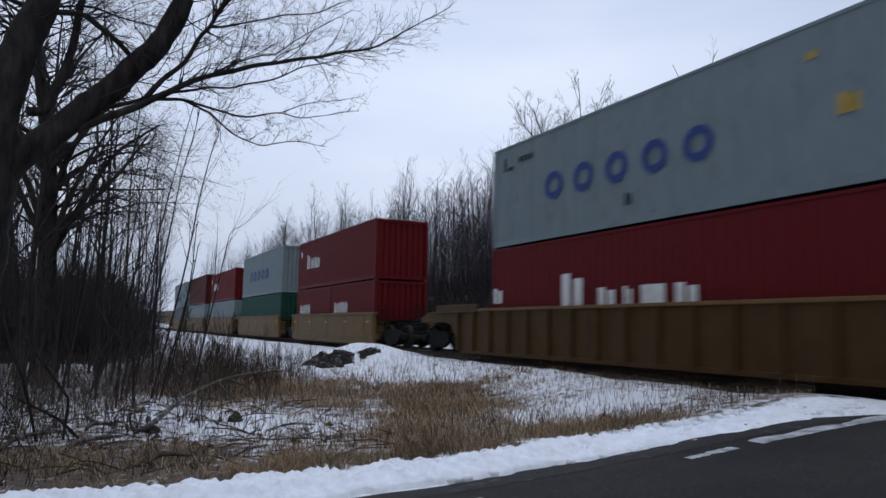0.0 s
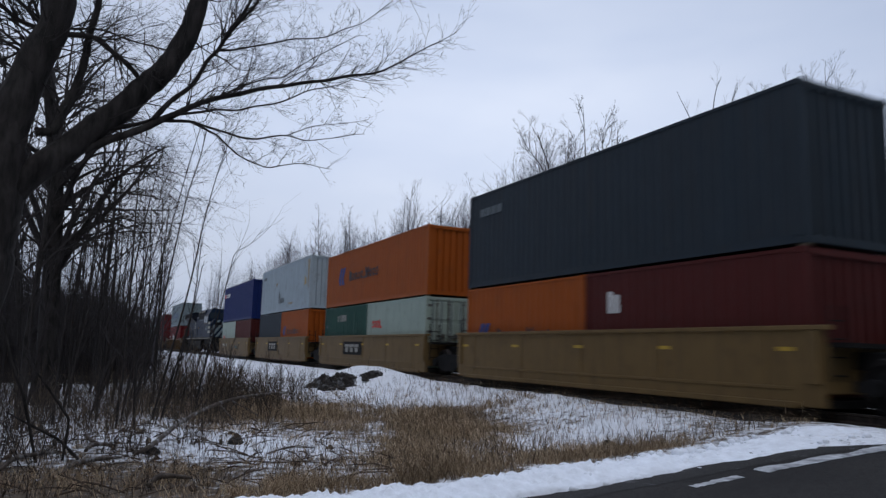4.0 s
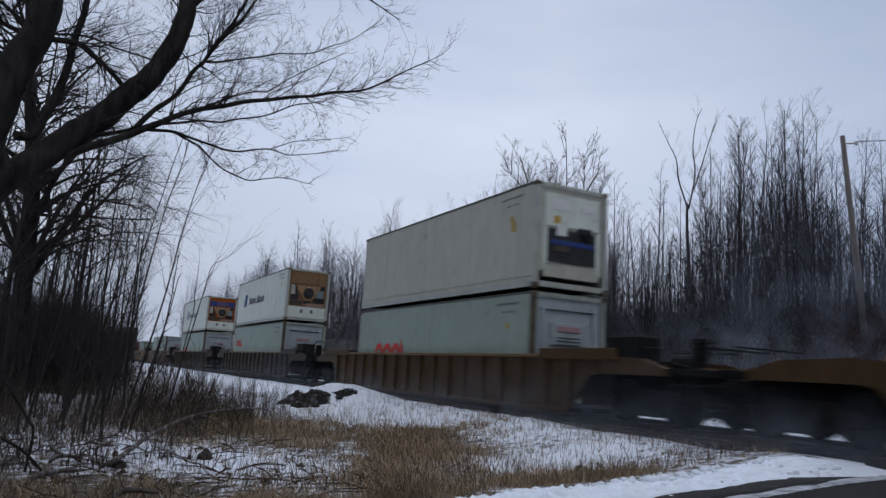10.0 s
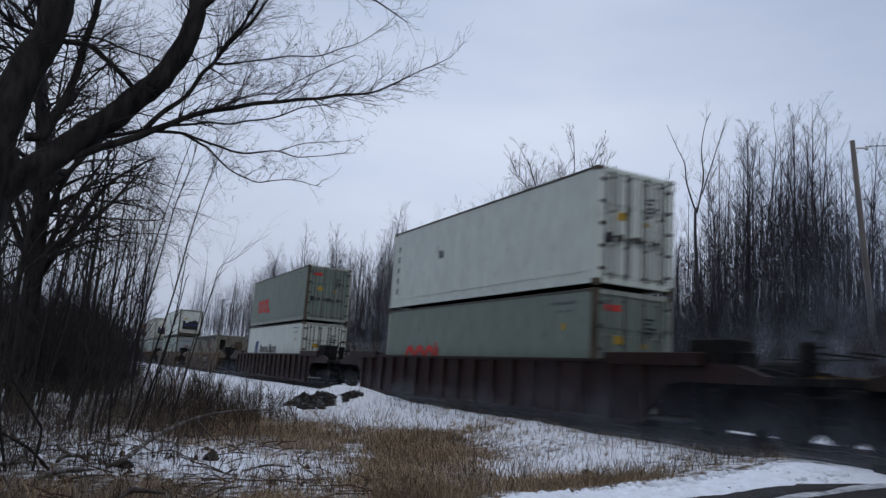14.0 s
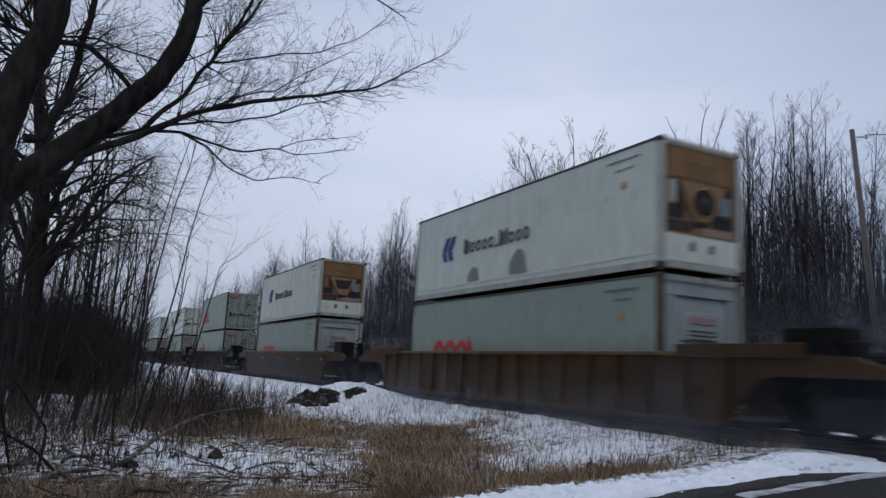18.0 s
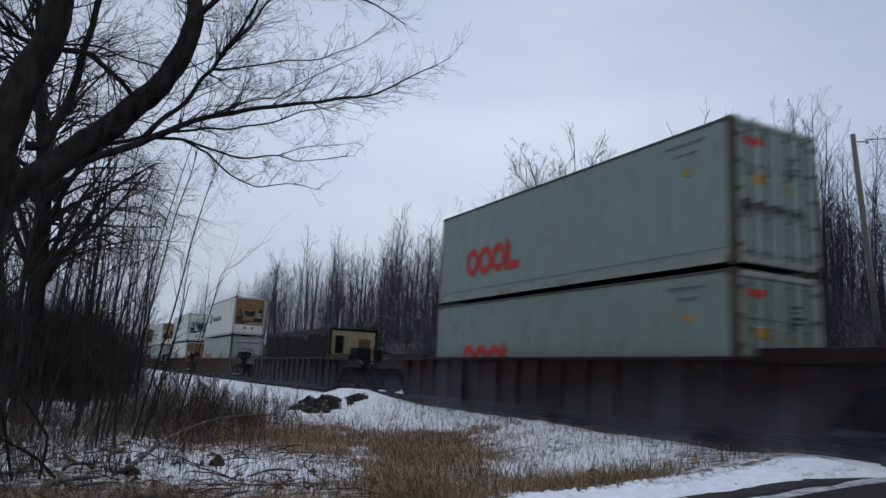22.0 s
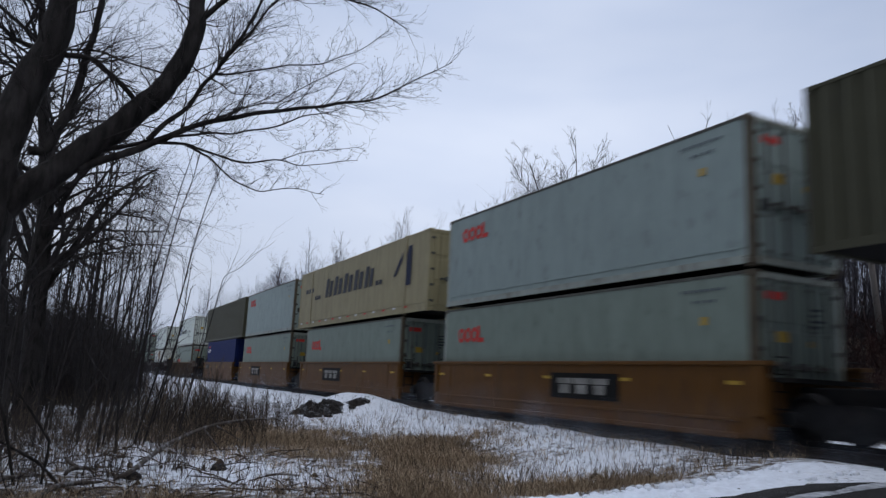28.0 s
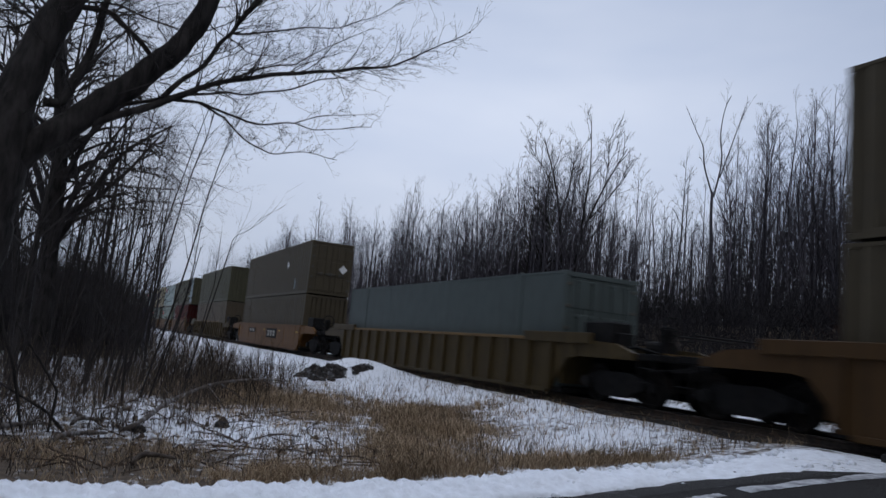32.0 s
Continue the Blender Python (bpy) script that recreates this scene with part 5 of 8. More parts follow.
P_RAIL = paint("stained_rail", (0.10, 0.10, 0.085), dirt=(0.03, 0.026, 0.02), amt=0.6, run=0.5)
P_ROD = paint("rod_grey", (0.17, 0.18, 0.165), dirt=(0.07, 0.05, 0.03), amt=0.5)
P_HINGE = paint("hinge_grey", (0.085, 0.085, 0.075), dirt=(0.10, 0.05, 0.02), amt=0.5)
P_POST = paint("stained_post", (0.12, 0.098, 0.068), dirt=(0.035, 0.026, 0.018), amt=0.8, run=0.9, streak=(0.02, 0.016, 0.012))
W_MAROON = paint("well_maroon", (0.028, 0.013, 0.011), amt=0.4, run=0.8, streak=(0.009, 0.007, 0.007))

L40, L20, L53, HC, STD = 12.192, 6.058, 16.154, 2.96, 2.591
Z0 = 0.20
GAP = 0.045           # corner locks and bottom rail between two stacked boxes


def put(c, s_front, L, z):
    if z > 2:
        # corner locks under an upper box
        for sx in (-1, 1):
            for y in (-6.0, 6.0):
                part("corner_lock", cached(("corner_lock", sx, y), lambda: Geo().box(min(sx * 1.06, sx * 1.2), max(sx * 1.06, sx * 1.2), y - 0.08, y + 0.08, -0.05, 0.01, 0.01), P_POST), None, c)
    place(c, s_front - L / 2, z)
    return c


def white_liner(tail="fan", tailmat=None, rusty=False, dark=None, h=HC):
    c = container("white refrigerated container with blue emblem and dark marks" + (", rust streaked" if rusty else ""), color=P_RUSTWHITE if rusty else P_WHITE, tail=tail, tailmat=tailmat, frame_mat=P_FRAME)
    liner_mark(c, 4.1, 1.16, 0.8)
    small_codes(c, L40, HC)
    return c


def pale_ring(tail="plain", color=None, low=False, big=True, zz=None):
    c = container("pale green-grey refrigerated container with red marks", color=color or P_PALE, tail=tail, tailmat=P_ENDGREY if tail == "plain" else None, frame_mat=P_FRAMELOW)
    h = 0.95 if big else 0.5
    rings_mark(c, 4.35 if big else 5.15, zz if zz is not None else 0.7, h)
    small_codes(c, L40, HC)
    return c


def stack(s, lower, upper, z=Z0, hl=HC):
    if lower:
        put(lower, s, L40, z)
    if upper:
        put(upper, s, L40, z + hl + GAP)


def single_car(s, label, color, ribs, plates=(), graf=None):
    w = well_car(label, color, 8.3, ribs, True, plates=plates)
    if graf:
        graffiti(w, *graf)
    place(w, s - L40 / 2, 0)
    return w


def joint_car(s, label, color, first=False, last=False, plates=()):
    w = well_car(label, color, 6.42, False, False, True, last, plates)
    place(w, s - L40 / 2, 0)
    return w


def plain(label, color, L=L40, H=HC, skin="ribbed", tail="ribs", **k):
    return container(label, L, H, color, skin, tail, **k)


def twenty(label, color, skin="ribbed", tail="ribs", H=STD):
    return container(label, L20, H, color, skin, tail)


LB_WELL_TAN = "tan-painted articulated well car with a grimy side sill"


def build_train():
    pl40 = [(2.6, 0.56, 2.45, 0.58)]
    # --- cars ahead: five joined platforms
    s = 40.61
    lead = [(103.0, P_GREY, P_BLUEGREY), (87.9, P_BROWN, P_GREY), (72.22, P_REDBOX, P_GREY), (56.68, P_GREY, P_GREEN), (40.61, P_REDBOX, None)]
    for i, (s, up, low) in enumerate(lead):
        joint_car(s, LB_WELL_TAN, W_TAN, last=(i == 4))
        if low:
            put(plain("dull painted steel freight container", low, L40, STD), s, L40, Z0)
        else:
            for k in range(2):
                c = twenty("short red steel container with white marks", P_REDBOX)
                row_marks(c, 2.3, 1.25, 0.5, [0.4, 0.0, 0.3, 0.15, 0.35, 0.3], 0.08, M_WHITE)
                put(c, s - k * (L20 + 0.07), L20, Z0)
        c = plain("red steel freight container with white marks" if up is P_REDBOX else "painted steel freight container", up, L40, STD if up is P_REDBOX else HC)
        if up is P_REDBOX:
            row_marks(c, 4.3, 1.05, 0.62, [0.5, 0.0, 0.36, 0.16, 0.42, 0.36], 0.1, M_WHITE, heights=[0.78, 0, 0.55, 0.55, 0.55, 0.55])
            row_marks(c, 5.6, 1.75, 0.35, [0.3], 0.1, M_WHITE)
        elif up is P_GREY and s < 60:
            row_marks(c, 3.4, 1.03, 0.76, [0.82] * 5, 0.43, M_LOGOBLUE, rings=(0, 1, 2, 3, 4))
        put(c, s, L40, Z0 + STD + GAP)
    # --- single ribbed car with two high boxes
    s = 18.62
    single_car(s, "ochre ribbed well car streaked with grime", W_OCHRE, True)
    low = plain("red steel freight container with large white marks", P_REDBOX)
    row_marks(low, 2.6, 1.18, 0.8, [0.85, 0.0, 0.6, 0.28, 0.72, 0.6], 0.3, M_WHITE, heights=[0.85, 0, 0.45, 0.45, 0.45, 0.45])
    row_marks(low, 6.0, 1.35, 0.44, [0.45], 0.1, M_WHITE)
    up = plain("light blue-grey steel container with large dark blue marks", P_GREY)
    row_marks(up, 3.4, 1.03, 0.76, [0.82] * 5, 0.43, M_LOGOBLUE, rings=(0, 1, 2, 3, 4))
    row_marks(up, -5.05, 1.2, 0.36, [0.36], 0, M_YELMARK)
    row_marks(up, -4.5, 2.3, 0.14, [0.18], 0, M_YELMARK)
    row_marks(up, 5.5, 2.2, 0.3, [0.12, 0.3], 0.1, P_SLATE, heights=[0.4, 0.1]), row_marks(up, 4.7, 2.35, 0.16, [0.14] * 4, 0.05, P_SLATE), row_marks(up, 0.2, 0.45, 0.3, [0.22], 0, P_SLATE)
    stack(s, low, up)
    # --- locomotive stands here, see below
    # --- five joined platforms behind it
    s = -25.79
    w = joint_car(s, LB_WELL_TAN, W_TAN, plates=())
    graffiti(w, 0.2, 0.42, 2.5, 0.62, 61, [P_SLATE, P_BLUEGREY, P_GREEN, W_TAN])
    row_marks(w, 4.7, 0.72, 0.24, [0.2, 0.2, 0.2, 0.0, 0.2, 0.2, 0.2, 0.2], 0.1, P_CREAM, x=-1.366)
    a = twenty("short white container with red marks", P_PALE, "smooth", "doors")
    rings_mark(a, 2.3, 1.2, 0.3)
    b = twenty("short brown steel container", P_BROWN)
    put(a, s, L20, Z0), put(b, s - L20 - 0.07, L20, Z0)
    c = plain("dark blue steel container with white and red marks", P_BLUE)
    row_marks(c, 5.75, 2.05, 0.4, [0.45], 0.1, M_LOGORED)
    row_marks(c, 5.2, 2.05, 0.36, [0.33, 0.33, 0.33, 0.33, 0.33], 0.06, M_WHITE, rings=(1, 2, 4))
    put(c, s, L40, Z0 + STD + GAP)
    s = -41.19
    joint_car(s, LB_WELL_TAN, W_TAN, plates=pl40)
    a, b = twenty("short dark teal steel container", P_SLATE, H=2.75), twenty("short orange steel container with dark marks", P_ORANGE, H=2.75)
    liner_mark(b, 2.4, 1.32, 0.55, dark=M_LOGODARK)
    put(a, s, L20, Z0), put(b, s - L20 - 0.07, L20, Z0)
    c = plain("light grey steel container with scuffed patches", P_LIGHT)
    row_marks(c, 5.6, 2.3, 0.2, [0.9], 0.1, P_BLUEGREY)
    row_marks(c, 1.0, 0.55, 0.4, [0.35, 0.45, 0.4], 0.1, P_BLUEGREY, heights=[0.75, 0.3, 0.35])
    row_marks(c, -5.0, 1.35, 0.5, [0.3], 0.1, M_YELMARK)
    for k, (y0, top, w0, h0) in enumerate(((-5.75, 2.75, 0.22, 2.3), (-2.0, 0.5, 0.7, 0.2), (1.7, 1.9, 0.3, 0.3))):
        part("rust_streak", stain(y0, top, w0, h0, 11 + k, -CW - 0.007), P_RUSTFRAME, c, "rust streak")
    put(c, s, L40, Z0 + 2.75 + GAP)
    s = -56.65
    joint_car(s, LB_WELL_TAN, W_TAN, plates=pl40)
    a, b = twenty("short dark green steel container with pale marks", P_GREEN), twenty("short pale grey container with red marks", P_PALE, "smooth", "doors")
    row_marks(a, 1.0, 1.88, 0.3, [0.17, 0.15, 0.16, 0.07, 0.16, 0.15, 0.14], 0.05, M_DIMWHITE, rings=(0, 1))
    row_marks(a, -1.35, 1.3, 0.95, [0.13, 0.0], 0.12, P_FADEGREEN), row_marks(a, -1.65, 1.35, 0.45, [0.1], 0.1, P_FADEGREEN), row_marks(a, 2.75, 1.6, 0.12, [0.2], 0.1, P_BLUEGREY)
    rings_mark(b, 2.4, 1.5, 0.36)
    put(a, s, L20, Z0), put(b, s - L20 - 0.07, L20, Z0)
    c = plain("orange steel container with a blue emblem and dark marks", P_ORANGE, H=STD)
    liner_mark(c, 4.2, 1.0, 0.82)
    put(c, s, L40, Z0 + STD + GAP)
    s = -72.02
    joint_car(s, LB_WELL_TAN, W_TAN)
    a, b = twenty("short orange steel container with a dark emblem", P_ORANGE), twenty("short dark red steel container", P_BROWN)
    liner_mark(a, 2.3, 0.9, 0.6)
    put(a, s, L20, Z0), put(b, s - L20 - 0.07, L20, Z0)
    row_marks(b, 2.2, 1.6, 0.5, [0.4], 0.1, M_WHITE)
    c = plain("dark slate-blue steel container with faint marks", P_SLATE)
    row_marks(c, 5.4, 2.2, 0.25, [0.28] * 4, 0.06, P_BLUEGREY)
    put(c, s, L40, Z0 + STD + GAP)
    s = -87.73
    joint_car(s, LB_WELL_TAN, W_TAN, last=True)
    a, b = twenty("short pale grey container with red marks", P_PALE, "smooth", "doors"), twenty("short navy steel container with white marks", P_NAVY)
    rings_mark(a, 2.3, 1.4, 0.3)
    row_marks(b, -1.4, 1.5, 0.5, [0.35], 0.1, M_WHITE)
    row_marks(b, 2.8, 1.2, 1.0, [0.14], 0.1, M_WHITE)
    put(a, s, L20, Z0), put(b, s - L20 - 0.07, L20, Z0)
    # --- single cars
    s = -109.19
    gcols = [M_LOGODARK, P_BLUEGREY, M_BLACK, W_BROWN]
    w = single_car(s, "yellow well car with a black plate and dark scrawl", W_YELLOW, False, [(-2.5, 0.56, 2.45, 0.58)], (2.0, 0.3, 2.6, 0.95, 3, gcols))
    graffiti(w, -5.3, 0.35, 2.0, 0.9, 77, [W_BROWN, P_BROWN, W_OCHRE, W_DARK])
    graffiti(w, 7.6, 0.5, 2.2, 0.7, 78, [P_BLUEGREY, P_TAUPE, W_OCHRE])
    a, b = twenty("short brown steel container", P_BROWN), twenty("short pale grey container with red marks", P_PALE, "smooth", "doors")
    rings_mark(b, 2.2, 1.65, 0.34)
    row_marks(b, 0.4, 1.5, 0.5, [0.45], 0.1, M_WHITE)
    put(a, s, L20, Z0), put(b, s - L20 - 0.07, L20, Z0)
    s = -132.17
    single_car(s, "brown-orange well car with pale scrawl and a black plate", W_OCHRE, False, [(-0.7, 0.56, 2.45, 0.58), (4.2, 0.75, 2.0, 0.28)], (2.9, 0.22, 3.0, 1.05, 8, [P_CREAM, P_TAUPE, W_BROWN]))
    stack(s, pale_ring("plain", zz=0.5), None)
    s = -155.73
    single_car(s, "dark grimy ribbed well car", W_DARK, True)
    stack(s, pale_ring("plain", zz=0.72), white_liner("fan", P_ORANGE))
    s = -179.63
    single_car(s, "dark grimy ribbed well car", W_DARK, True)
    stack(s, pale_ring("plain", zz=1.55, big=False), white_liner("fan", M_ORANGE_R))
    s = -203.27
    single_car(s, "brown ribbed well car streaked with rust", W_BROWN, True)
    c = container("cream refrigerated container with a dark cooling unit", color=P_CREAM, tail="box", frame_mat=P_FRAME)
    row_marks(c, -4.9, 1.6, 0.35, [0.22], 0, M_YELMARK)
    small_codes(c, L40, HC)
    stack(s, pale_ring("plain", zz=0.72), c)
    s = -227.01
    single_car(s, "brown well car with worn paint", W_BROWN, False, [], (3.5, 0.4, 5.0, 0.7, 21, [W_DARK, W_OCHRE, P_TAUPE]))
    c = container("white refrigerated container with a red upright mark", color=P_WHITE, tail="box", frame_mat=P_DARKFRAME)
    for k in range(6):
        row_marks(c, 5.55, 0.42 + 0.3 * k, 0.24, [0.34], 0, M_LOGORED)
    stack(s, pale_ring("plain", zz=0.72), c)
    s = -250.59
    single_car(s, "brown-orange well car with a black plate", W_OCHRE, False, [(-1.5, 0.56, 2.45, 0.58)], (3.5, 0.7, 3.0, 0.35, 31, [W_DARK, P_TAUPE]))
    put(low_power_pack("dirty white corrugated power container with louvres and soot", P_DIRTY, P_DIRTY), s, L40, Z0 + 0.06)
    s = -274.38
    single_car(s, "dark maroon ribbed well car", W_MAROON, True)
    lo = white_liner("doors")
    up = pale_ring("doors", P_SAGE, zz=0.7)
    stack(s, lo, up)
    s = -297.91
    single_car(s, "dark maroon ribbed well car", W_MAROON, True)
    c = container("white refrigerated container with small dark upright marks", color=P_WHITE, tail="doors")
    for k in range(5):
        row_marks(c, 5.6, 0.5 + 0.4 * k, 0.2, [0.14], 0, P_BLUEGREY)
    row_marks(c, 2.2, 1.5, 0.28, [0.3], 0, P_BLUEGREY)
    stack(s, pale_ring("doors", P_SAGE, zz=0.72), c)
    s = -321.47
    single_car(s, "dark grimy ribbed well car", W_DARK, True)
    stack(s, pale_ring("doors", zz=1.6, big=False), white_liner("doors"))
    s = -344.9
    single_car(s, "dark maroon ribbed well car", W_MAROON, True)
    stack(s, pale_ring("doors", zz=0.72), pale_ring("doors", zz=0.7))
    s = -368.85
    single_car(s, "brown well car covered with dark scrawl", W_BROWN, False, [], (6.0, 0.25, 9.0, 1.0, 44, [W_DARK, P_SLATE, P_GREEN, M_LOGODARK]))
    stack(s, pale_ring("plain", zz=0.72), white_liner("wedge", M_ORANGE_R, True))
    s = -392.42
    single_car(s, "brown ribbed well car", W_BROWN, True)
    up = white_liner("fan", M_ORANGE_R)
    for k, (yy, ww, hh) in enumerate(((1.9, 0.7, 0.45), (-0.6, 0.9, 0.7))):
        part("smudge", Geo().poly([(-CW - 0.005, yy - ww * 0.5 * math.cos(a * 0.314) * (1 + 0.12 * math.sin(a * 5)), 0.36 + hh * math.sin(a * 0.314)) for a in range(11)]), P_SMUDGE, up, "grey soot smudge")
    stack(s, pale_ring("plain", zz=0.72), up)
    s = -416.04
    single_car(s, "dark brown ribbed well car", W_BROWN, True)
    c = container("white refrigerated container with a red and blue upright mark", color=P_WHITE, tail="fan", tailmat=P_WHITE, frame_mat=P_FRAME)
    for k in range(5):
        row_marks(c, 5.55, 0.45 + 0.42 * k, 0.33, [0.3], 0, M_LOGOBLUE if k in (0, 4) else M_LOGORED)
    small_codes(c, L40, HC)
    row_marks(c, -4.3, 0.6, 0.2, [0.25], 0, M_YELMARK), row_marks(c, -5.2, 0.62, 0.2, [0.25], 0, M_YELMARK)
    stack(s, white_liner("fan", M_ORANGE_R), c)
    s = -439.61
    single_car(s, "ochre ribbed well car streaked with grime", W_OCHRE, True)
    stack(s, pale_ring("plain", zz=0.72), white_liner("wedge", M_ORANGE_R))
    s = -463.15
    single_car(s, "dark maroon ribbed well car", W_MAROON, True)
    put(low_power_pack("sooty black power container with a dull yellow end", P_SOOT, P_STRAW), s, L40, Z0 + 0.06)
    for s, lo, up in ((-486.71, pale_ring("doors", P_SAGELIGHT, zz=0.72), pale_ring("doors", P_HAZE, zz=0.7)), (-510.37, pale_ring("doors", P_PALE, zz=0.72), pale_ring("doors", P_PALE, zz=0.7))):
        single_car(s, "dark maroon ribbed well car", W_MAROON, True)
        stack(s, lo, up)
    s = -533.88
    single_car(s, "dark maroon ribbed well car", W_MAROON, True)
    lo = white_liner("doors", rusty=True)
    part("rust_patch", stain(0.1, 2.74, 1.28, 1.5, 3, -CW - 0.0045, 10), P_RUSTPATCH, lo, "orange-brown rust stain")
    part("rust_patch", stain(0.0, 2.74, 1.05, 0.72, 8, -CW - 0.0065, 4), P_BROWNSTAIN, lo, "dark brown rust stain")
    part("rust_patch", stain(0.15, 2.1, 0.3, 0.62, 5, -CW - 0.0075), P_BROWNSTAIN, lo, "dark brown rust stain")
    stack(s, lo, white_liner("doors"))
    s = -557.52
    single_car(s, "brown ribbed well car", W_BROWN, True)
    stack(s, pale_ring("doors", P_SAGE, zz=0.72), white_liner("doors"))
    # --- five joined bright platforms, some with long boxes on top
    LBO = "orange-yellow articulated well car with a black plate"
    s = -579.3
    joint_car(s, LBO, W_ORANGE, plates=[(5.2, 0.85, 1.4, 0.35)])
    lo = plain("dark blue steel container with white and red marks", P_BLUE)
    row_marks(lo, 5.6, 2.05, 0.3, [0.36, 0.36, 0.3], 0.05, M_WHITE)
    row_marks(lo, 5.4, 2.45, 0.12, [0.8], 0.05, M_LOGORED)
    put(lo, s, L40, Z0)
    put(plain("long olive-drab corrugated container", P_OLIVE, L53, HC, "broad"), s + 1.98, L53, Z0 + HC + GAP)
    s = -594.6
    joint_car(s, LBO, W_ORANGE, plates=pl40)
    stack(s, pale_ring("doors", P_SAGE, zz=1.8, big=False), pale_ring("doors", P_HAZE, zz=2.0, big=False))
    s = -609.99
    joint_car(s, LBO, W_ORANGE, plates=pl40)
    put(pale_ring("doors", P_SAGE, zz=1.8, big=False), s, L40, Z0)
    c = container("long cream-yellow container with dark marks and a blue wedge", L53, HC, P_STRAW, "smooth", "doors")
    row_marks(c, 3.65, 1.36, 0.9, [1.0, 1.1, 1.1, 1.05, 0.95], 0.28, M_LOGODARK, slant=0.18)
    row_marks(c, 7.0, 1.8, 0.22, [0.4, 0.4, 0.4], 0.1, M_LOGODARK), row_marks(c, 5.3, 1.36, 0.2, [0.25, 0.25, 0.25], 0.08, M_LOGODARK)
    row_marks(c, -3.05, 1.34, 0.2, [0.3, 0.3], 0.1, M_LOGODARK)
    part("blue_wedge", Geo().poly([(-CW - 0.006, -5.95, 1.05), (-CW - 0.006, -6.6, 1.05), (-CW - 0.006, -6.6, 2.55), (-CW - 0.006, -6.3, 2.55), (-CW - 0.006, -5.95, 2.0)]), P_NAVY, c)
    part("blue_wedge", Geo().poly([(-CW - 0.006, -4.9, 1.5), (-CW - 0.006, -5.15, 1.5), (-CW - 0.006, -5.75, 2.1), (-CW - 0.006, -5.75, 2.4)]), P_NAVY, c)
    for k in range(14):
        row_marks(c, 7.6 - 1.05 * k, 0.2, 0.07, [0.3], 0, M_LOGORED if k % 2 else M_WHITE, name="reflector")
    put(c, s + 1.95, L53, Z0 + HC + GAP)
    s = -625.72
    joint_car(s, LBO, W_ORANGE, plates=[(-0.1, 0.54, 2.5, 0.6)])
    stack(s, pale_ring("doors", P_SAGE, zz=1.8, big=False), pale_ring("doors", P_HAZE, zz=2.0, big=False))
    s = -641.07
    joint_car(s, LBO, W_ORANGE, last=True, plates=[(1.2, 0.6, 2.9, 0.4)])
    lo = plain("dark maroon steel container with white and yellow marks", P_BROWN)
    row_marks(lo, 5.6, 1.1, 0.9, [0.2], 0.1, M_WHITE), row_marks(lo, -4.4, 1.15, 0.35, [0.4], 0.1, M_YELMARK), row_marks(lo, -5.3, 1.5, 0.7, [0.1], 0.1, M_DIMWHITE)
    put(lo, s, L40, Z0)
    up = plain("long olive-drab corrugated container with a white diamond", P_OLIVE, L53, HC, "broad", tail="ribs")
    part("diamond_mark", Geo().poly([(-CW - 0.01, -4.25, 1.5), (-CW - 0.01, -4.5, 1.76), (-CW - 0.01, -4.75, 1.5), (-CW - 0.01, -4.5, 1.24)]), M_WHITE, up)
    part("pale_panel", Geo().box(-CW - 0.008, -CW + 0.04, -7.9, -6.2, 0.2, HC - 0.1), P_GREY, up, "pale grey replaced panel")
    row_marks(up, -5.15, 0.8, 0.2, [0.85], 0.1, P_GREY)
    put(up, s + 2.0, L53, Z0 + HC + GAP)
    # --- single cars with long boxes
    s = -660.91
    def long_car(s, *a, **k):
        return single_car(s - (L53 - L40) / 2, *a, **k)
    long_car(s, "brown ribbed well car", W_KHAKI, True)
    put(plain("long taupe corrugated container", P_TAUPE, L53, HC, "broad"), s, L53, Z0)
    up = plain("long olive-drab corrugated container", P_OLIVE, L53, HC, "broad")
    put(up, s, L53, Z0 + HC + GAP)
    s = -684.57
    long_car(s, "orange-yellow well car with a black plate", W_ORANGE, False, [(-0.6, 0.56, 2.5, 0.58), (4.6, 0.8, 1.9, 0.3)])
    put(plain("long olive-brown corrugated container", P_OLIVEBROWN, L53, HC, "broad"), s, L53, Z0)
    up = plain("long olive-drab corrugated container with white diamonds", P_OLIVEBROWN, L53, HC, "broad", tail="doors")
    part("diamond_mark", Geo().poly([(-CW - 0.01, -3.2, 1.8), (-CW - 0.01, -3.45, 2.05), (-CW - 0.01, -3.7, 1.8), (-CW - 0.01, -3.45, 1.55)]), M_WHITE, up)
    part("diamond_mark", Geo().poly([(0.7, -L53 / 2 - 0.05, 1.25), (0.95, -L53 / 2 - 0.05, 1.5), (0.7, -L53 / 2 - 0.05, 1.75), (0.45, -L53 / 2 - 0.05, 1.5)]), M_WHITE, up)
    row_marks(up, -5.3, 0.3, 0.6, [0.25], 0.1, P_GREY)
    put(up, s, L53, Z0 + HC + GAP)
    s = -708.2
    long_car(s, "brown ribbed well car", W_KHAKI, True)
    put(plain("long pale blue-grey container", P_DULLGREY, L53, HC, "smooth", tail="doors"), s, L53, Z0)
    s = -731.9
    long_car(s, "dark ribbed well car", W_BROWN, True)
    put(plain("long olive-drab corrugated container", P_OLIVEBROWN, L53, HC, "broad"), s, L53, Z0)
    put(plain("long olive-drab corrugated container", P_OLIVEBROWN, L53, HC, "broad"), s, L53, Z0 + HC + GAP)


build_train()

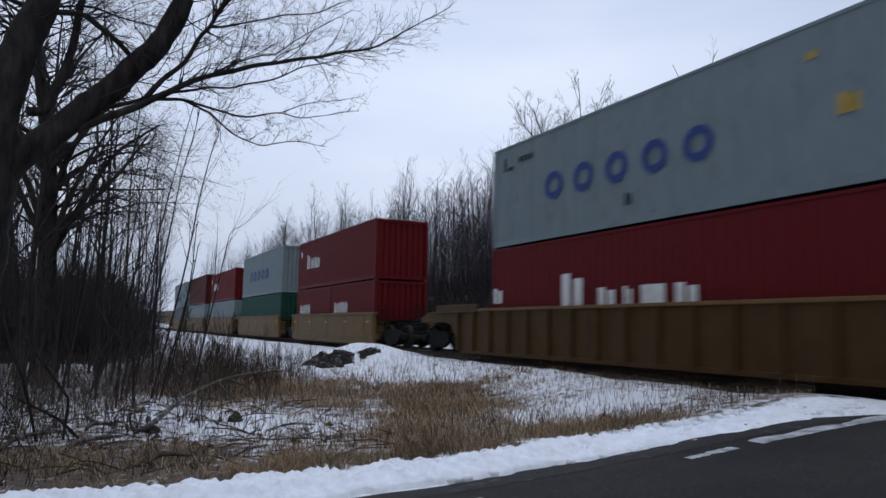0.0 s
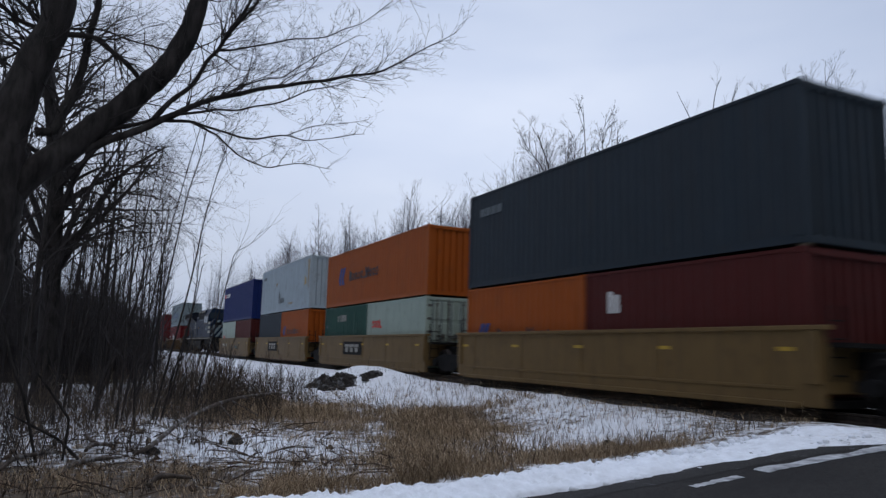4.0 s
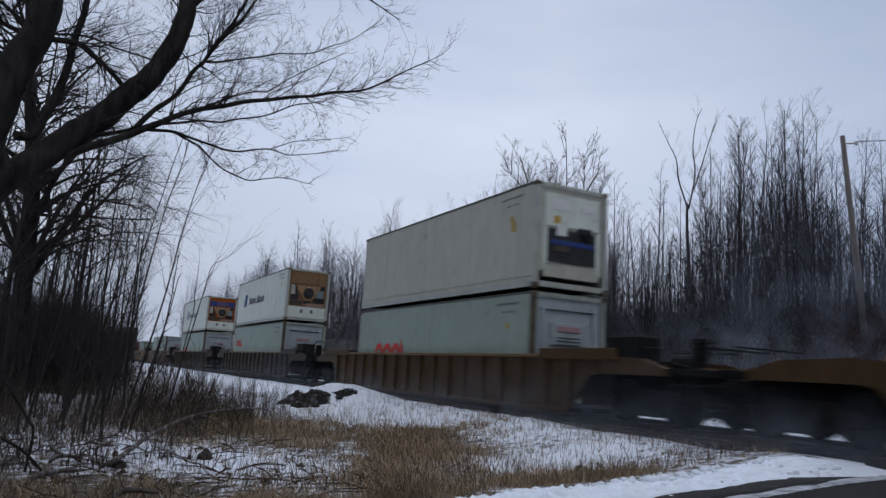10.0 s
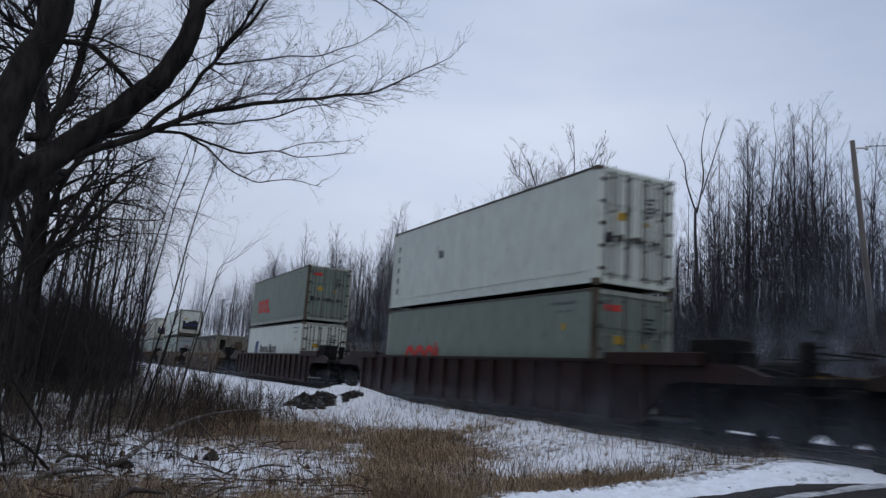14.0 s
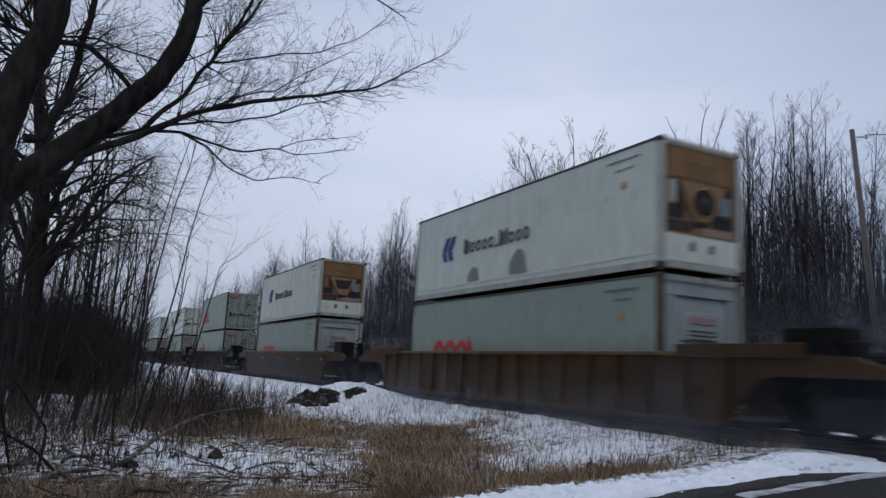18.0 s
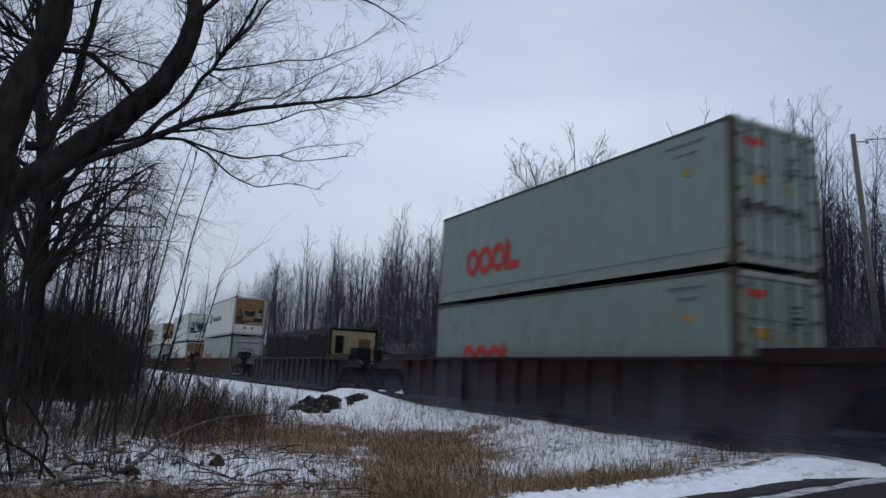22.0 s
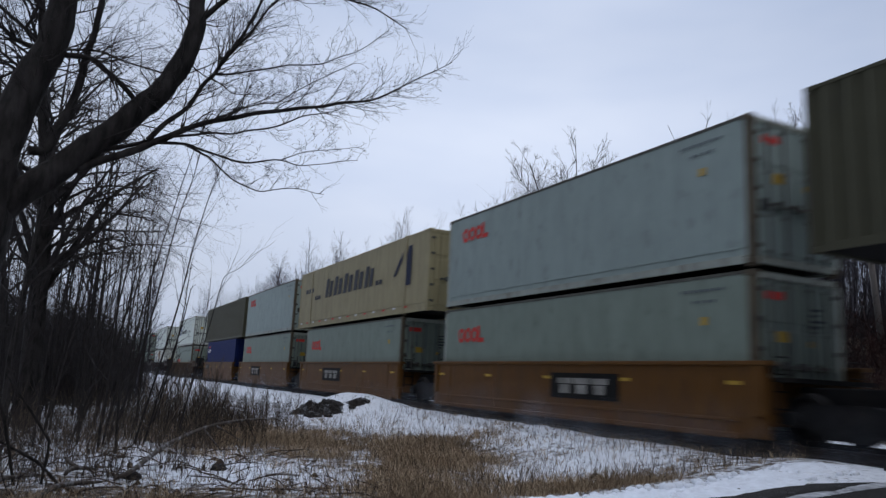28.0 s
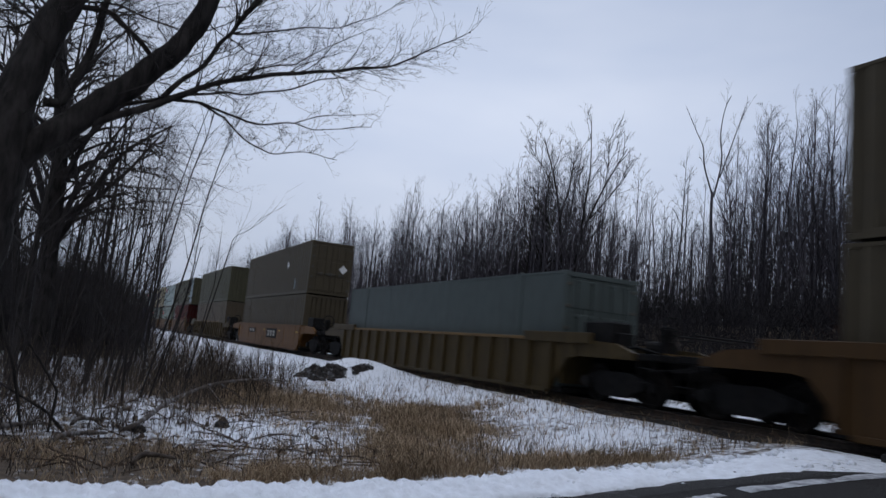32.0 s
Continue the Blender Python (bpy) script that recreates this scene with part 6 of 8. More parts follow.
# ---------------------------------------------------------------- locomotive, coupled tail first inside the train
P_LOCO = paint("loco_blue", (0.003, 0.0125, 0.033), amt=0.4, run=0.4, dirt=(0.014, 0.013, 0.013), streak=(0.012, 0.011, 0.011))
M_CREAMMARK = mat("cream_marking", (0.34, 0.32, 0.25), 0.6, vary=0.15, scale=5, dirt=GRIME, dirt_amt=0.45)
P_LOCODARK = paint("loco_dark", (0.005, 0.008, 0.016), amt=0.25, run=0.3, dirt=(0.014, 0.013, 0.013), streak=(0.012, 0.011, 0.011))


def locomotive():
    c = thing("locomotive", "dark blue diesel locomotive with white diagonal nose stripes, grimy", "locomotive")
    W = 1.48
    part("deck", Geo().box(-W, W, -10.9, 10.9, 1.38, 1.56, 0.02).box(-1.1, 1.1, -10.4, 10.4, 0.95, 1.38), M_BLACK, c)
    for k in range(18):
        y = 10.2 - 1.15 * k
        part("sill_stripe", cached(("sill_stripe", k), lambda: Geo().box(-W - 0.012, -W + 0.01, y - 0.4, y + 0.4, 1.42, 1.51), M_CREAMMARK), None, c)
    # long hood in sections
    h = Geo().extrude([(-0.95, 1.56), (0.95, 1.56), (0.95, 3.85), (0.6, 4.1), (-0.6, 4.1), (-0.95, 3.85)], 1, -0.4, 10.8)
    hood = part("long_hood", h, P_LOCO, c)
    for k in range(10):
        y = 9.8 - 1.02 * k
        part("hood_door", cached(("hood_door", k), lambda: Geo().box(-0.975, -0.94, y - 0.45, y + 0.45, 1.75, 3.45, 0.008), P_LOCO), None, hood)
        part("door_latch", cached(("door_latch", k), lambda: Geo().box(-0.995, -0.97, y - 0.4, y - 0.33, 2.5, 2.66), M_STEEL), None, hood)
    rad = Geo().extrude([(-0.95, 3.3), (-1.5, 3.75), (-1.5, 4.3), (-1.2, 4.42), (1.2, 4.42), (1.5, 4.3), (1.5, 3.75), (0.95, 3.3)], 1, 4.6, 11.1)
    part("radiator_cab", rad, P_LOCODARK, c)
    for k in range(8):
        part("radiator_slat", cached(("radiator_slat", k), lambda: Geo().box(-1.53, -1.49, 4.9 + 0.76 * k, 5.4 + 0.76 * k, 3.82, 4.22), M_BLACK), None, c)
    part("blower_housing", Geo().box(-1.42, 1.42, -5.0, -0.4, 1.56, 4.36, 0.1), P_LOCO, c)
    for k in range(4):
        part("intake_grille", cached(("intake_grille", k), lambda: Geo().box(-1.445, -1.41, -4.7 + 1.05 * k, -3.9 + 1.05 * k, 3.45, 4.1), M_BLACK), None, c)
    for k in range(4):
        part("blower_door", cached(("blower_door", k), lambda: Geo().box(-1.44, -1.41, -4.85 + 1.12 * k, -3.83 + 1.12 * k, 1.75, 3.2, 0.008), P_LOCO), None, c)
    part("cream_line", Geo().box(-1.432, -1.40, -5.0, -0.4, 4.12, 4.18), M_CREAMMARK, c)
    part("blue_line", Geo().box(-1.436, -1.40, -5.0, -0.4, 3.28, 3.32), P_BLUEGREY, c)
    part("marker_lamp", Geo().disc(-1.43, -1.2, 2.55, 0, [(-0.05, 0.07), (0.02, 0.08)], 12), M_YELMARK, c)
    part("exhaust_stack", Geo().box(-0.35, 0.35, 2.6, 3.8, 4.05, 4.4, 0.03), M_BLACK, c)
    for y in (0.6, 1.6):
        part("roof_fan", Geo().disc(0, y, 4.1, 2, [(0, 0.42), (0.16, 0.42)], 18), M_BLACK, c)
    part("air_horn", Geo().tube([(-0.5, -4.2, 4.35), (-0.5, -4.2, 4.5), (-0.5, -4.6, 4.52)], [0.05, 0.05, 0.1], 8), M_BLACK, c)
    # stripes on the hood side
    for y in (5.05, 1.2):
        part("slanted_stripe", Geo().poly([(-0.985, y, 1.75), (-0.985, y - 0.28, 1.75), (-0.985, y + 0.52, 3.75), (-0.985, y + 0.8, 3.75)]), M_CREAMMARK, hood, "faded white slanted stripe")
    part("hood_line", Geo().box(-0.985, -0.95, -0.4, 4.6, 3.72, 3.77), M_CREAMMARK, hood)
    # cab, with windows
    cab = part("cab", Geo().extrude([(-1.5, 1.56), (1.5, 1.56), (1.5, 3.7), (1.15, 4.35), (-1.15, 4.35), (-1.5, 3.7)], 1, -7.75, -5.0), P_LOCO, c)
    for y in (-5.75, -7.0):
        w = part("side_window", Geo().box(-1.53, -1.47, y - 0.42, y + 0.42, 2.95, 3.65, 0.01), M_GLASS, cab)
        part("window_frame", Geo().box(-1.525, -1.49, y - 0.5, y + 0.5, 2.87, 2.95).box(-1.525, -1.49, y - 0.5, y + 0.5, 3.65, 3.7), M_STEEL, w)
    for x in (-0.95, 0.0, 0.95):
        part("windshield", Geo().box(x - 0.42, x + 0.42, -7.79, -7.73, 3.4, 3.95, 0.01), M_GLASS, cab)
    part("sunshade", Geo().box(-1.62, -1.5, -6.6, -5.2, 3.72, 3.76), M_BLACK, cab)
    part("cab_number_panel", Geo().box(-1.512, -1.49, -7.2, -6.2, 2.25, 2.6), P_BLUEGREY, cab)
    # short nose
    nose = part("nose", Geo().extrude([(-1.5, 1.56), (1.5, 1.56), (1.5, 2.75), (1.05, 3.3), (-1.05, 3.3), (-1.5, 2.75)], 1, -9.3, -7.75), P_LOCO, c)
    for k in range(7):
        x = -1.5 + 0.5 * k - 0.5
        pts = []
        # a slanted band, cut to the width of the nose
        lo, hi = 1.6, 3.2
        for xx, zz in ((x, lo), (x + 0.25, lo), (x + 1.45, hi), (x + 1.2, hi)):
            cx = min(1.45, max(-1.45, xx))
            pts.append((cx, min(zz + (cx - xx) * (hi - lo) / 1.2, 2.75 if abs(cx) > 1.3 else hi)))
        part("nose_stripe", Geo().extrude(pts, 1, -9.325, -9.29), P_GREY, nose, "white diagonal stripe")
    for k in range(3):
        z = 1.95 + 0.42 * k
        part("side_stripe", Geo().poly([(-1.512, -7.8 - 0.06 * k, z), (-1.512, -9.26, z), (-1.512, -9.26, z + 0.23), (-1.512, -7.9 - 0.06 * k, z + 0.23)]), M_CREAMMARK, nose, "cream stripe")
    part("number_board", Geo().box(-1.1, -0.45, -9.38, -9.3, 2.7, 2.98), M_BLACK, nose)
    for x in (0.86, 1.12):
        part("headlight", Geo().disc(x, -9.33, 2.75, 1, [(-0.04, 0.1), (0.05, 0.12)], 14), M_BRIGHT, nose)
    part("porch_rail", Geo().tube([(-1.4, -10.55, 1.5), (-1.4, -10.55, 2.55), (1.4, -10.55, 2.55), (1.4, -10.55, 1.5)], [0.022] * 4, 6), M_STEEL, c)
    part("plough", Geo().extrude([(-10.9, 0.25), (-11.1, 0.2), (-10.95, 1.3), (-10.8, 1.3)], 0, -1.35, 1.35), M_BLACK, c)
    part("rear_pilot", Geo().box(-1.35, 1.35, 10.85, 10.98, 0.35, 1.4), M_BLACK, c)
    for sy in (-1, 1):
        part("coupler", Geo().box(-0.12, 0.12, min(sy * 10.9, sy * 11.3), max(sy * 10.9, sy * 11.3), 0.7, 1.0, 0.03), M_BLACK, c)
        st = part("step_well", Geo().box(-1.5, -1.15, sy * 10.1 - 0.35, sy * 10.1 + 0.35, 0.4, 1.38, 0.02), M_BLACK, c)
        for k in range(4):
            part("step_edge", Geo().box(-1.52, -1.49, sy * 10.1 - 0.33, sy * 10.1 + 0.33, 0.5 + 0.25 * k, 0.53 + 0.25 * k), M_WHITE, st)
        part("corner_handrail", Geo().tube([(-1.47, sy * 9.65, 0.6), (-1.47, sy * 9.65, 2.5), (-1.47, sy * 10.55, 2.5), (-1.47, sy * 10.55, 0.6)], [0.022] * 4, 6), M_STEEL, c)
    rail = part("side_handrail", Geo().rod((-1.44, -0.3, 2.55), (-1.44, 9.9, 2.55), 0.016), P_BLUEGREY, c)
    for k in range(7):
        part("stanchion", Geo().rod((-1.44, -0.2 + 1.5 * k, 1.56), (-1.44, -0.2 + 1.5 * k, 2.56), 0.014), P_LOCODARK, rail)
    # fuel tank, air tanks
    part("fuel_tank", Geo().extrude([(-1.25, 0.35), (1.25, 0.35), (1.45, 0.6), (1.45, 1.2), (1.1, 1.38), (-1.1, 1.38), (-1.45, 1.2), (-1.45, 0.6)], 1, -3.2, 2.6), M_BLACK, c)
    part("air_tank", Geo().disc(-1.25, 2.8, 1.1, 1, [(0, 0.2), (2.2, 0.2)], 12), M_BLACK, c)
    for yc in (6.7, -7.0):
        t = Geo()
        for sx in (-1, 1):
            x0, x1 = sorted((sx * 1.02, sx * 1.2))
            t.extrude([(-2.5, 0.42), (2.5, 0.42), (2.6, 0.75), (2.0, 0.98), (-2.0, 0.98), (-2.6, 0.75)], 0, x0, x1)
            for y in (-1.85, 0, 1.85):
                t.disc(sx * 1.2, y, 0.53, 0, [(-0.1, 0.2), (0.1, 0.2)], 12)
                t.box(min(sx * 1.15, sx * 1.3), max(sx * 1.15, sx * 1.3), y + 0.5, y + 0.8, 0.35, 0.95)
        tr = part("six_wheel_truck", t, M_BLACK, c, at=pose(0, yc, 0))
        for y in (-1.85, 0.0, 1.85):
            w = part("wheelset", WHEEL_MESH, None, tr, at=pose(0, y, 0.5))
            w.scale = (1, 1.1, 1.1)
    place(c, 0.09 - 11.15, 0)


locomotive()


def dust_material(name, strength):
    """Thin whirling powder: mostly clear, thicker where the noise and the veil attribute say."""
    m = bpy.data.materials.new(name)
    m.use_nodes = True
    n, l = m.node_tree.nodes, m.node_tree.links
    n.remove(n["Principled BSDF"])
    out = n["Material Output"]
    clear, white, glow, both, mix = n.new("ShaderNodeBsdfTransparent"), n.new("ShaderNodeBsdfDiffuse"), n.new("ShaderNodeBsdfTranslucent"), n.new("ShaderNodeMixShader"), n.new("ShaderNodeMixShader")
    white.inputs["Color"].default_value = glow.inputs["Color"].default_value = (0.52, 0.585, 0.70, 1)
    l.new(white.outputs[0], both.inputs[1])
    l.new(glow.outputs[0], both.inputs[2])
    tc, noi, mr, at, mu = n.new("ShaderNodeTexCoord"), n.new("ShaderNodeTexNoise"), n.new("ShaderNodeMapRange"), n.new("ShaderNodeAttribute"), n.new("ShaderNodeMath")
    noi.inputs["Scale"].default_value, noi.inputs["Detail"].default_value, noi.inputs["Distortion"].default_value = 0.9, 5, 1.2
    l.new(tc.outputs["Object"], noi.inputs["Vector"])
    mr.inputs["From Min"].default_value, mr.inputs["From Max"].default_value, mr.inputs["To Max"].default_value = 0.36, 0.72, strength
    l.new(noi.outputs["Fac"], mr.inputs["Value"])
    at.attribute_name = "veil"
    mu.operation = "MULTIPLY"
    l.new(mr.outputs[0], mu.inputs[0])
    l.new(at.outputs["Fac"], mu.inputs[1])
    l.new(mu.outputs[0], mix.inputs["Fac"])
    l.new(clear.outputs[0], mix.inputs[1])
    l.new(both.outputs[0], mix.inputs[2])
    l.new(mix.outputs[0], out.inputs["Surface"])
    return m


def snow_dust():
    """Powder snow whirled up along the cars: billowing veils, each cloud rolls along with its car."""
    rng = random.Random(9)
    meshes = []
    mats = [dust_material("thin_powder", 0.28), dust_material("thick_powder", 0.27)]
    for k in range(5):
        g, dens = Geo(), []
        for layer in range(2):
            x0 = -1.5 - 0.6 * layer
            nu, nv = 56, 14
            hgt, off = rng.uniform(1.4, 2.4) * (1.0 - 0.1 * layer), rng.uniform(-1.5, 1.5)
            ln = rng.uniform(6.5, 9.0)
            if k == 4:
                hgt *= 0.5
            b = len(g.v)
            for i in range(nu + 1):
                u = i / nu * 2 - 1
                for j in range(nv + 1):
                    v = j / nv
                    y, z = off + u * ln, -0.5 + v * hgt * (1 + 0.4 * noise.noise((u * 2.5, layer * 3.1, k)))
                    x = x0 - 0.35 * noise.noise((y * 0.5, z * 0.8, layer + 5 * k)) - 0.25 * math.sin(v * 3.0)
                    g.v.append((x, y, z))
                    e = (1 - u * u) ** 1.5 * (1 - v) ** 1.3 * smoothstep(-0.02, 0.12, v)
                    dens.append(e * (0.55 + 0.9 * max(0.0, 0.5 + noise.noise((u * 4 + 9, v * 1.5, layer + k)))))
            for i in range(nu):
                for j in range(nv):
                    q = b + i * (nv + 1) + j
                    g.f.append((q, q + nv + 1, q + nv + 2, q + 1))
        me = g.mesh("snow_dust", mats[k // 2 % 2], True)
        me.attributes.new("veil", "FLOAT", "POINT").data.foreach_set("value", dens)
        meshes.append(me)
    def veil(name, xs, length, low, high, strength, seed):
        """Wide soft sheets one behind another, thick at the foot and fading upwards and at both ends."""
        g, dens = Geo(), []
        for layer, x0 in enumerate(xs):
            nu, nv, b = 48, 12, len(g.v)
            off = rng.uniform(-2, 2)
            for i in range(nu + 1):
                u = i / nu * 2 - 1
                for j in range(nv + 1):
                    v = j / nv
                    y = off + u * length
                    z = low + v * (high - low) * (1 + 0.35 * noise.noise((u * 3, layer * 2.3, seed)))
                    g.v.append((x0 + 0.5 * noise.noise((y * 0.3, z * 0.5, layer + seed)), y, z))
                    e = (1 - u * u) ** 1.2 * (1 - v) ** 1.1 * smoothstep(-0.02, 0.15, v)
                    dens.append(e * (0.6 + 0.8 * max(0.0, 0.5 + noise.noise((u * 3 + 4, v * 1.5, layer + seed)))))
            for i in range(nu):
                for j in range(nv):
                    q = b + i * (nv + 1) + j
                    g.f.append((q, q + nv + 1, q + nv + 2, q + 1))
        me = g.mesh("snow_dust", dust_material(name, strength), True)
        me.attributes.new("veil", "FLOAT", "POINT").data.foreach_set("value", dens)
        return me
    far = [veil("far_powder", (2.0, 4.2), 12.8, -0.4, 4.8, 0.46, k * 7.0) for k in range(2)]
    thick_drift = [veil("swirling_powder", (-1.9, -3.4), 12.4, -0.6, 1.3, 0.3, 60 + k * 7.0) for k in range(2)]
    ground_drift = [veil("low_powder", (-1.8, -2.8), 12.4, -0.55, 0.9, 0.34, 30 + k * 7.0) for k in range(2)]
    for k in range(23):
        s = -128.0 - 23.6 * k
        if s > -600:
            place(tagged(new("snow_dust", far[k % 2]), "fine powder snow hanging behind the cars", "snow dust", kind="stuff"), s, 0)
        place(tagged(new("snow_dust", (thick_drift if -570 < s < -360 else ground_drift)[k % 2]), "fine powder snow drifting low over the ground", "snow dust", kind="stuff"), s - 7.0, 0)
    for s in (-14.0, -36.0):
        place(tagged(new("snow_dust", meshes[4]), "fine powder snow drifting low over the rails", "snow dust", kind="stuff"), s, 0)
    for k, s in enumerate((-168, -192, -215, -239, -310, -333, -357, -381, -404, -428, -452, -475, -499, -522, -546, -570)):
        thick = 2 if -490 < s < -345 or -560 < s < -530 else 0
        ob = tagged(new("snow_dust", meshes[thick + k % 2]), "fine powder snow whirled up beside the wheels", "snow dust", kind="stuff")
        place(ob, s, 0)


snow_dust()

# ---------------------------------------------------------------- trees and plants


def limb(pts, radii, k=4):
    """Smooth path through a few points."""
    P = [Vector(p) for p in pts]
    out, rr = [], []
    for i in range(len(P) - 1):
        p0, p1, p2, p3 = P[max(i - 1, 0)], P[i], P[i + 1], P[min(i + 2, len(P) - 1)]
        for j in range(k):
            t = j / k
            out.append(0.5 * ((2 * p1) + (p2 - p0) * t + (2 * p0 - 5 * p1 + 4 * p2 - p3) * t * t + (3 * p1 - p0 - 3 * p2 + p3) * t ** 3))
            rr.append(radii[i] * (1 - t) + radii[i + 1] * t)
    return out + [P[-1]], rr + [radii[-1]]


def sprout(geo, p, d, length, r, level, rng, kids=(5, 4, 3), up=0.12, spread=0.75, sides=3, wob=0.16, fine=False, least=0.0012):
    """A twig with side twigs, level by level."""
    n = max(2, int(3 + level)) if not fine else (1, 2, 3, 4)[level]
    pts, rad = [Vector(p)], [r]
    d = Vector(d).normalized()
    q = Vector(p)
    for i in range(n):
        d = (d + Vector((rng.gauss(0, wob), rng.gauss(0, wob), rng.gauss(0, wob) + up))).normalized()
        q = q + d * (length / n)
        pts.append(q.copy())
        rad.append(max(r * (1 - 0.85 * (i + 1) / n), least))
    geo.tube(pts, rad, sides if level > 0 else 3, cap=False)
    if level <= 0:
        return
    m = kids[min(len(kids) - 1, level - 1)]
    for i in range(m):
        t = rng.uniform(0.22, 0.98)
        f = t * n
        a = min(int(f), n - 1)
        pp = pts[a].lerp(pts[a + 1], f - a)
        dd = (pts[a + 1] - pts[a]).normalized()
        side = dd.orthogonal().normalized()
        side = Matrix.Rotation(rng.uniform(0, 6.283), 3, dd) @ side
        sprout(geo, pp, dd * (1 - spread * 0.5) + side * spread, length * rng.uniform(0.35, 0.62) * (1.1 - 0.5 * t), r * 0.5 * (1 - 0.5 * t), level - 1, rng, kids, up, spread, sides, wob, fine, least)


def near_tree():
    """The old tree by the road: leaning trunk, forked limbs, long sweeping branches."""
    rng = random.Random(11)
    c = thing("tree", "large bare dark-barked tree beside the road", "tree", m=pose(-0.9, 8.0, 0))
    o = Vector((-0.9, 8.0, 0))
    def add(name, pts, radii, sides=10, kink=0.012, fat=1.0):
        P, R = limb([Vector(p) - o for p in pts], [q * fat for q in radii], 5)
        P = [p + kink * Vector((noise.noise(p * 2.7), noise.noise(p * 2.7 + Vector((9, 0, 0))), 1.4 * noise.noise(p * 2.7 + Vector((0, 9, 0))))) * min(1.0, i / 4) for i, p in enumerate(P)]
        R = [r * (1 + 0.13 * noise.noise((i * 0.7, r * 30, 2))) for i, r in enumerate(R)]
        part(name, Geo().tube(P, R, sides), M_BARK, c, smooth=True)
        return P, R
    add("trunk", [(-1.75, 7.95, -0.1), (-1.5, 7.95, 0.6), (-1.01, 7.94, 1.93), (-0.97, 7.94, 2.42), (-0.93, 7.95, 2.8), (-0.91, 7.95, 3.2), (-0.84, 7.95, 3.6), (-0.72, 7.97, 4.1)], [0.42, 0.33, 0.30, 0.285, 0.28, 0.25, 0.18, 0.10], 14)
    limbs = [add("limb", p, r, 12, 0.022, w) for p, r, w in (
        ([(-0.98, 7.95, 2.3), (-0.95, 7.95, 2.75), (-0.92, 7.95, 3.1), (-0.87, 7.95, 3.5), (-0.73, 7.97, 4.06), (-0.61, 7.98, 4.48), (-0.51, 7.98, 4.94), (-0.47, 7.99, 5.51), (-0.1, 8.2, 7.2)], [0.2, 0.25, 0.25, 0.228, 0.205, 0.185, 0.17, 0.13, 0.06], 0.84),
        ([(-1.0, 7.95, 2.35), (-0.84, 7.95, 2.85), (-0.53, 7.98, 3.22), (-0.26, 8.0, 3.53), (0.03, 8.0, 3.83), (0.35, 7.99, 4.21), (0.6, 7.98, 4.57), (0.73, 7.97, 4.92), (0.80, 7.96, 5.29), (0.82, 7.95, 5.76), (1.3, 7.9, 7.0)], [0.16, 0.215, 0.19, 0.175, 0.17, 0.165, 0.155, 0.145, 0.135, 0.10, 0.05], 0.74),
    )]
    def bough(pts, r0, r1, k0, k1, twigs, ln, least=0.12):
        """A branch through (x, z) places on the side of the crown; k0 and k1 set how far out its ends stand."""
        P = []
        for i, (x, z) in enumerate(pts):
            k = k0 + (k1 - k0) * i / (len(pts) - 1)
            P.append((x * k, math.sqrt(64 - x * x) * k, 1.6 + (z - 1.6) * k))
        R = [(r0 + (r1 - r0) * (i / (len(pts) - 1)) ** 0.8) * k0 for i in range(len(pts))]
        P, R = add("bough", P, R, 7, 0.03)
        for i in range(twigs):
            t = rng.uniform(least, 1.0)
            f = t * (len(P) - 1)
            a = min(int(f), len(P) - 2)
            dd = (P[a + 1] - P[a]).normalized()
            side = Matrix.Rotation(rng.uniform(0, 6.283), 3, dd) @ dd.orthogonal().normalized()
            sprout(tw, P[a].lerp(P[a + 1], f - a), dd * 0.8 + side * 0.62 + Vector((0, 0, 0.16)), ln * rng.uniform(0.4, 1.25) * (1.15 - 0.55 * t), min(0.009, max(0.0030, R[a] * 0.36)), 2 if t < 0.8 else 1, rng, (3, 4), 0.05, 0.6, 3, 0.23)

    tw = Geo()
    # the long sweeping branch and those that spring from it
    bough([(-0.26, 3.43), (0.1, 3.59), (0.3, 3.73), (0.51, 3.87), (0.67, 3.97), (0.83, 4.07), (1.03, 4.18), (1.29, 4.28), (1.58, 4.38), (1.88, 4.46), (2.12, 4.52), (2.36, 4.6), (2.6, 4.64), (2.78, 4.7), (2.96, 4.8), (3.14, 4.91), (3.31, 5.04), (3.57, 5.23)], 0.048, 0.003, 1.0, 0.95, 74, 0.72, 0.25)
    bough([(0.03, 3.69), (0.35, 3.83), (0.56, 3.91)], 0.024, 0.015, 1.0, 0.99, 4, 0.5)
    bough([(0.48, 3.86), (0.79, 3.89), (0.96, 3.87), (1.2, 3.83), (1.4, 3.81), (1.67, 3.84), (1.82, 3.85), (2.06, 3.8), (2.33, 3.87), (2.63, 3.94)], 0.019, 0.003, 0.99, 1.04, 30, 0.5)
    bough([(1.79, 3.85), (2.08, 3.96), (2.38, 4.04), (2.62, 4.1)], 0.006, 0.002, 1.025, 1.0, 10, 0.35)
    bough([(0.82, 3.89), (1.05, 3.82), (1.17, 3.72), (1.36, 3.58), (1.6, 3.47), (1.81, 3.51), (2.04, 3.53), (2.31, 3.52)], 0.013, 0.003, 0.99, 0.93, 24, 0.42)
    bough([(0.62, 3.94), (0.89, 4.02), (1.06, 4.07), (1.3, 4.1), (1.56, 4.2), (1.82, 4.3), (2.06, 4.4), (2.3, 4.48), (2.48, 4.56)], 0.016, 0.004, 0.99, 0.92, 34, 0.55)
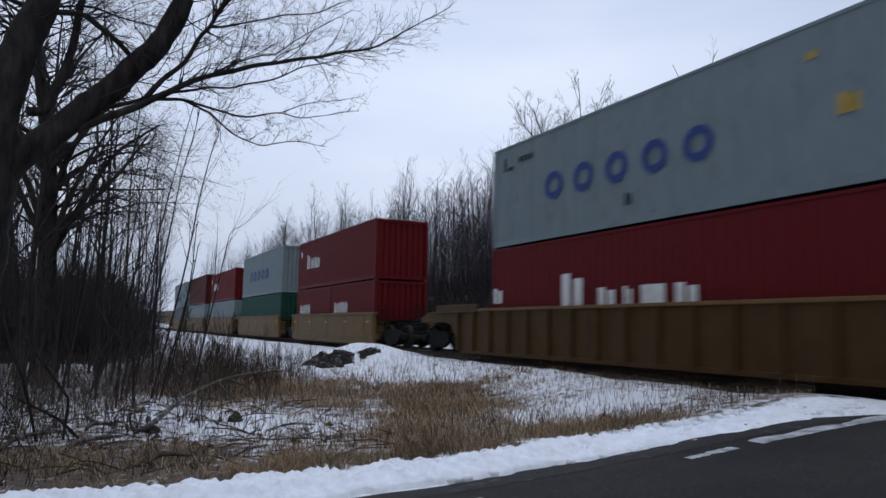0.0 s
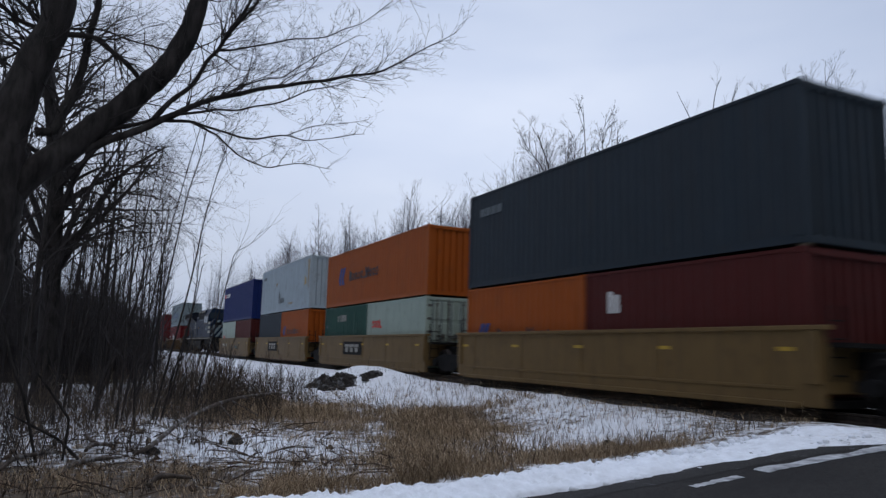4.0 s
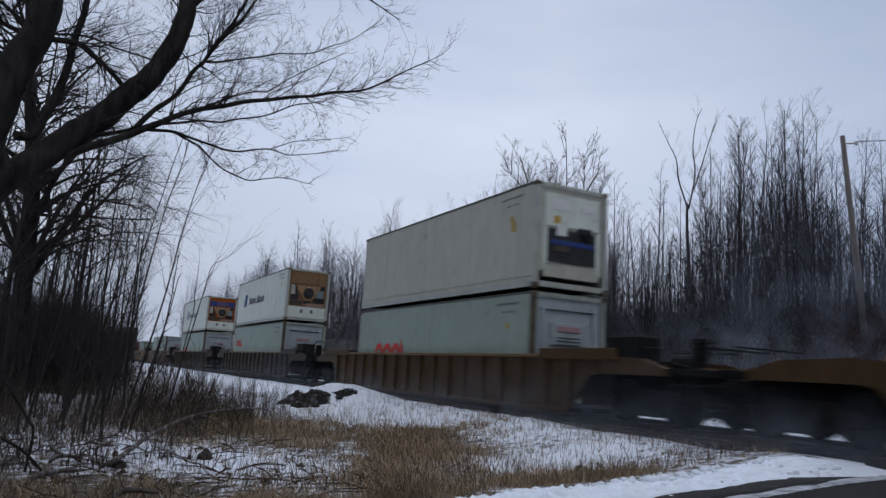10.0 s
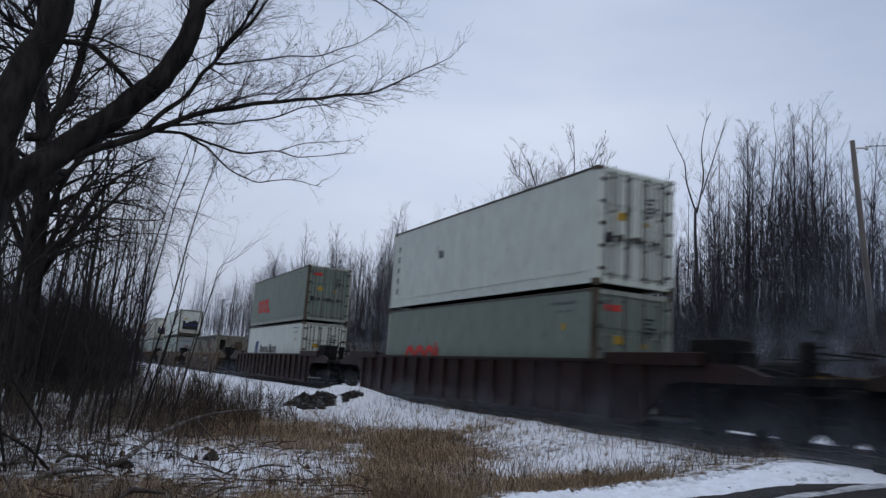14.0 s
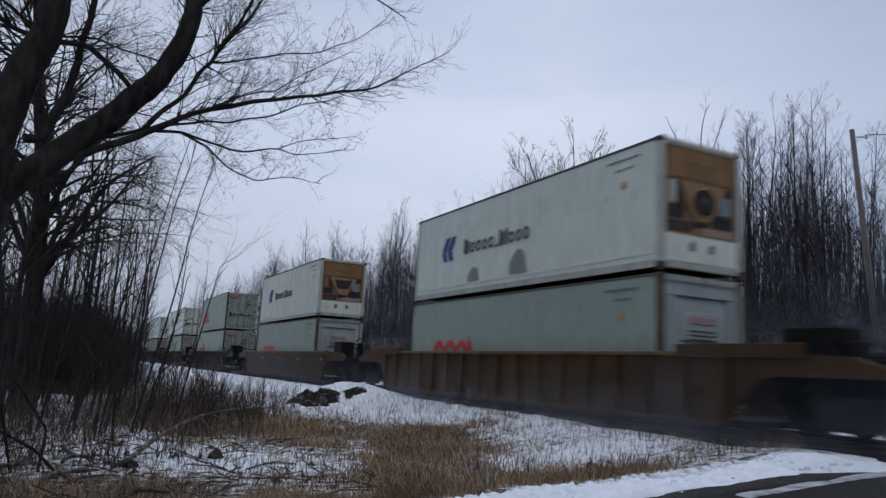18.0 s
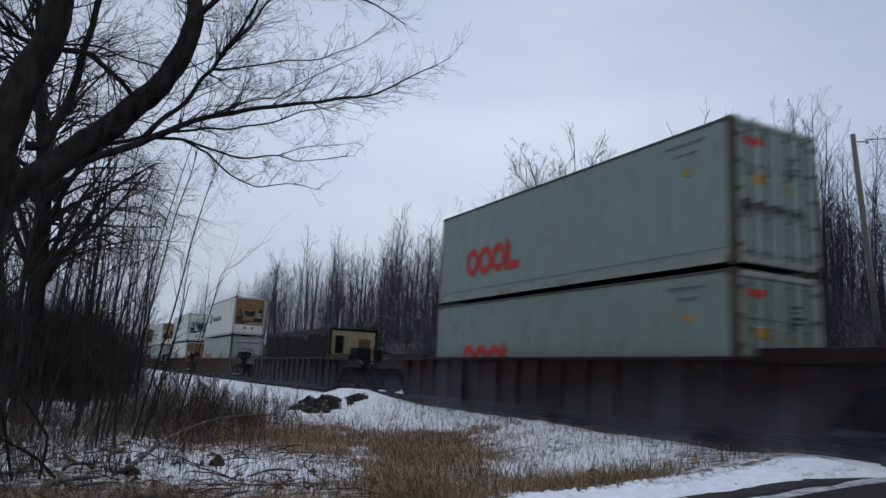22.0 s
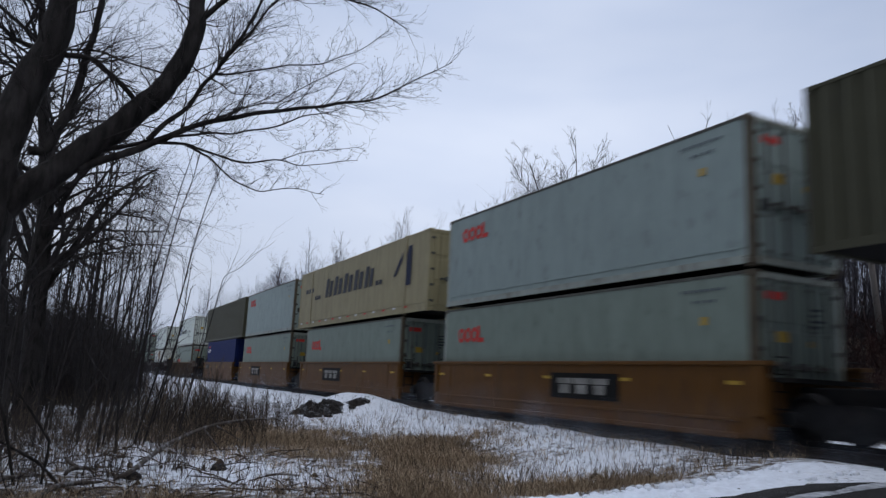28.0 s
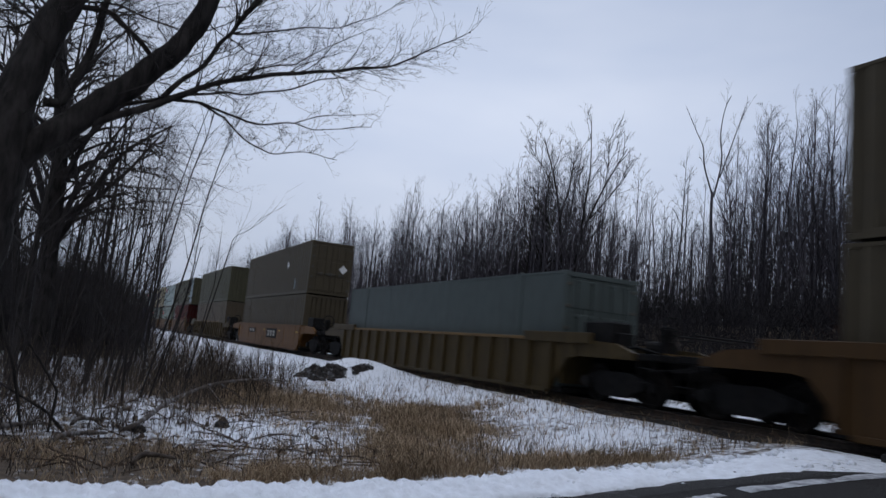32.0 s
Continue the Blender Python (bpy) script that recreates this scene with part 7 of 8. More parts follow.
    bough([(0.97, 4.15), (1.28, 4.34), (1.51, 4.46), (1.75, 4.53), (1.92, 4.68), (2.1, 4.83), (2.34, 4.99), (2.55, 5.14)], 0.012, 0.003, 0.985, 1.06, 30, 0.55)
    # the steep pair behind it and their side branches
    bough([(0.45, 3.88), (0.6, 4.1), (0.76, 4.28), (0.94, 4.57), (1.05, 4.76), (1.18, 5.06), (1.31, 5.32), (1.42, 5.61), (1.6, 6.2)], 0.03, 0.014, 0.99, 1.04, 40, 0.75)
    bough([(1.03, 4.73), (1.14, 4.94), (1.28, 5.16), (1.43, 5.41), (1.59, 5.71), (2.0, 6.2)], 0.021, 0.009, 1.015, 0.98, 34, 0.8)
    bough([(1.04, 4.74), (1.2, 4.78), (1.37, 4.85), (1.61, 4.92), (1.91, 4.99), (2.21, 5.09), (2.45, 5.22), (2.69, 5.38), (2.87, 5.55)], 0.014, 0.003, 1.015, 1.06, 34, 0.62)
    bough([(1.01, 4.68), (1.15, 4.63), (1.3, 4.56), (1.63, 4.6), (1.9, 4.61)], 0.008, 0.002, 1.01, 1.1, 18, 0.45)
    # high branches over the road side
    bough([(0.80, 5.29), (1.2, 5.75), (1.9, 5.95), (2.6, 5.86), (3.1, 5.6)], 0.035, 0.004, 1.0, 0.96, 46, 0.75)
    # between the two limbs
    bough([(-0.61, 3.56), (-0.45, 3.61), (-0.38, 3.87), (-0.31, 4.12), (-0.25, 4.39), (-0.22, 4.62), (-0.19, 4.88), (-0.17, 5.13), (-0.14, 5.45)], 0.05, 0.03, 1.0, 1.03, 22, 0.8)
    bough([(-0.51, 4.6), (-0.2, 4.66), (-0.04, 4.57), (0.11, 4.45), (0.3, 4.24)], 0.03, 0.027, 1.0, 1.0, 26, 0.8)
    bough([(-0.51, 4.66), (-0.16, 4.73), (0.09, 4.69), (0.34, 4.69), (0.62, 4.64)], 0.013, 0.008, 1.0, 1.03, 22, 0.7)
    # on the outer side of the trunk
    bough([(-0.63, 4.61), (-0.85, 4.63), (-1.01, 4.74), (-1.16, 4.9)], 0.028, 0.016, 1.0, 1.02, 24, 0.7)
    bough([(-0.66, 4.65), (-0.8, 4.78), (-0.74, 4.97), (-0.7, 5.2)], 0.02, 0.012, 1.0, 1.02, 16, 0.6)
    bough([(-0.69, 4.42), (-0.85, 4.31), (-1.0, 4.21), (-1.3, 4.1)], 0.016, 0.008, 1.0, 1.05, 18, 0.7)
    for P, R in limbs:
        for i in range(27):
            f = rng.uniform(0.25, 1.0) * (len(P) - 1)
            a = min(int(f), len(P) - 2)
            dd = (P[a + 1] - P[a]).normalized()
            side = Matrix.Rotation(rng.uniform(0, 6.283), 3, dd) @ dd.orthogonal().normalized()
            sprout(tw, P[a], dd * 0.5 + side * 0.8, rng.uniform(0.6, 1.5), 0.011, 2, rng, (5, 6), 0.06, 0.7, 3, 0.24)
    part("crown", tw, M_TWIG, c)


near_tree()


def bare_tree(rng, height, r, lean=0.04, first=0.3, n1=16, ln=0.28, kids=(4, 5), up=0.26, fork=False, fine=True, wob=0.16, least=0.0012, steep=(0.7, 1.5), spread=0.6, knee=0.035):
    """Trunk and crown of a slender bare tree, as two Geo."""
    t, k = Geo(), Geo()
    d = Vector((rng.gauss(0, lean), rng.gauss(0, lean), 1)).normalized()
    pts, rad, p = [], [], Vector((0, 0, -0.3))
    n = 9
    for i in range(n + 1):
        pts.append(p.copy())
        rad.append(r * (1 - 0.9 * (i / n) ** 1.1) + 0.006)
        d = (d + Vector((rng.gauss(0, knee), rng.gauss(0, knee), 0.02))).normalized()
        p = p + d * (height + 0.3) / n
    t.tube(pts, rad, 6)
    for i in range(n1):
        f = (first + (1 - first) * (i + rng.random()) / n1) * n
        a = min(int(f), n - 1)
        pp = pts[a].lerp(pts[a + 1], f - a)
        ang = rng.uniform(0, 6.283)
        rise_ = rng.uniform(*steep) if not fork else rng.uniform(0.5, 1.1)
        L = height * ln * rng.uniform(0.6, 1.15) * (1.25 - f / n * 0.85)
        sprout(k, pp, (math.cos(ang), math.sin(ang), rise_), L, rad[a] * 0.45 + 0.004, 2, rng, kids, up, spread, 3, wob, fine, least)
    return t, k


# bearing from the road in degrees, and how high the tree tops reach there, in degrees
SKYLINE = [(4.0, 6.5), (11.8, 6.5), (13.0, 7.6), (14.4, 9.0), (15.6, 7.3), (16.2, 10.4), (17.3, 9.2), (18.8, 10.5), (20.4, 9.8), (21.3, 9.0), (23.2, 12.4), (24.4, 11.8), (26.2, 12.1), (28.5, 12.1), (29.6, 13.7), (30.8, 14.2), (32.1, 15.9), (34.1, 16.4), (37.0, 16.4), (39.2, 15.2), (41.2, 15.6), (42.5, 12.7), (43.8, 16.0), (45.2, 15.4), (46.3, 14.4), (48.3, 17.2), (50.1, 19.2), (50.9, 19.8), (51.8, 17.5), (53.1, 19.3), (54.0, 19.3), (55.7, 19.1), (57.0, 17.6), (62.0, 19.0), (75.0, 19.0), (120.0, 15.0)]


def skyline(a):
    for (a0, e0), (a1, e1) in zip(SKYLINE, SKYLINE[1:]):
        if a <= a1:
            return e0 + (e1 - e0) * max(0.0, (a - a0) / (a1 - a0))
    return SKYLINE[-1][1]


def make_woods():
    rng = random.Random(21)
    slim = dict(wob=0.085, least=0.0036, steep=(1.0, 2.2), spread=0.5, knee=0.03, lean=0.02, up=0.12)
    broad = dict(wob=0.10, least=0.004, steep=(0.8, 1.5), spread=0.55, knee=0.03, lean=0.02, up=0.2)
    specs = [dict(height=12, r=0.064, first=0.30, n1=22, ln=0.26, **slim), dict(height=12, r=0.056, first=0.42, n1=18, ln=0.24, **slim), dict(height=11, r=0.052, first=0.22, n1=22, ln=0.29, **slim),
             dict(height=11, r=0.066, first=0.30, n1=26, ln=0.30, **slim), dict(height=12, r=0.045, first=0.55, n1=14, ln=0.18, **slim), dict(height=10, r=0.08, first=0.28, n1=22, ln=0.36, **broad), dict(height=8, r=0.055, first=0.2, n1=18, ln=0.32, **slim)]
    protos = []
    for sp in specs:
        t, k = bare_tree(rng, kids=(3, 4), **sp)
        protos.append((t.mesh("trunk", M_WOODS_HAZED), k.mesh("crown", M_WOODS_HAZED), sp["height"]))
    lab = "bare slender grey-brown tree at the edge of the winter wood"
    def ground_z(x, y):
        return field(x, y) if abs(x) < 58 and -10 < y < 130 else 3.5 if x > 26 else 0.6
    def one(x, y, i, hgt, wide=1.0):
        c = thing("tree", lab, "tree", "trees of the wood", m=pose(x, y, ground_z(x, y), 0, 0, rng.uniform(0, 360)))
        k = hgt / protos[i][2]
        c.scale = (k * wide, k * wide, k)
        part("trunk", protos[i][0], None, c)
        part("crown", protos[i][1], None, c)
    def by_bearing(a, x, f, i, wide=1.0):
        y = x / math.tan(radians(a))
        top = 1.6 + math.hypot(x, y) * math.tan(radians(skyline(a) * f * 0.955))
        one(x, y, i, max(2.5, top - ground_z(x, y)), wide)
    # the edge of the wood, then the rows behind it
    for k in range(112):
        a = 10.5 + 49 * ((k + rng.random()) / 112)
        by_bearing(a, 22.8 + abs(rng.gauss(0, 2.2)), rng.choice((0.72, 0.84, 0.92, 1.0, 1.04)) * rng.uniform(0.94, 1.0), rng.choice((0, 0, 1, 1, 2, 3, 4, 6) if a > 31 else (2, 3, 5, 5, 5, 6)), rng.uniform(0.85, 1.2))
    for k in range(74):
        a = 10.5 + 49 * rng.random()
        by_bearing(a, 27 + 14 * rng.random(), rng.uniform(0.55, 0.93), rng.randrange(7), rng.uniform(0.9, 1.3))
    for k in range(20):
        by_bearing(rng.uniform(60, 110), 24 + abs(rng.gauss(0, 6)), rng.uniform(0.7, 1.0), rng.randrange(7))
    # thick clumps of close stems
    for a0, n in ((50.4, 6), (53.0, 5), (54.0, 5), (55.6, 5), (18.8, 5), (23.2, 3), (41.0, 2), (48.2, 3)):
        for k in range(n):
            by_bearing(a0 + rng.gauss(0, 0.5), 24.0 + rng.uniform(-0.8, 1.5), rng.uniform(0.82, 1.08), rng.choice((0, 2, 3)), rng.uniform(0.8, 1.1))
    # broad-crowned trees that stand above the rest
    for x, y, h, w, lean in ((25.2, 37.4, 9.6, 0.12, 0), (26.0, 40.4, 8.4, 0.10, 0)):
        t, k = bare_tree(rng, h, w, 0.015, 0.24, 26, 0.40, (5, 7), 0.12, wob=0.11, least=0.005, steep=(0.7, 1.25), spread=0.6, knee=0.015)
        c = thing("tree", "broad-crowned bare dark tree standing above the wood", "tree", m=pose(x, y, field(x, y), 0, -lean * 0.5, rng.uniform(0, 360)))
        part("trunk", t, M_BARK, c)
        part("crown", k, M_BARK, c)
    # a dark tree with two stems and a wide open crown
    c = thing("tree", "dark bare tree with two stems and a wide open crown", "tree", m=pose(24.42, 33.56, 3.54))
    crown = Geo()
    for name, pts, r0, r1 in (("trunk", [(-0.24, 0.17, -0.01), (-0.25, 0.18, 2.59), (-0.46, 0.33, 5.01), (-0.90, 0.64, 7.93), (-1.62, 1.12, 10.68)], 0.13, 0.02),
                              ("trunk", [(0.27, -0.20, 0.01), (0.33, -0.25, 2.60), (0.50, -0.37, 5.01), (1.35, -1.02, 7.89), (2.23, -1.74, 10.21)], 0.13, 0.02),
                              ("limb", [(0.42, -0.31, 4.57), (0.55, -0.41, 7.01), (0.67, -0.49, 9.03), (0.54, -0.40, 12.12)], 0.075, 0.014),
                              ("limb", [(0.81, -0.60, 6.00), (1.58, -1.21, 7.32), (2.27, -1.78, 8.64)], 0.045, 0.012),
                              ("limb", [(-0.35, 0.25, 3.91), (-1.12, 0.79, 5.68), (-1.86, 1.28, 7.14)], 0.05, 0.012),
                              ("limb", [(-0.59, 0.42, 5.90), (-0.21, 0.15, 7.92), (-0.11, 0.08, 10.08)], 0.05, 0.012),
                              ("limb", [(-0.77, 0.55, 7.14), (-1.47, 1.02, 8.73), (-2.07, 1.42, 9.65)], 0.04, 0.012),
                              ("limb", [(0.67, -0.50, 5.56), (0.29, -0.21, 7.46), (0.14, -0.10, 9.05)], 0.035, 0.012),
                              ("limb", [(0.42, -0.31, 3.69), (1.06, -0.80, 5.23), (1.64, -1.26, 5.88)], 0.04, 0.012),
                              ("limb", [(1.35, -1.02, 7.89), (1.45, -1.10, 9.46), (1.35, -1.02, 10.82)], 0.03, 0.01)):
        P, R = limb(pts, [r0 + (r1 - r0) * i / (len(pts) - 1) for i in range(len(pts))], 4)
        part(name, Geo().tube(P, R, 6), M_BARK, c)
        for j in range(13 if name == "trunk" else 9):
            q = rng.randrange(len(P) // 3, len(P) - 1)
            d = (P[q + 1] - P[q]).normalized()
            sprout(crown, P[q], d + Vector((rng.gauss(0, 0.6), rng.gauss(0, 0.6), 0.15)), rng.uniform(0.9, 2.1), 0.022, 2, rng, (4, 5), 0.08, 0.55, 3, 0.16, True, 0.006)
    part("crown", crown, M_BARK, c)
    # a forked tree, its limbs spread like a fan
    bx, by = 25.1, 23.7
    bz = field(bx, by)
    c = thing("tree", "bare forked tree with thin limbs spread like a fan", "tree", m=pose(bx, by, bz))
    crown = Geo()
    for name, pts, r0, r1 in (("trunk", [(0, 0, 3.0), (-0.02, 0.02, 6.68), (-0.09, 0.08, 8.51), (-0.09, 0.08, 9.75)], 0.10, 0.06),
                              ("limb", [(-0.09, 0.08, 9.6), (-0.37, 0.36, 10.92), (-0.44, 0.44, 11.87), (-0.7, 0.7, 12.71), (-1.04, 1.04, 13.85)], 0.045, 0.010),
                              ("limb", [(-0.05, 0.03, 9.5), (0.13, -0.17, 11.13), (0.06, -0.1, 12.49), (0.16, -0.2, 13.69), (0.34, -0.38, 14.35)], 0.045, 0.010),
                              ("limb", [(0.1, -0.13, 10.4), (0.4, -0.45, 11.91), (0.57, -0.64, 12.82), (0.74, -0.83, 13.6)], 0.032, 0.010)):
        P, R = limb([(x, y, z - bz) for x, y, z in pts], [r0 + (r1 - r0) * i / (len(pts) - 1) for i in range(len(pts))], 4)
        part(name, Geo().tube(P, R, 6), M_WOODS_HAZED, c)
        for j in range(8):
            q = rng.randrange(len(P) // 4, len(P) - 2)
            a = rng.uniform(0, 6.283)
            sprout(crown, P[q], (math.cos(a) * 0.5, math.sin(a) * 0.5, 1.0), rng.uniform(0.5, 1.1), 0.008, 1, rng, (4,), 0.1, 0.45, 3, 0.07, True, 0.003)
    part("crown", crown, M_WOODS_HAZED, c)
    # the wood on the near side of the track, far down the line
    for k in range(38):
        y = 26 + 120 * rng.random() ** 1.3
        x = min(6.0, 0.10 * y) - abs(rng.gauss(0, 4.5)) - 0.5
        one(x, y, rng.randrange(7), rng.uniform(5.5, 9.5))
    # low undergrowth along the bank, with taller shoots here and there
    g = Geo()
    for k in range(5200):
        y = 6 + 84 * rng.random() ** 1.2
        x = 18.5 + abs(rng.gauss(0, 4.6))
        if x < 21.2 and abs(y / x - 0.606) < 0.05:
            continue   # open ground in front of the pole
        h = rng.uniform(0.5, 2.1) if rng.random() < 0.9 else rng.uniform(2.0, 3.6)
        sprout(g, (x, y, field(x, y)), (rng.gauss(0, 0.3), rng.gauss(0, 0.3), 1), h, 0.013, 1, rng, (6,), 0.03, 0.7, 3, 0.22, True, 0.004)
    shrubs = Geo()
    for k in range(420):
        a, x = radians(rng.triangular(53.5, 66, 61)), 18.6 + 2.4 * rng.random()
        y = x / math.tan(a)
        sprout(shrubs, (x, y, field(x, y)), (rng.gauss(0, 0.3), rng.gauss(0, 0.3), 1), rng.uniform(0.7, 1.7), 0.012, 1, rng, (9,), 0.03, 0.7, 3, 0.22, True, 0.004)
    solid("red_shrubs", shrubs, M_REDTWIG, "reddish-brown leafless shrubs on the bank", "shrubs", kind="stuff")
    for k in range(2600):
        y = 10 + 34 * rng.random()
        x = 19.5 + 4.5 * rng.random()
        if x < 21.2 and abs(y / x - 0.606) < 0.05:
            continue
        sprout(g, (x, y, field(x, y)), (rng.gauss(0, 0.35), rng.gauss(0, 0.35), 1), rng.uniform(0.4, 1.3), 0.017, 1, rng, (8,), 0.02, 0.8, 3, 0.22, True, 0.006)
    solid("undergrowth", g, M_UNDER, "dense dark leafless undergrowth along the wood", "undergrowth", kind="stuff")
    q = Geo()
    for k in range(3600):
        a = rng.uniform(8, 64) if k < 3100 else rng.uniform(64, 120)
        x = 26.5 + 24 * rng.random()
        y = x / math.tan(radians(a))
        p = Vector((x, y, ground_z(x, y)))
        h = 1.6 + math.hypot(x, y) * math.tan(radians(skyline(a) * (rng.uniform(0.3, 0.78) if a > 38 else rng.uniform(0.4, 0.9)))) - p.z
        if h < 1.5 or (a > 38 and rng.random() < 0.2):
            continue
        top = Vector((rng.gauss(0, 0.05), rng.gauss(0, 0.05), 1.0)) * h
        bend = Vector((rng.gauss(0, 0.02), rng.gauss(0, 0.02), 0)) * h
        r = min(0.042, 0.0045 * h)
        q.tube([p, p + top * 0.5 + bend, p + top], [r, r * 0.7, 0.005], 3, cap=False)
        for j in range(9 if a > 38 else 17):
            f = rng.uniform(0.22, 0.97)
            b = p + top * f + bend * (1 - abs(2 * f - 1))
            t = h * rng.uniform(0.12, 0.3) * (1.15 - 0.6 * f)
            q.tube([b, b + Vector((rng.gauss(0, 0.55), rng.gauss(0, 0.55), 0.8)) * t], [0.012, 0.005], 3, cap=False)
    solid("deep_wood", q, M_WOODS_HAZED, "dense bare trees deep in the wood", "wood", kind="stuff")


make_woods()


def make_thicket():
    rng = random.Random(33)
    # second tree, in the brush
    t, k = bare_tree(rng, 11.5, 0.26, 0.01, 0.25, 34, 0.36, (6, 7), -0.02)
    c = thing("tree", "dark bare tree standing in the brush", "tree", m=pose(-0.75, 19.0, 0))
    part("trunk", t, M_BARK, c, smooth=True)
    # low boughs that reach out level and droop at their tips
    for i in range(12):
        z = 3.0 + 0.34 * i
        a = rng.gauss(0, 0.55) if i % 4 else rng.uniform(1.5, 4.7)
        L = rng.uniform(2.2, 3.9) * (1 - 0.03 * i)
        dx, dy = math.cos(a), math.sin(a)
        P, R = limb([(0, 0, z), (dx * L * 0.3, dy * L * 0.3, z + 0.55), (dx * L * 0.65, dy * L * 0.65, z + 0.75 + rng.gauss(0, 0.15)), (dx * L, dy * L, z + 0.5 + rng.gauss(0, 0.25))], [0.048, 0.028, 0.014, 0.004], 5)
        part("bough", Geo().tube(P, R, 6), M_BARK, c)
        for j in range(22):
            q = rng.randrange(3, len(P) - 1)
            sprout(k, P[q], (dx + rng.gauss(0, 0.5), dy + rng.gauss(0, 0.5), rng.uniform(-0.5, 0.35)), rng.uniform(0.7, 1.7), 0.008, 2, rng, (3, 4), -0.03, 0.55, 3, 0.2)
    for pts, r0 in (([(0.04, 0, 3.1), (0.54, 0, 4.19), (0.9, 0, 4.99), (1.23, 0, 5.52), (1.59, 0, 5.88), (2.14, -0.05, 6.32)], 0.085), ([(0.0, 0, 4.5), (1.12, 0, 4.6), (2.39, -0.07, 4.73)], 0.04), ([(0.05, 0, 3.7), (0.55, 0, 3.85), (1.4, 0, 4.1), (1.94, -0.04, 4.11)], 0.035), ([(0.9, 0, 4.99), (1.45, 0, 5.09), (2.09, -0.05, 5.22)], 0.03)):
        P, R = limb(pts, [r0 * (1 - 0.75 * i / (len(pts) - 1)) for i in range(len(pts))], 5)
        part("bough", Geo().tube(P, R, 7), M_BARK, c)
        for j in range(30):
            q = rng.randrange(3, len(P))
            sprout(k, P[q], (0.6 + rng.gauss(0, 0.5), rng.gauss(0, 0.6), rng.uniform(-0.4, 0.4)), rng.uniform(0.5, 1.4), 0.009, 2, rng, (3, 4), -0.02, 0.55, 3, 0.2)
    part("crown", k, M_TWIG, c)
    for x, y, h, r in ((-2.2, 17, 9, 0.12), (-1.4, 23, 10, 0.13), (-3.6, 21, 10, 0.15), (0.4, 26, 9, 0.1), (-0.9, 15.5, 7.5, 0.07)):
        t, k = bare_tree(rng, h, r, 0.04, 0.25, 20, 0.33, (5, 6), 0.08)
        c = thing("tree", "dark bare tree standing in the brush", "tree", m=pose(x, y, 0))
        part("trunk", t, M_BARK, c)
        part("crown", k, M_TWIG, c)
    # saplings that lean towards the track, and straight ones behind
    def sapling(x, y, h, r, tilt, label, n1, ln):
        t, k = bare_tree(rng, h, r, 0.05, 0.22, n1, ln, (3, 3), 0.12)
        c = thing("sapling", label, "sapling", "saplings in the brush", m=pose(x, y, field(x, y), rng.gauss(0, 2), tilt, 0))
        part("stem", t, M_TWIG, c)
        part("crown", k, M_TWIG, c)
    def bent(pts, r, n):
        """A sapling whose stem bends through a few places, with thin upright side shoots."""
        P, R = limb(pts, [r * (1 - 0.8 * i / (len(pts) - 1)) for i in range(len(pts))], 5)
        c = thing("sapling", "thin bare leaning sapling", "sapling", "saplings in the brush", m=pose(*pts[0]))
        o = Vector(pts[0])
        P = [p - o for p in P]
        part("stem", Geo().tube(P, R, 6), M_TWIG, c)
        k = Geo()
        for i in range(n):
            q = rng.randrange(len(P) // 4, len(P) - 1)
            d = (P[q + 1] - P[q]).normalized()
            sprout(k, P[q], d + Vector((rng.gauss(0.15, 0.4), rng.gauss(0, 0.4), 0)), rng.uniform(0.4, 1.25), 0.006, 1, rng, (3,), 0.06, 0.5, 3, 0.1)
        part("crown", k, M_TWIG, c)
    bent([(1.25, 14.9, 0.0), (1.56, 14.92, 1.59), (1.76, 14.9, 2.7), (1.93, 14.87, 3.95), (2.13, 14.85, 5.01), (2.3, 14.82, 5.6)], 0.022, 20)
    bent([(0.8, 14.95, 0.0), (1.16, 14.96, 1.47), (1.41, 14.93, 3.23), (1.57, 14.92, 4.37), (1.76, 14.9, 5.23), (1.85, 14.9, 5.8)], 0.02, 18)
    bent([(0.72, 14.97, 0.0), (0.88, 14.97, 1.46), (0.96, 14.97, 2.76), (1.06, 14.96, 4.1), (1.12, 14.96, 5.2)], 0.017, 16)
    bent([(1.95, 14.85, 0.0), (2.32, 14.82, 2.05), (2.48, 14.79, 2.96), (2.56, 14.78, 3.31), (2.82, 14.73, 3.5), (3.04, 14.69, 3.83)], 0.013, 5)
    bent([(2.0, 14.8, 0.0), (2.2, 14.8, 1.7), (2.3, 14.8, 2.4), (2.25, 14.8, 2.9)], 0.011, 4)
    for i in range(30):
        u = rng.random()
        dist = rng.uniform(12.5, 21)
        bear = radians(-4.0 + 9.8 * u)
        h = rng.uniform(2.6, 6.4) * (0.8 + 0.2 * (1 - abs(u - 0.7)))
        sapling(dist * math.sin(bear), dist * math.cos(bear), h, rng.uniform(0.012, 0.021), rng.uniform(1, 8), "thin bare leaning sapling", rng.randint(8, 14), 0.22)
    for i in range(64):
        dist = rng.uniform(17, 32)
        bear = radians(rng.uniform(-9.5, 3.8))
        sapling(dist * math.sin(bear), dist * math.cos(bear), rng.uniform(4.0, 8.0), rng.uniform(0.016, 0.036), rng.gauss(1, 2), "thin straight bare sapling in the brush", rng.randint(10, 16), 0.22)
    # dense dark brush
    g = Geo()
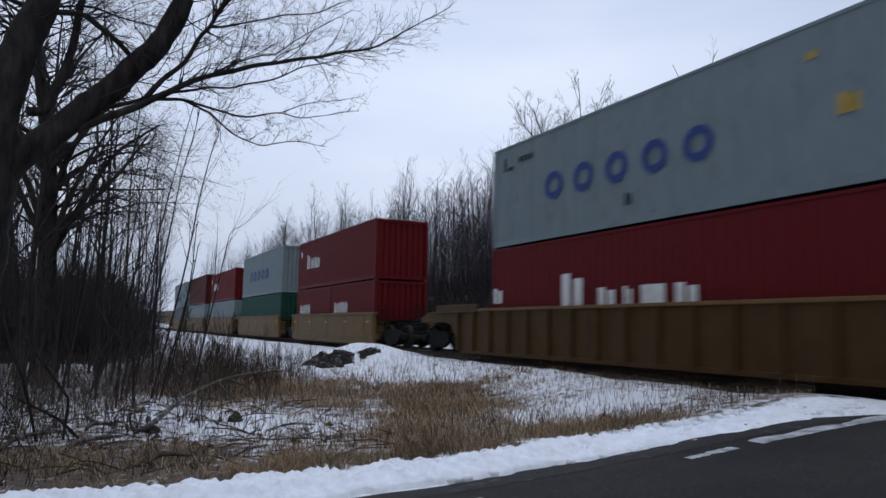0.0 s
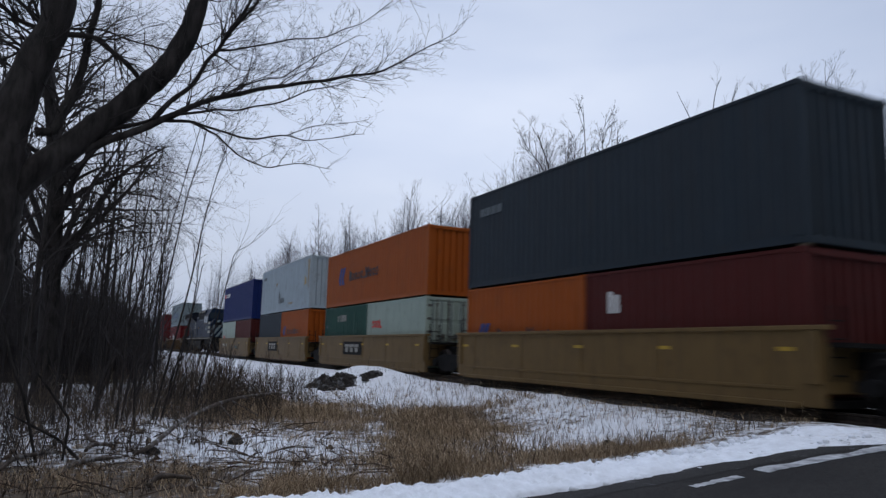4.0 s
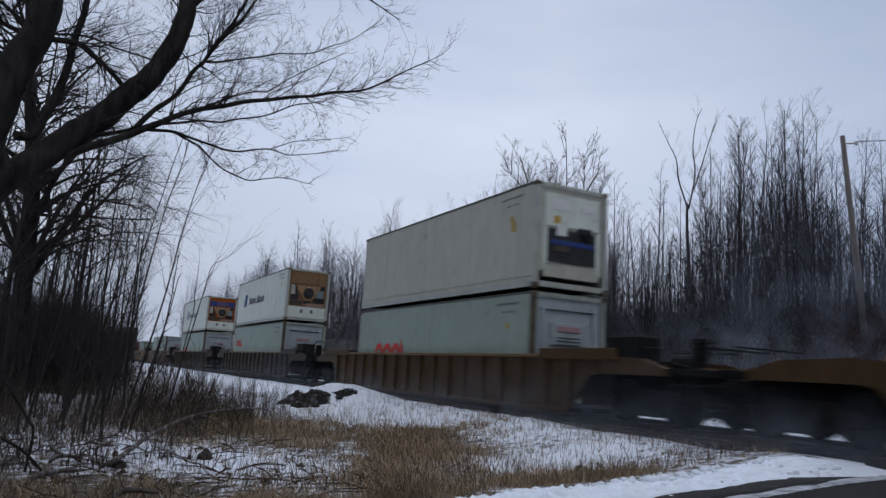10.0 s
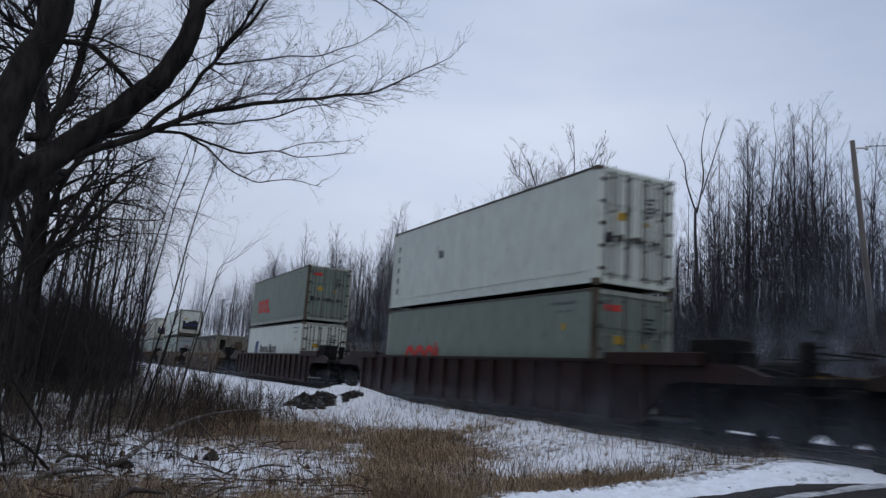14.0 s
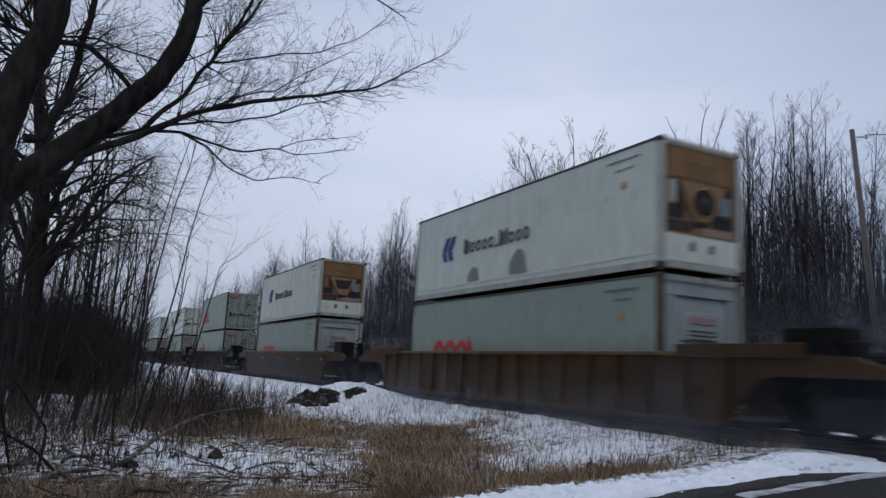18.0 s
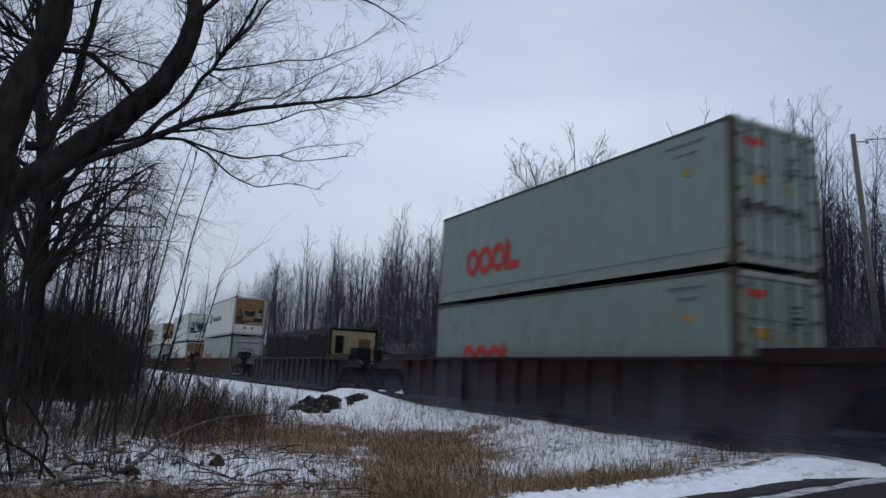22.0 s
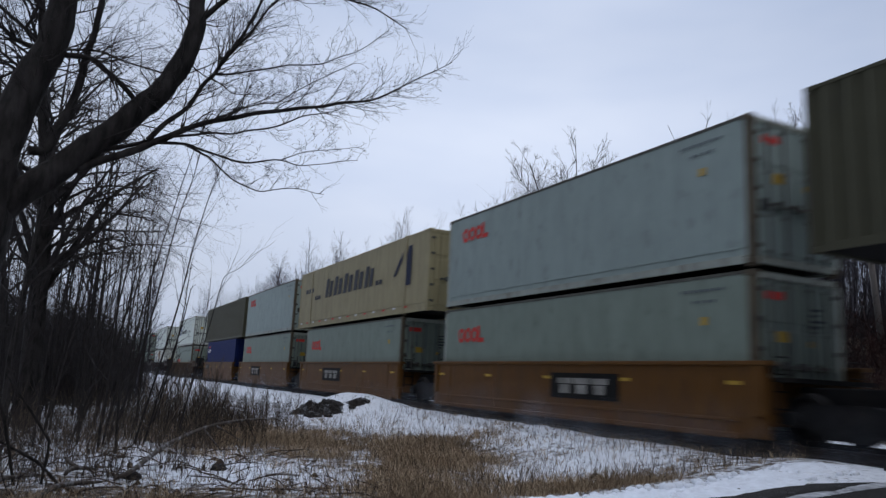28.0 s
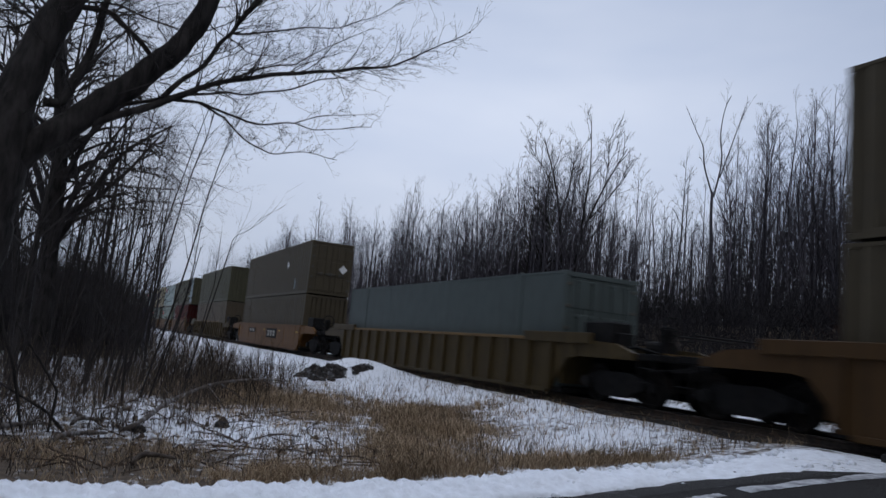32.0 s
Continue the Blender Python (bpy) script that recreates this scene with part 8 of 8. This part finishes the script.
    for i in range(5200):
        dist = rng.uniform(26, 42)
        bear = radians(rng.triangular(-11, 5.6, -1.5))
        x, y = dist * math.sin(bear), dist * math.cos(bear)
        h = rng.uniform(0.7, 3.0) * dist / 28 * (1.0 - 0.6 * smoothstep(1.5, 5.0, math.degrees(bear)))
        sprout(g, (x, y, 0), (rng.gauss(0, 0.3), rng.gauss(0, 0.3), 1), h, 0.014, 1, rng, (8,), 0.04, 0.7, 3, 0.22, True, 0.004)
    solid("brush_thicket", g, M_BRUSH, "dense dark leafless brush thicket", "brush", kind="stuff")
    # tall weeds standing in the snow
    w = Geo()
    for i in range(190):
        dist = rng.uniform(10.6, 21)
        bear = radians(rng.uniform(-9, 9) + abs(rng.gauss(0, 3)))
        cx, cy = dist * math.sin(bear), dist * math.cos(bear)
        if 0.6 < cx < 4.2 and 11.4 < cy < 15.0 and rng.random() < 0.75:
            continue
        tall = rng.uniform(0.3, 1.1) * (1.0 - 0.5 * smoothstep(9, 18, math.degrees(bear)))
        for j in range(rng.randint(4, 13)):
            x, y = cx + rng.gauss(0, 0.16), cy + rng.gauss(0, 0.3)
            sprout(w, (x, y, field(x, y)), (rng.gauss(0, 0.10), rng.gauss(0, 0.10), 1), tall * rng.uniform(0.4, 1.1), 0.0062, 1, rng, (5,), 0.04, 0.6, 3, 0.2, True)
    # dark clumps of tall seeded weeds near the track side
    for i in range(17):
        bear, dist = radians(rng.gauss(9.0, 2.2)), rng.uniform(15.5, 20)
        cx, cy = dist * math.sin(bear), dist * math.cos(bear)
        for j in range(rng.randint(2, 5)):
            x, y = cx + rng.gauss(0, 0.12), cy + rng.gauss(0, 0.2)
            sprout(w, (x, y, field(x, y)), (rng.gauss(0, 0.08), rng.gauss(0, 0.08), 1), rng.uniform(0.7, 1.5), 0.011, 1, rng, (10,), 0.12, 0.35, 3, 0.1, True, 0.004)
    # a belt of thin brown weeds before the line
    for i in range(620):
        cy = rng.uniform(14, 25)
        cx = cy * math.tan(radians(rng.gauss(10.0, 3.2)))
        tall = rng.uniform(0.2, 0.85)
        sprout(w, (cx, cy, field(cx, cy)), (rng.gauss(0, 0.18), rng.gauss(0, 0.18), 1), tall, 0.0075, 1, rng, (5,), 0.04, 0.5, 3, 0.15, True, 0.003)
    # low scrub between the thicket and the mound
    for i in range(130):
        cx, cy = rng.uniform(0.3, 7.6), rng.uniform(13.0, 26.0)
        if cx > 0.27 * cy + 1.0 or rng.random() < smoothstep(-3.2, 1.0, cx - 0.27 * cy):
            continue
        tall = rng.uniform(0.25, 0.9)
        for j in range(rng.randint(2, 6)):
            x, y = cx + rng.gauss(0, 0.2), cy + rng.gauss(0, 0.3)
            sprout(w, (x, y, field(x, y)), (rng.gauss(0, 0.2), rng.gauss(0, 0.2), 1), tall * rng.uniform(0.5, 1.1), 0.007, 1, rng, (6,), 0.02, 0.7, 3, 0.25, True)
    for i in range(5600):
        x, y = rng.uniform(-2.5, 10.2), 7.9 + 16 * rng.random() ** 1.3
        z = field(x, y)
        h = rng.uniform(0.1, 0.3) + 0.28 * max(0.0, tawny(x, y)) * rng.random()
        sprout(w, (x, y, z), (rng.gauss(0, 0.25), rng.gauss(0, 0.25), 1), h, 0.0045, 0 if rng.random() < 0.5 else 1, rng, (2,), 0.08, 0.5)
    solid("tall_weeds", w, M_STEM, "tall dry brown weed stems", "weeds", kind="stuff")


make_thicket()


def make_grass():
    """Tufts of bent dry blades, thick where the field grows rank and thin on the snow."""
    rng = random.Random(4)
    g = Geo()
    n = tries = 0
    while n < 5400 and tries < 220000:
        tries += 1
        y = 7.55 + 15 * rng.random() ** 1.35
        x = -2.5 + 13.0 * rng.random()
        w = tawny(x, y)
        if rng.random() > w * 1.1 + 0.03:
            continue
        n += 1
        z = field(x, y) - 0.01
        size = rng.uniform(0.5, 1.0) * (0.55 + 0.6 * min(1, w))
        spread = rng.uniform(0.03, 0.12)
        wind = rng.uniform(0, 6.283)
        for i in range(rng.randint(8, 22)):
            bx, by = x + rng.gauss(0, spread), y + rng.gauss(0, spread)
            tall = size * rng.uniform(0.10, 0.36)
            a = rng.random() * 6.283
            dx, dy = math.cos(a), math.sin(a)
            lean = tall * rng.uniform(0.3, 1.5)
            la = wind + rng.gauss(0, 1.1)
            lx, ly = math.cos(la) * lean, math.sin(la) * lean
            wd = rng.uniform(0.0018, 0.0045)
            k = len(g.v)
            g.v += [(bx - dx * wd, by - dy * wd, z), (bx + dx * wd, by + dy * wd, z), (bx + dx * wd * 0.7 + lx * 0.4, by + dy * wd * 0.7 + ly * 0.4, z + tall * 0.65), (bx - dx * wd * 0.7 + lx * 0.4, by - dy * wd * 0.7 + ly * 0.4, z + tall * 0.65), (bx + lx, by + ly, z + tall * rng.uniform(0.75, 1.0))]
            g.f += [(k, k + 1, k + 2, k + 3), (k + 3, k + 2, k + 4)]
    # single stalks scattered over the snow towards the track
    for i in range(1500):
        x, y = rng.uniform(5.5, 10.4), 7.6 + 14 * rng.random() ** 1.6
        z, tall = field(x, y) - 0.01, rng.uniform(0.12, 0.42)
        lx, ly, wd = rng.gauss(0, 0.06), rng.gauss(0, 0.06), rng.uniform(0.0025, 0.005)
        k = len(g.v)
        g.v += [(x - wd, y - wd, z), (x + wd, y + wd, z), (x + lx, y + ly, z + tall)]
        g.f.append((k, k + 1, k + 2))
        if rng.random() < 0.5:
            k = len(g.v)
            g.v += [(x + lx * 0.5 - wd, y, z + tall * 0.5), (x + lx * 0.5 + wd, y, z + tall * 0.5), (x + rng.gauss(0, 0.08), y + rng.gauss(0, 0.08), z + tall * 0.85)]
            g.f.append((k, k + 1, k + 2))
    solid("dead_grass", g, M_GRASS, "dry tan tufted grass sticking out of the snow", "grass", kind="stuff")


make_grass()


def rock(name, label, cat, x, y, z, r, seed, squash=0.6, mat_=None):
    bm = bmesh.new()
    bmesh.ops.create_icosphere(bm, subdivisions=3, radius=r)
    for v in bm.verts:
        v.co *= 1 + 0.45 * noise.noise(v.co * (1.6 / r) + Vector((seed, 0, 0))) + 0.15 * noise.noise(v.co * (5 / r) + Vector((0, seed, 0)))
        v.co.z *= squash
    me = bpy.data.meshes.new(name)
    bm.to_mesh(me)
    bm.free()
    me.materials.append(mat_ or M_STONE)
    return tagged(new(name, me), label, cat), me


def make_small_things():
    for x, y, r in ((2.23, 11.69, 0.12), (2.13, 8.4, 0.09), (7.9, 9.75, 0.09), (0.95, 10.9, 0.11), (5.35, 6.75, 0.075)):
        ob, _ = rock("stone", "dark stone lying in the snow", "stone", x, y, 0, r, x)
        ob.matrix_basis = pose(x, y, (field(x, y) if y > 7 else rise(x) + 0.05) + r * 0.25, 0, 0, x * 50)
    def earth(cx, cy, rx, ry, hgt, label):
        g = Geo()
        nu, nv = 40, 18
        for j in range(nv + 1):
            for i in range(nu):
                a, q = 6.2832 * i / nu, j / nv
                wav = 1 + 0.3 * noise.noise((math.cos(a) * 2 + cx, math.sin(a) * 2, 1)) + 0.15 * noise.noise((math.cos(a) * 5 + cx, math.sin(a) * 5, 4))
                x, y = cx + rx * q * math.cos(a) * wav, cy + ry * q * math.sin(a) * wav
                rough = 0.2 * noise.noise((x * 3, y * 3, 2)) + 0.2 * abs(noise.noise((x * 7, y * 7, 4))) + 0.08 * noise.noise((x * 17, y * 17, 1))
                g.v.append((x, y, field(x, y) - 0.05 + hgt * (0.2 + 1.1 * rough) * (1 - q ** 1.8)))
        for j in range(nv):
            for i in range(nu):
                i2 = (i + 1) % nu
                g.f.append((j * nu + i, (j + 1) * nu + i, (j + 1) * nu + i2, j * nu + i2))
        solid("earth_mound", g, M_EARTH, label, "mound", smooth=False)
    earth(7.3, 22.9, 0.95, 0.75, 1.0, "low mound of dark frozen earth streaked with snow")
    earth(8.55, 22.75, 0.62, 0.34, 0.55, "small patch of dark frozen earth beside the mound")
    for i, (x, y, r) in enumerate(((7.1, 22.3, 0.17), (7.4, 22.2, 0.15), (7.2, 22.6, 0.2), (8.3, 22.5, 0.13))):
        ob, _ = rock("boulder", "dark stone half buried in the earth mound", "boulder", x, y, 0, r, i * 3.1, 0.32, M_EARTH)
        tagged(ob, group="boulders on the mound")
        ob.matrix_basis = pose(x, y, field(x, y) + 0.01, 0, 0, i * 60)
    # fallen dead branch
    c = thing("fallen_log", "pale weathered fallen branch lying in the brush", "log")
    P, R = limb([(0.7, 10.6, 0.05), (0.94, 10.85, 0.12), (1.6, 12.7, 0.28), (2.55, 14.2, 0.46), (3.6, 15.1, 0.52), (4.1, 15.4, 0.5)], [0.03, 0.036, 0.034, 0.03, 0.022, 0.01], 4)
    part("stem", Geo().tube(P, R, 8), M_LOG, c, smooth=True)
    for p, q, r in (((2.3, 13.85, 0.41), (2.6, 13.5, 0.05), 0.02), ((3.3, 14.9, 0.5), (3.6, 15.2, 0.02), 0.018), ((2.55, 14.2, 0.46), (3.0, 13.7, 0.2), 0.015)):
        part("snag", Geo().tube([p, q], [r, r * 0.5], 6), M_LOG, c)
    for i, (x, y, a, L) in enumerate(((-0.73, 9.68, 66, 1.25), (-0.1, 9.26, 57, 1.1), (0.13, 11.02, 40, 0.5), (0.71, 8.3, 26, 0.5), (0.3, 11.6, 100, 1.0))):
        P, R = limb([(0, 0, 0.06), (L * 0.4, 0.08, 0.12), (L, -0.05, 0.08)], [0.022, 0.034, 0.012], 4)
        solid("fallen_branch", Geo().tube(P, R, 7), M_LOG, "broken branch on the snowy ground", "branch", "broken branches on the ground", smooth=True, m=pose(x, y, field(x, y), 0, 0, a))
    # sticks, clods and bits of bark strewn over the rough corner
    g, rng = Geo(), random.Random(52)
    for i in range(380):
        x, y = -2.2 + 6.2 * rng.random() ** 1.2, 8.0 + 7.0 * rng.random() ** 1.2
        z = field(x, y)
        if rng.random() < 0.8:
            a, L = rng.uniform(0, 6.283), rng.uniform(0.15, 0.8)
            p, q = Vector((x, y, z + 0.015)), Vector((x + L * math.cos(a), y + L * math.sin(a), z + rng.uniform(0.01, 0.14)))
            mid = (p + q) / 2 + Vector((rng.gauss(0, 0.04), rng.gauss(0, 0.04), 0.03))
            w = rng.uniform(0.004, 0.011)
            g.tube([p, mid, q], [w, w, w * 0.5], 4)
        else:
            w = rng.uniform(0.02, 0.075)
            e = rng.uniform(0, 3)
            g.tube([(x - w * math.cos(e), y - w * math.sin(e), z), (x, y, z + w * 0.45), (x + w * math.cos(e), y + w * math.sin(e), z)], [w * 0.4, w * rng.uniform(0.5, 0.9), w * 0.3], 6)
    solid("ground_litter", g, M_LITTER, "dead sticks, bark and clods strewn on the snow", "litter", kind="stuff")
    # dark dead bush arching over the brush
    c = thing("dead_bush", "dark arching dead bush in the brush", "bush", m=pose(-1.35, 10.4, 0))
    rng = random.Random(70)
    for pts, r in (([(0.4, 0.05, 1.8), (0.57, 0.07, 1.19), (0.73, 0.08, 0.78), (0.93, 0.09, 0.0)], 0.019), ([(0.7, 0.09, 1.3), (1.18, 0.1, 0.63), (1.25, 0.1, 0.45), (1.22, 0.1, 0.0)], 0.017), ([(0.55, 0.08, 0.62), (1.01, 0.09, 0.36), (1.18, 0.1, 0.25), (1.4, 0.1, 0.02)], 0.019)):
        P, R = limb(pts, [r * 0.5, r, r, r], 5)
        part("stem", Geo().tube(P, R, 7), M_BARK, c, smooth=True)
    g = Geo()
    for i in range(40):
        sprout(g, (rng.uniform(-0.6, 1.0), rng.gauss(0, 0.3), 0), (rng.gauss(0.1, 0.3), rng.gauss(0, 0.3), 1), rng.uniform(0.6, 1.6), 0.008, 1, rng, (5,), 0.02, 0.6)
    part("crown", g, M_TWIG, c)
    # utility pole with its wire
    POLE_TOP = 9.2 - field(20.55, 12.45)
    c = thing("utility_pole", "weathered wooden utility pole leaning slightly", "utility pole", m=pose(20.55, 12.45, field(20.55, 12.45)))
    part("pole_shaft", Geo().tube([(-0.1, 0.18, -0.6), (-0.26, 0.38, 3.0), (-0.42, 0.58, POLE_TOP)], [0.095, 0.085, 0.07], 12), M_POLE, c, smooth=True)
    part("insulator", Geo().rod((-0.42, 0.5, POLE_TOP - 0.25), (-0.15, 0.35, POLE_TOP - 0.23), 0.03).disc(-0.12, 0.33, POLE_TOP - 0.29, 2, [(0, 0.05), (0.12, 0.06)], 10), M_WHITE, c)
    part("pole_wire", Geo().tube([(-0.12, 0.33, POLE_TOP - 0.17), (2, -3, POLE_TOP - 0.45), (6, -9, POLE_TOP - 0.65), (12, -18, POLE_TOP - 0.35)], [0.012] * 4, 5), M_BLACK, c)


make_small_things()


def motions():
    """The whole train rolls away at one speed; the wheels turn with it."""
    for ob, s, z in TRAVEL:
        walk(ob, [(t, on_line(s + SPEED * t, z)) for t in (0.0, 16.0, 32.0)])
    leads = {}
    for w, y in WHEELSETS:
        if y not in leads:
            walk(w, [(k / 30, pose(0, y, 0.44, -88 * k)) for k in range(961)])
            leads[y] = w
        else:
            w.rotation_mode = "QUATERNION"
            keys = w.animation_data_create()
            keys.action = leads[y].animation_data.action
            keys.action_slot = leads[y].animation_data.action_slot


motions()
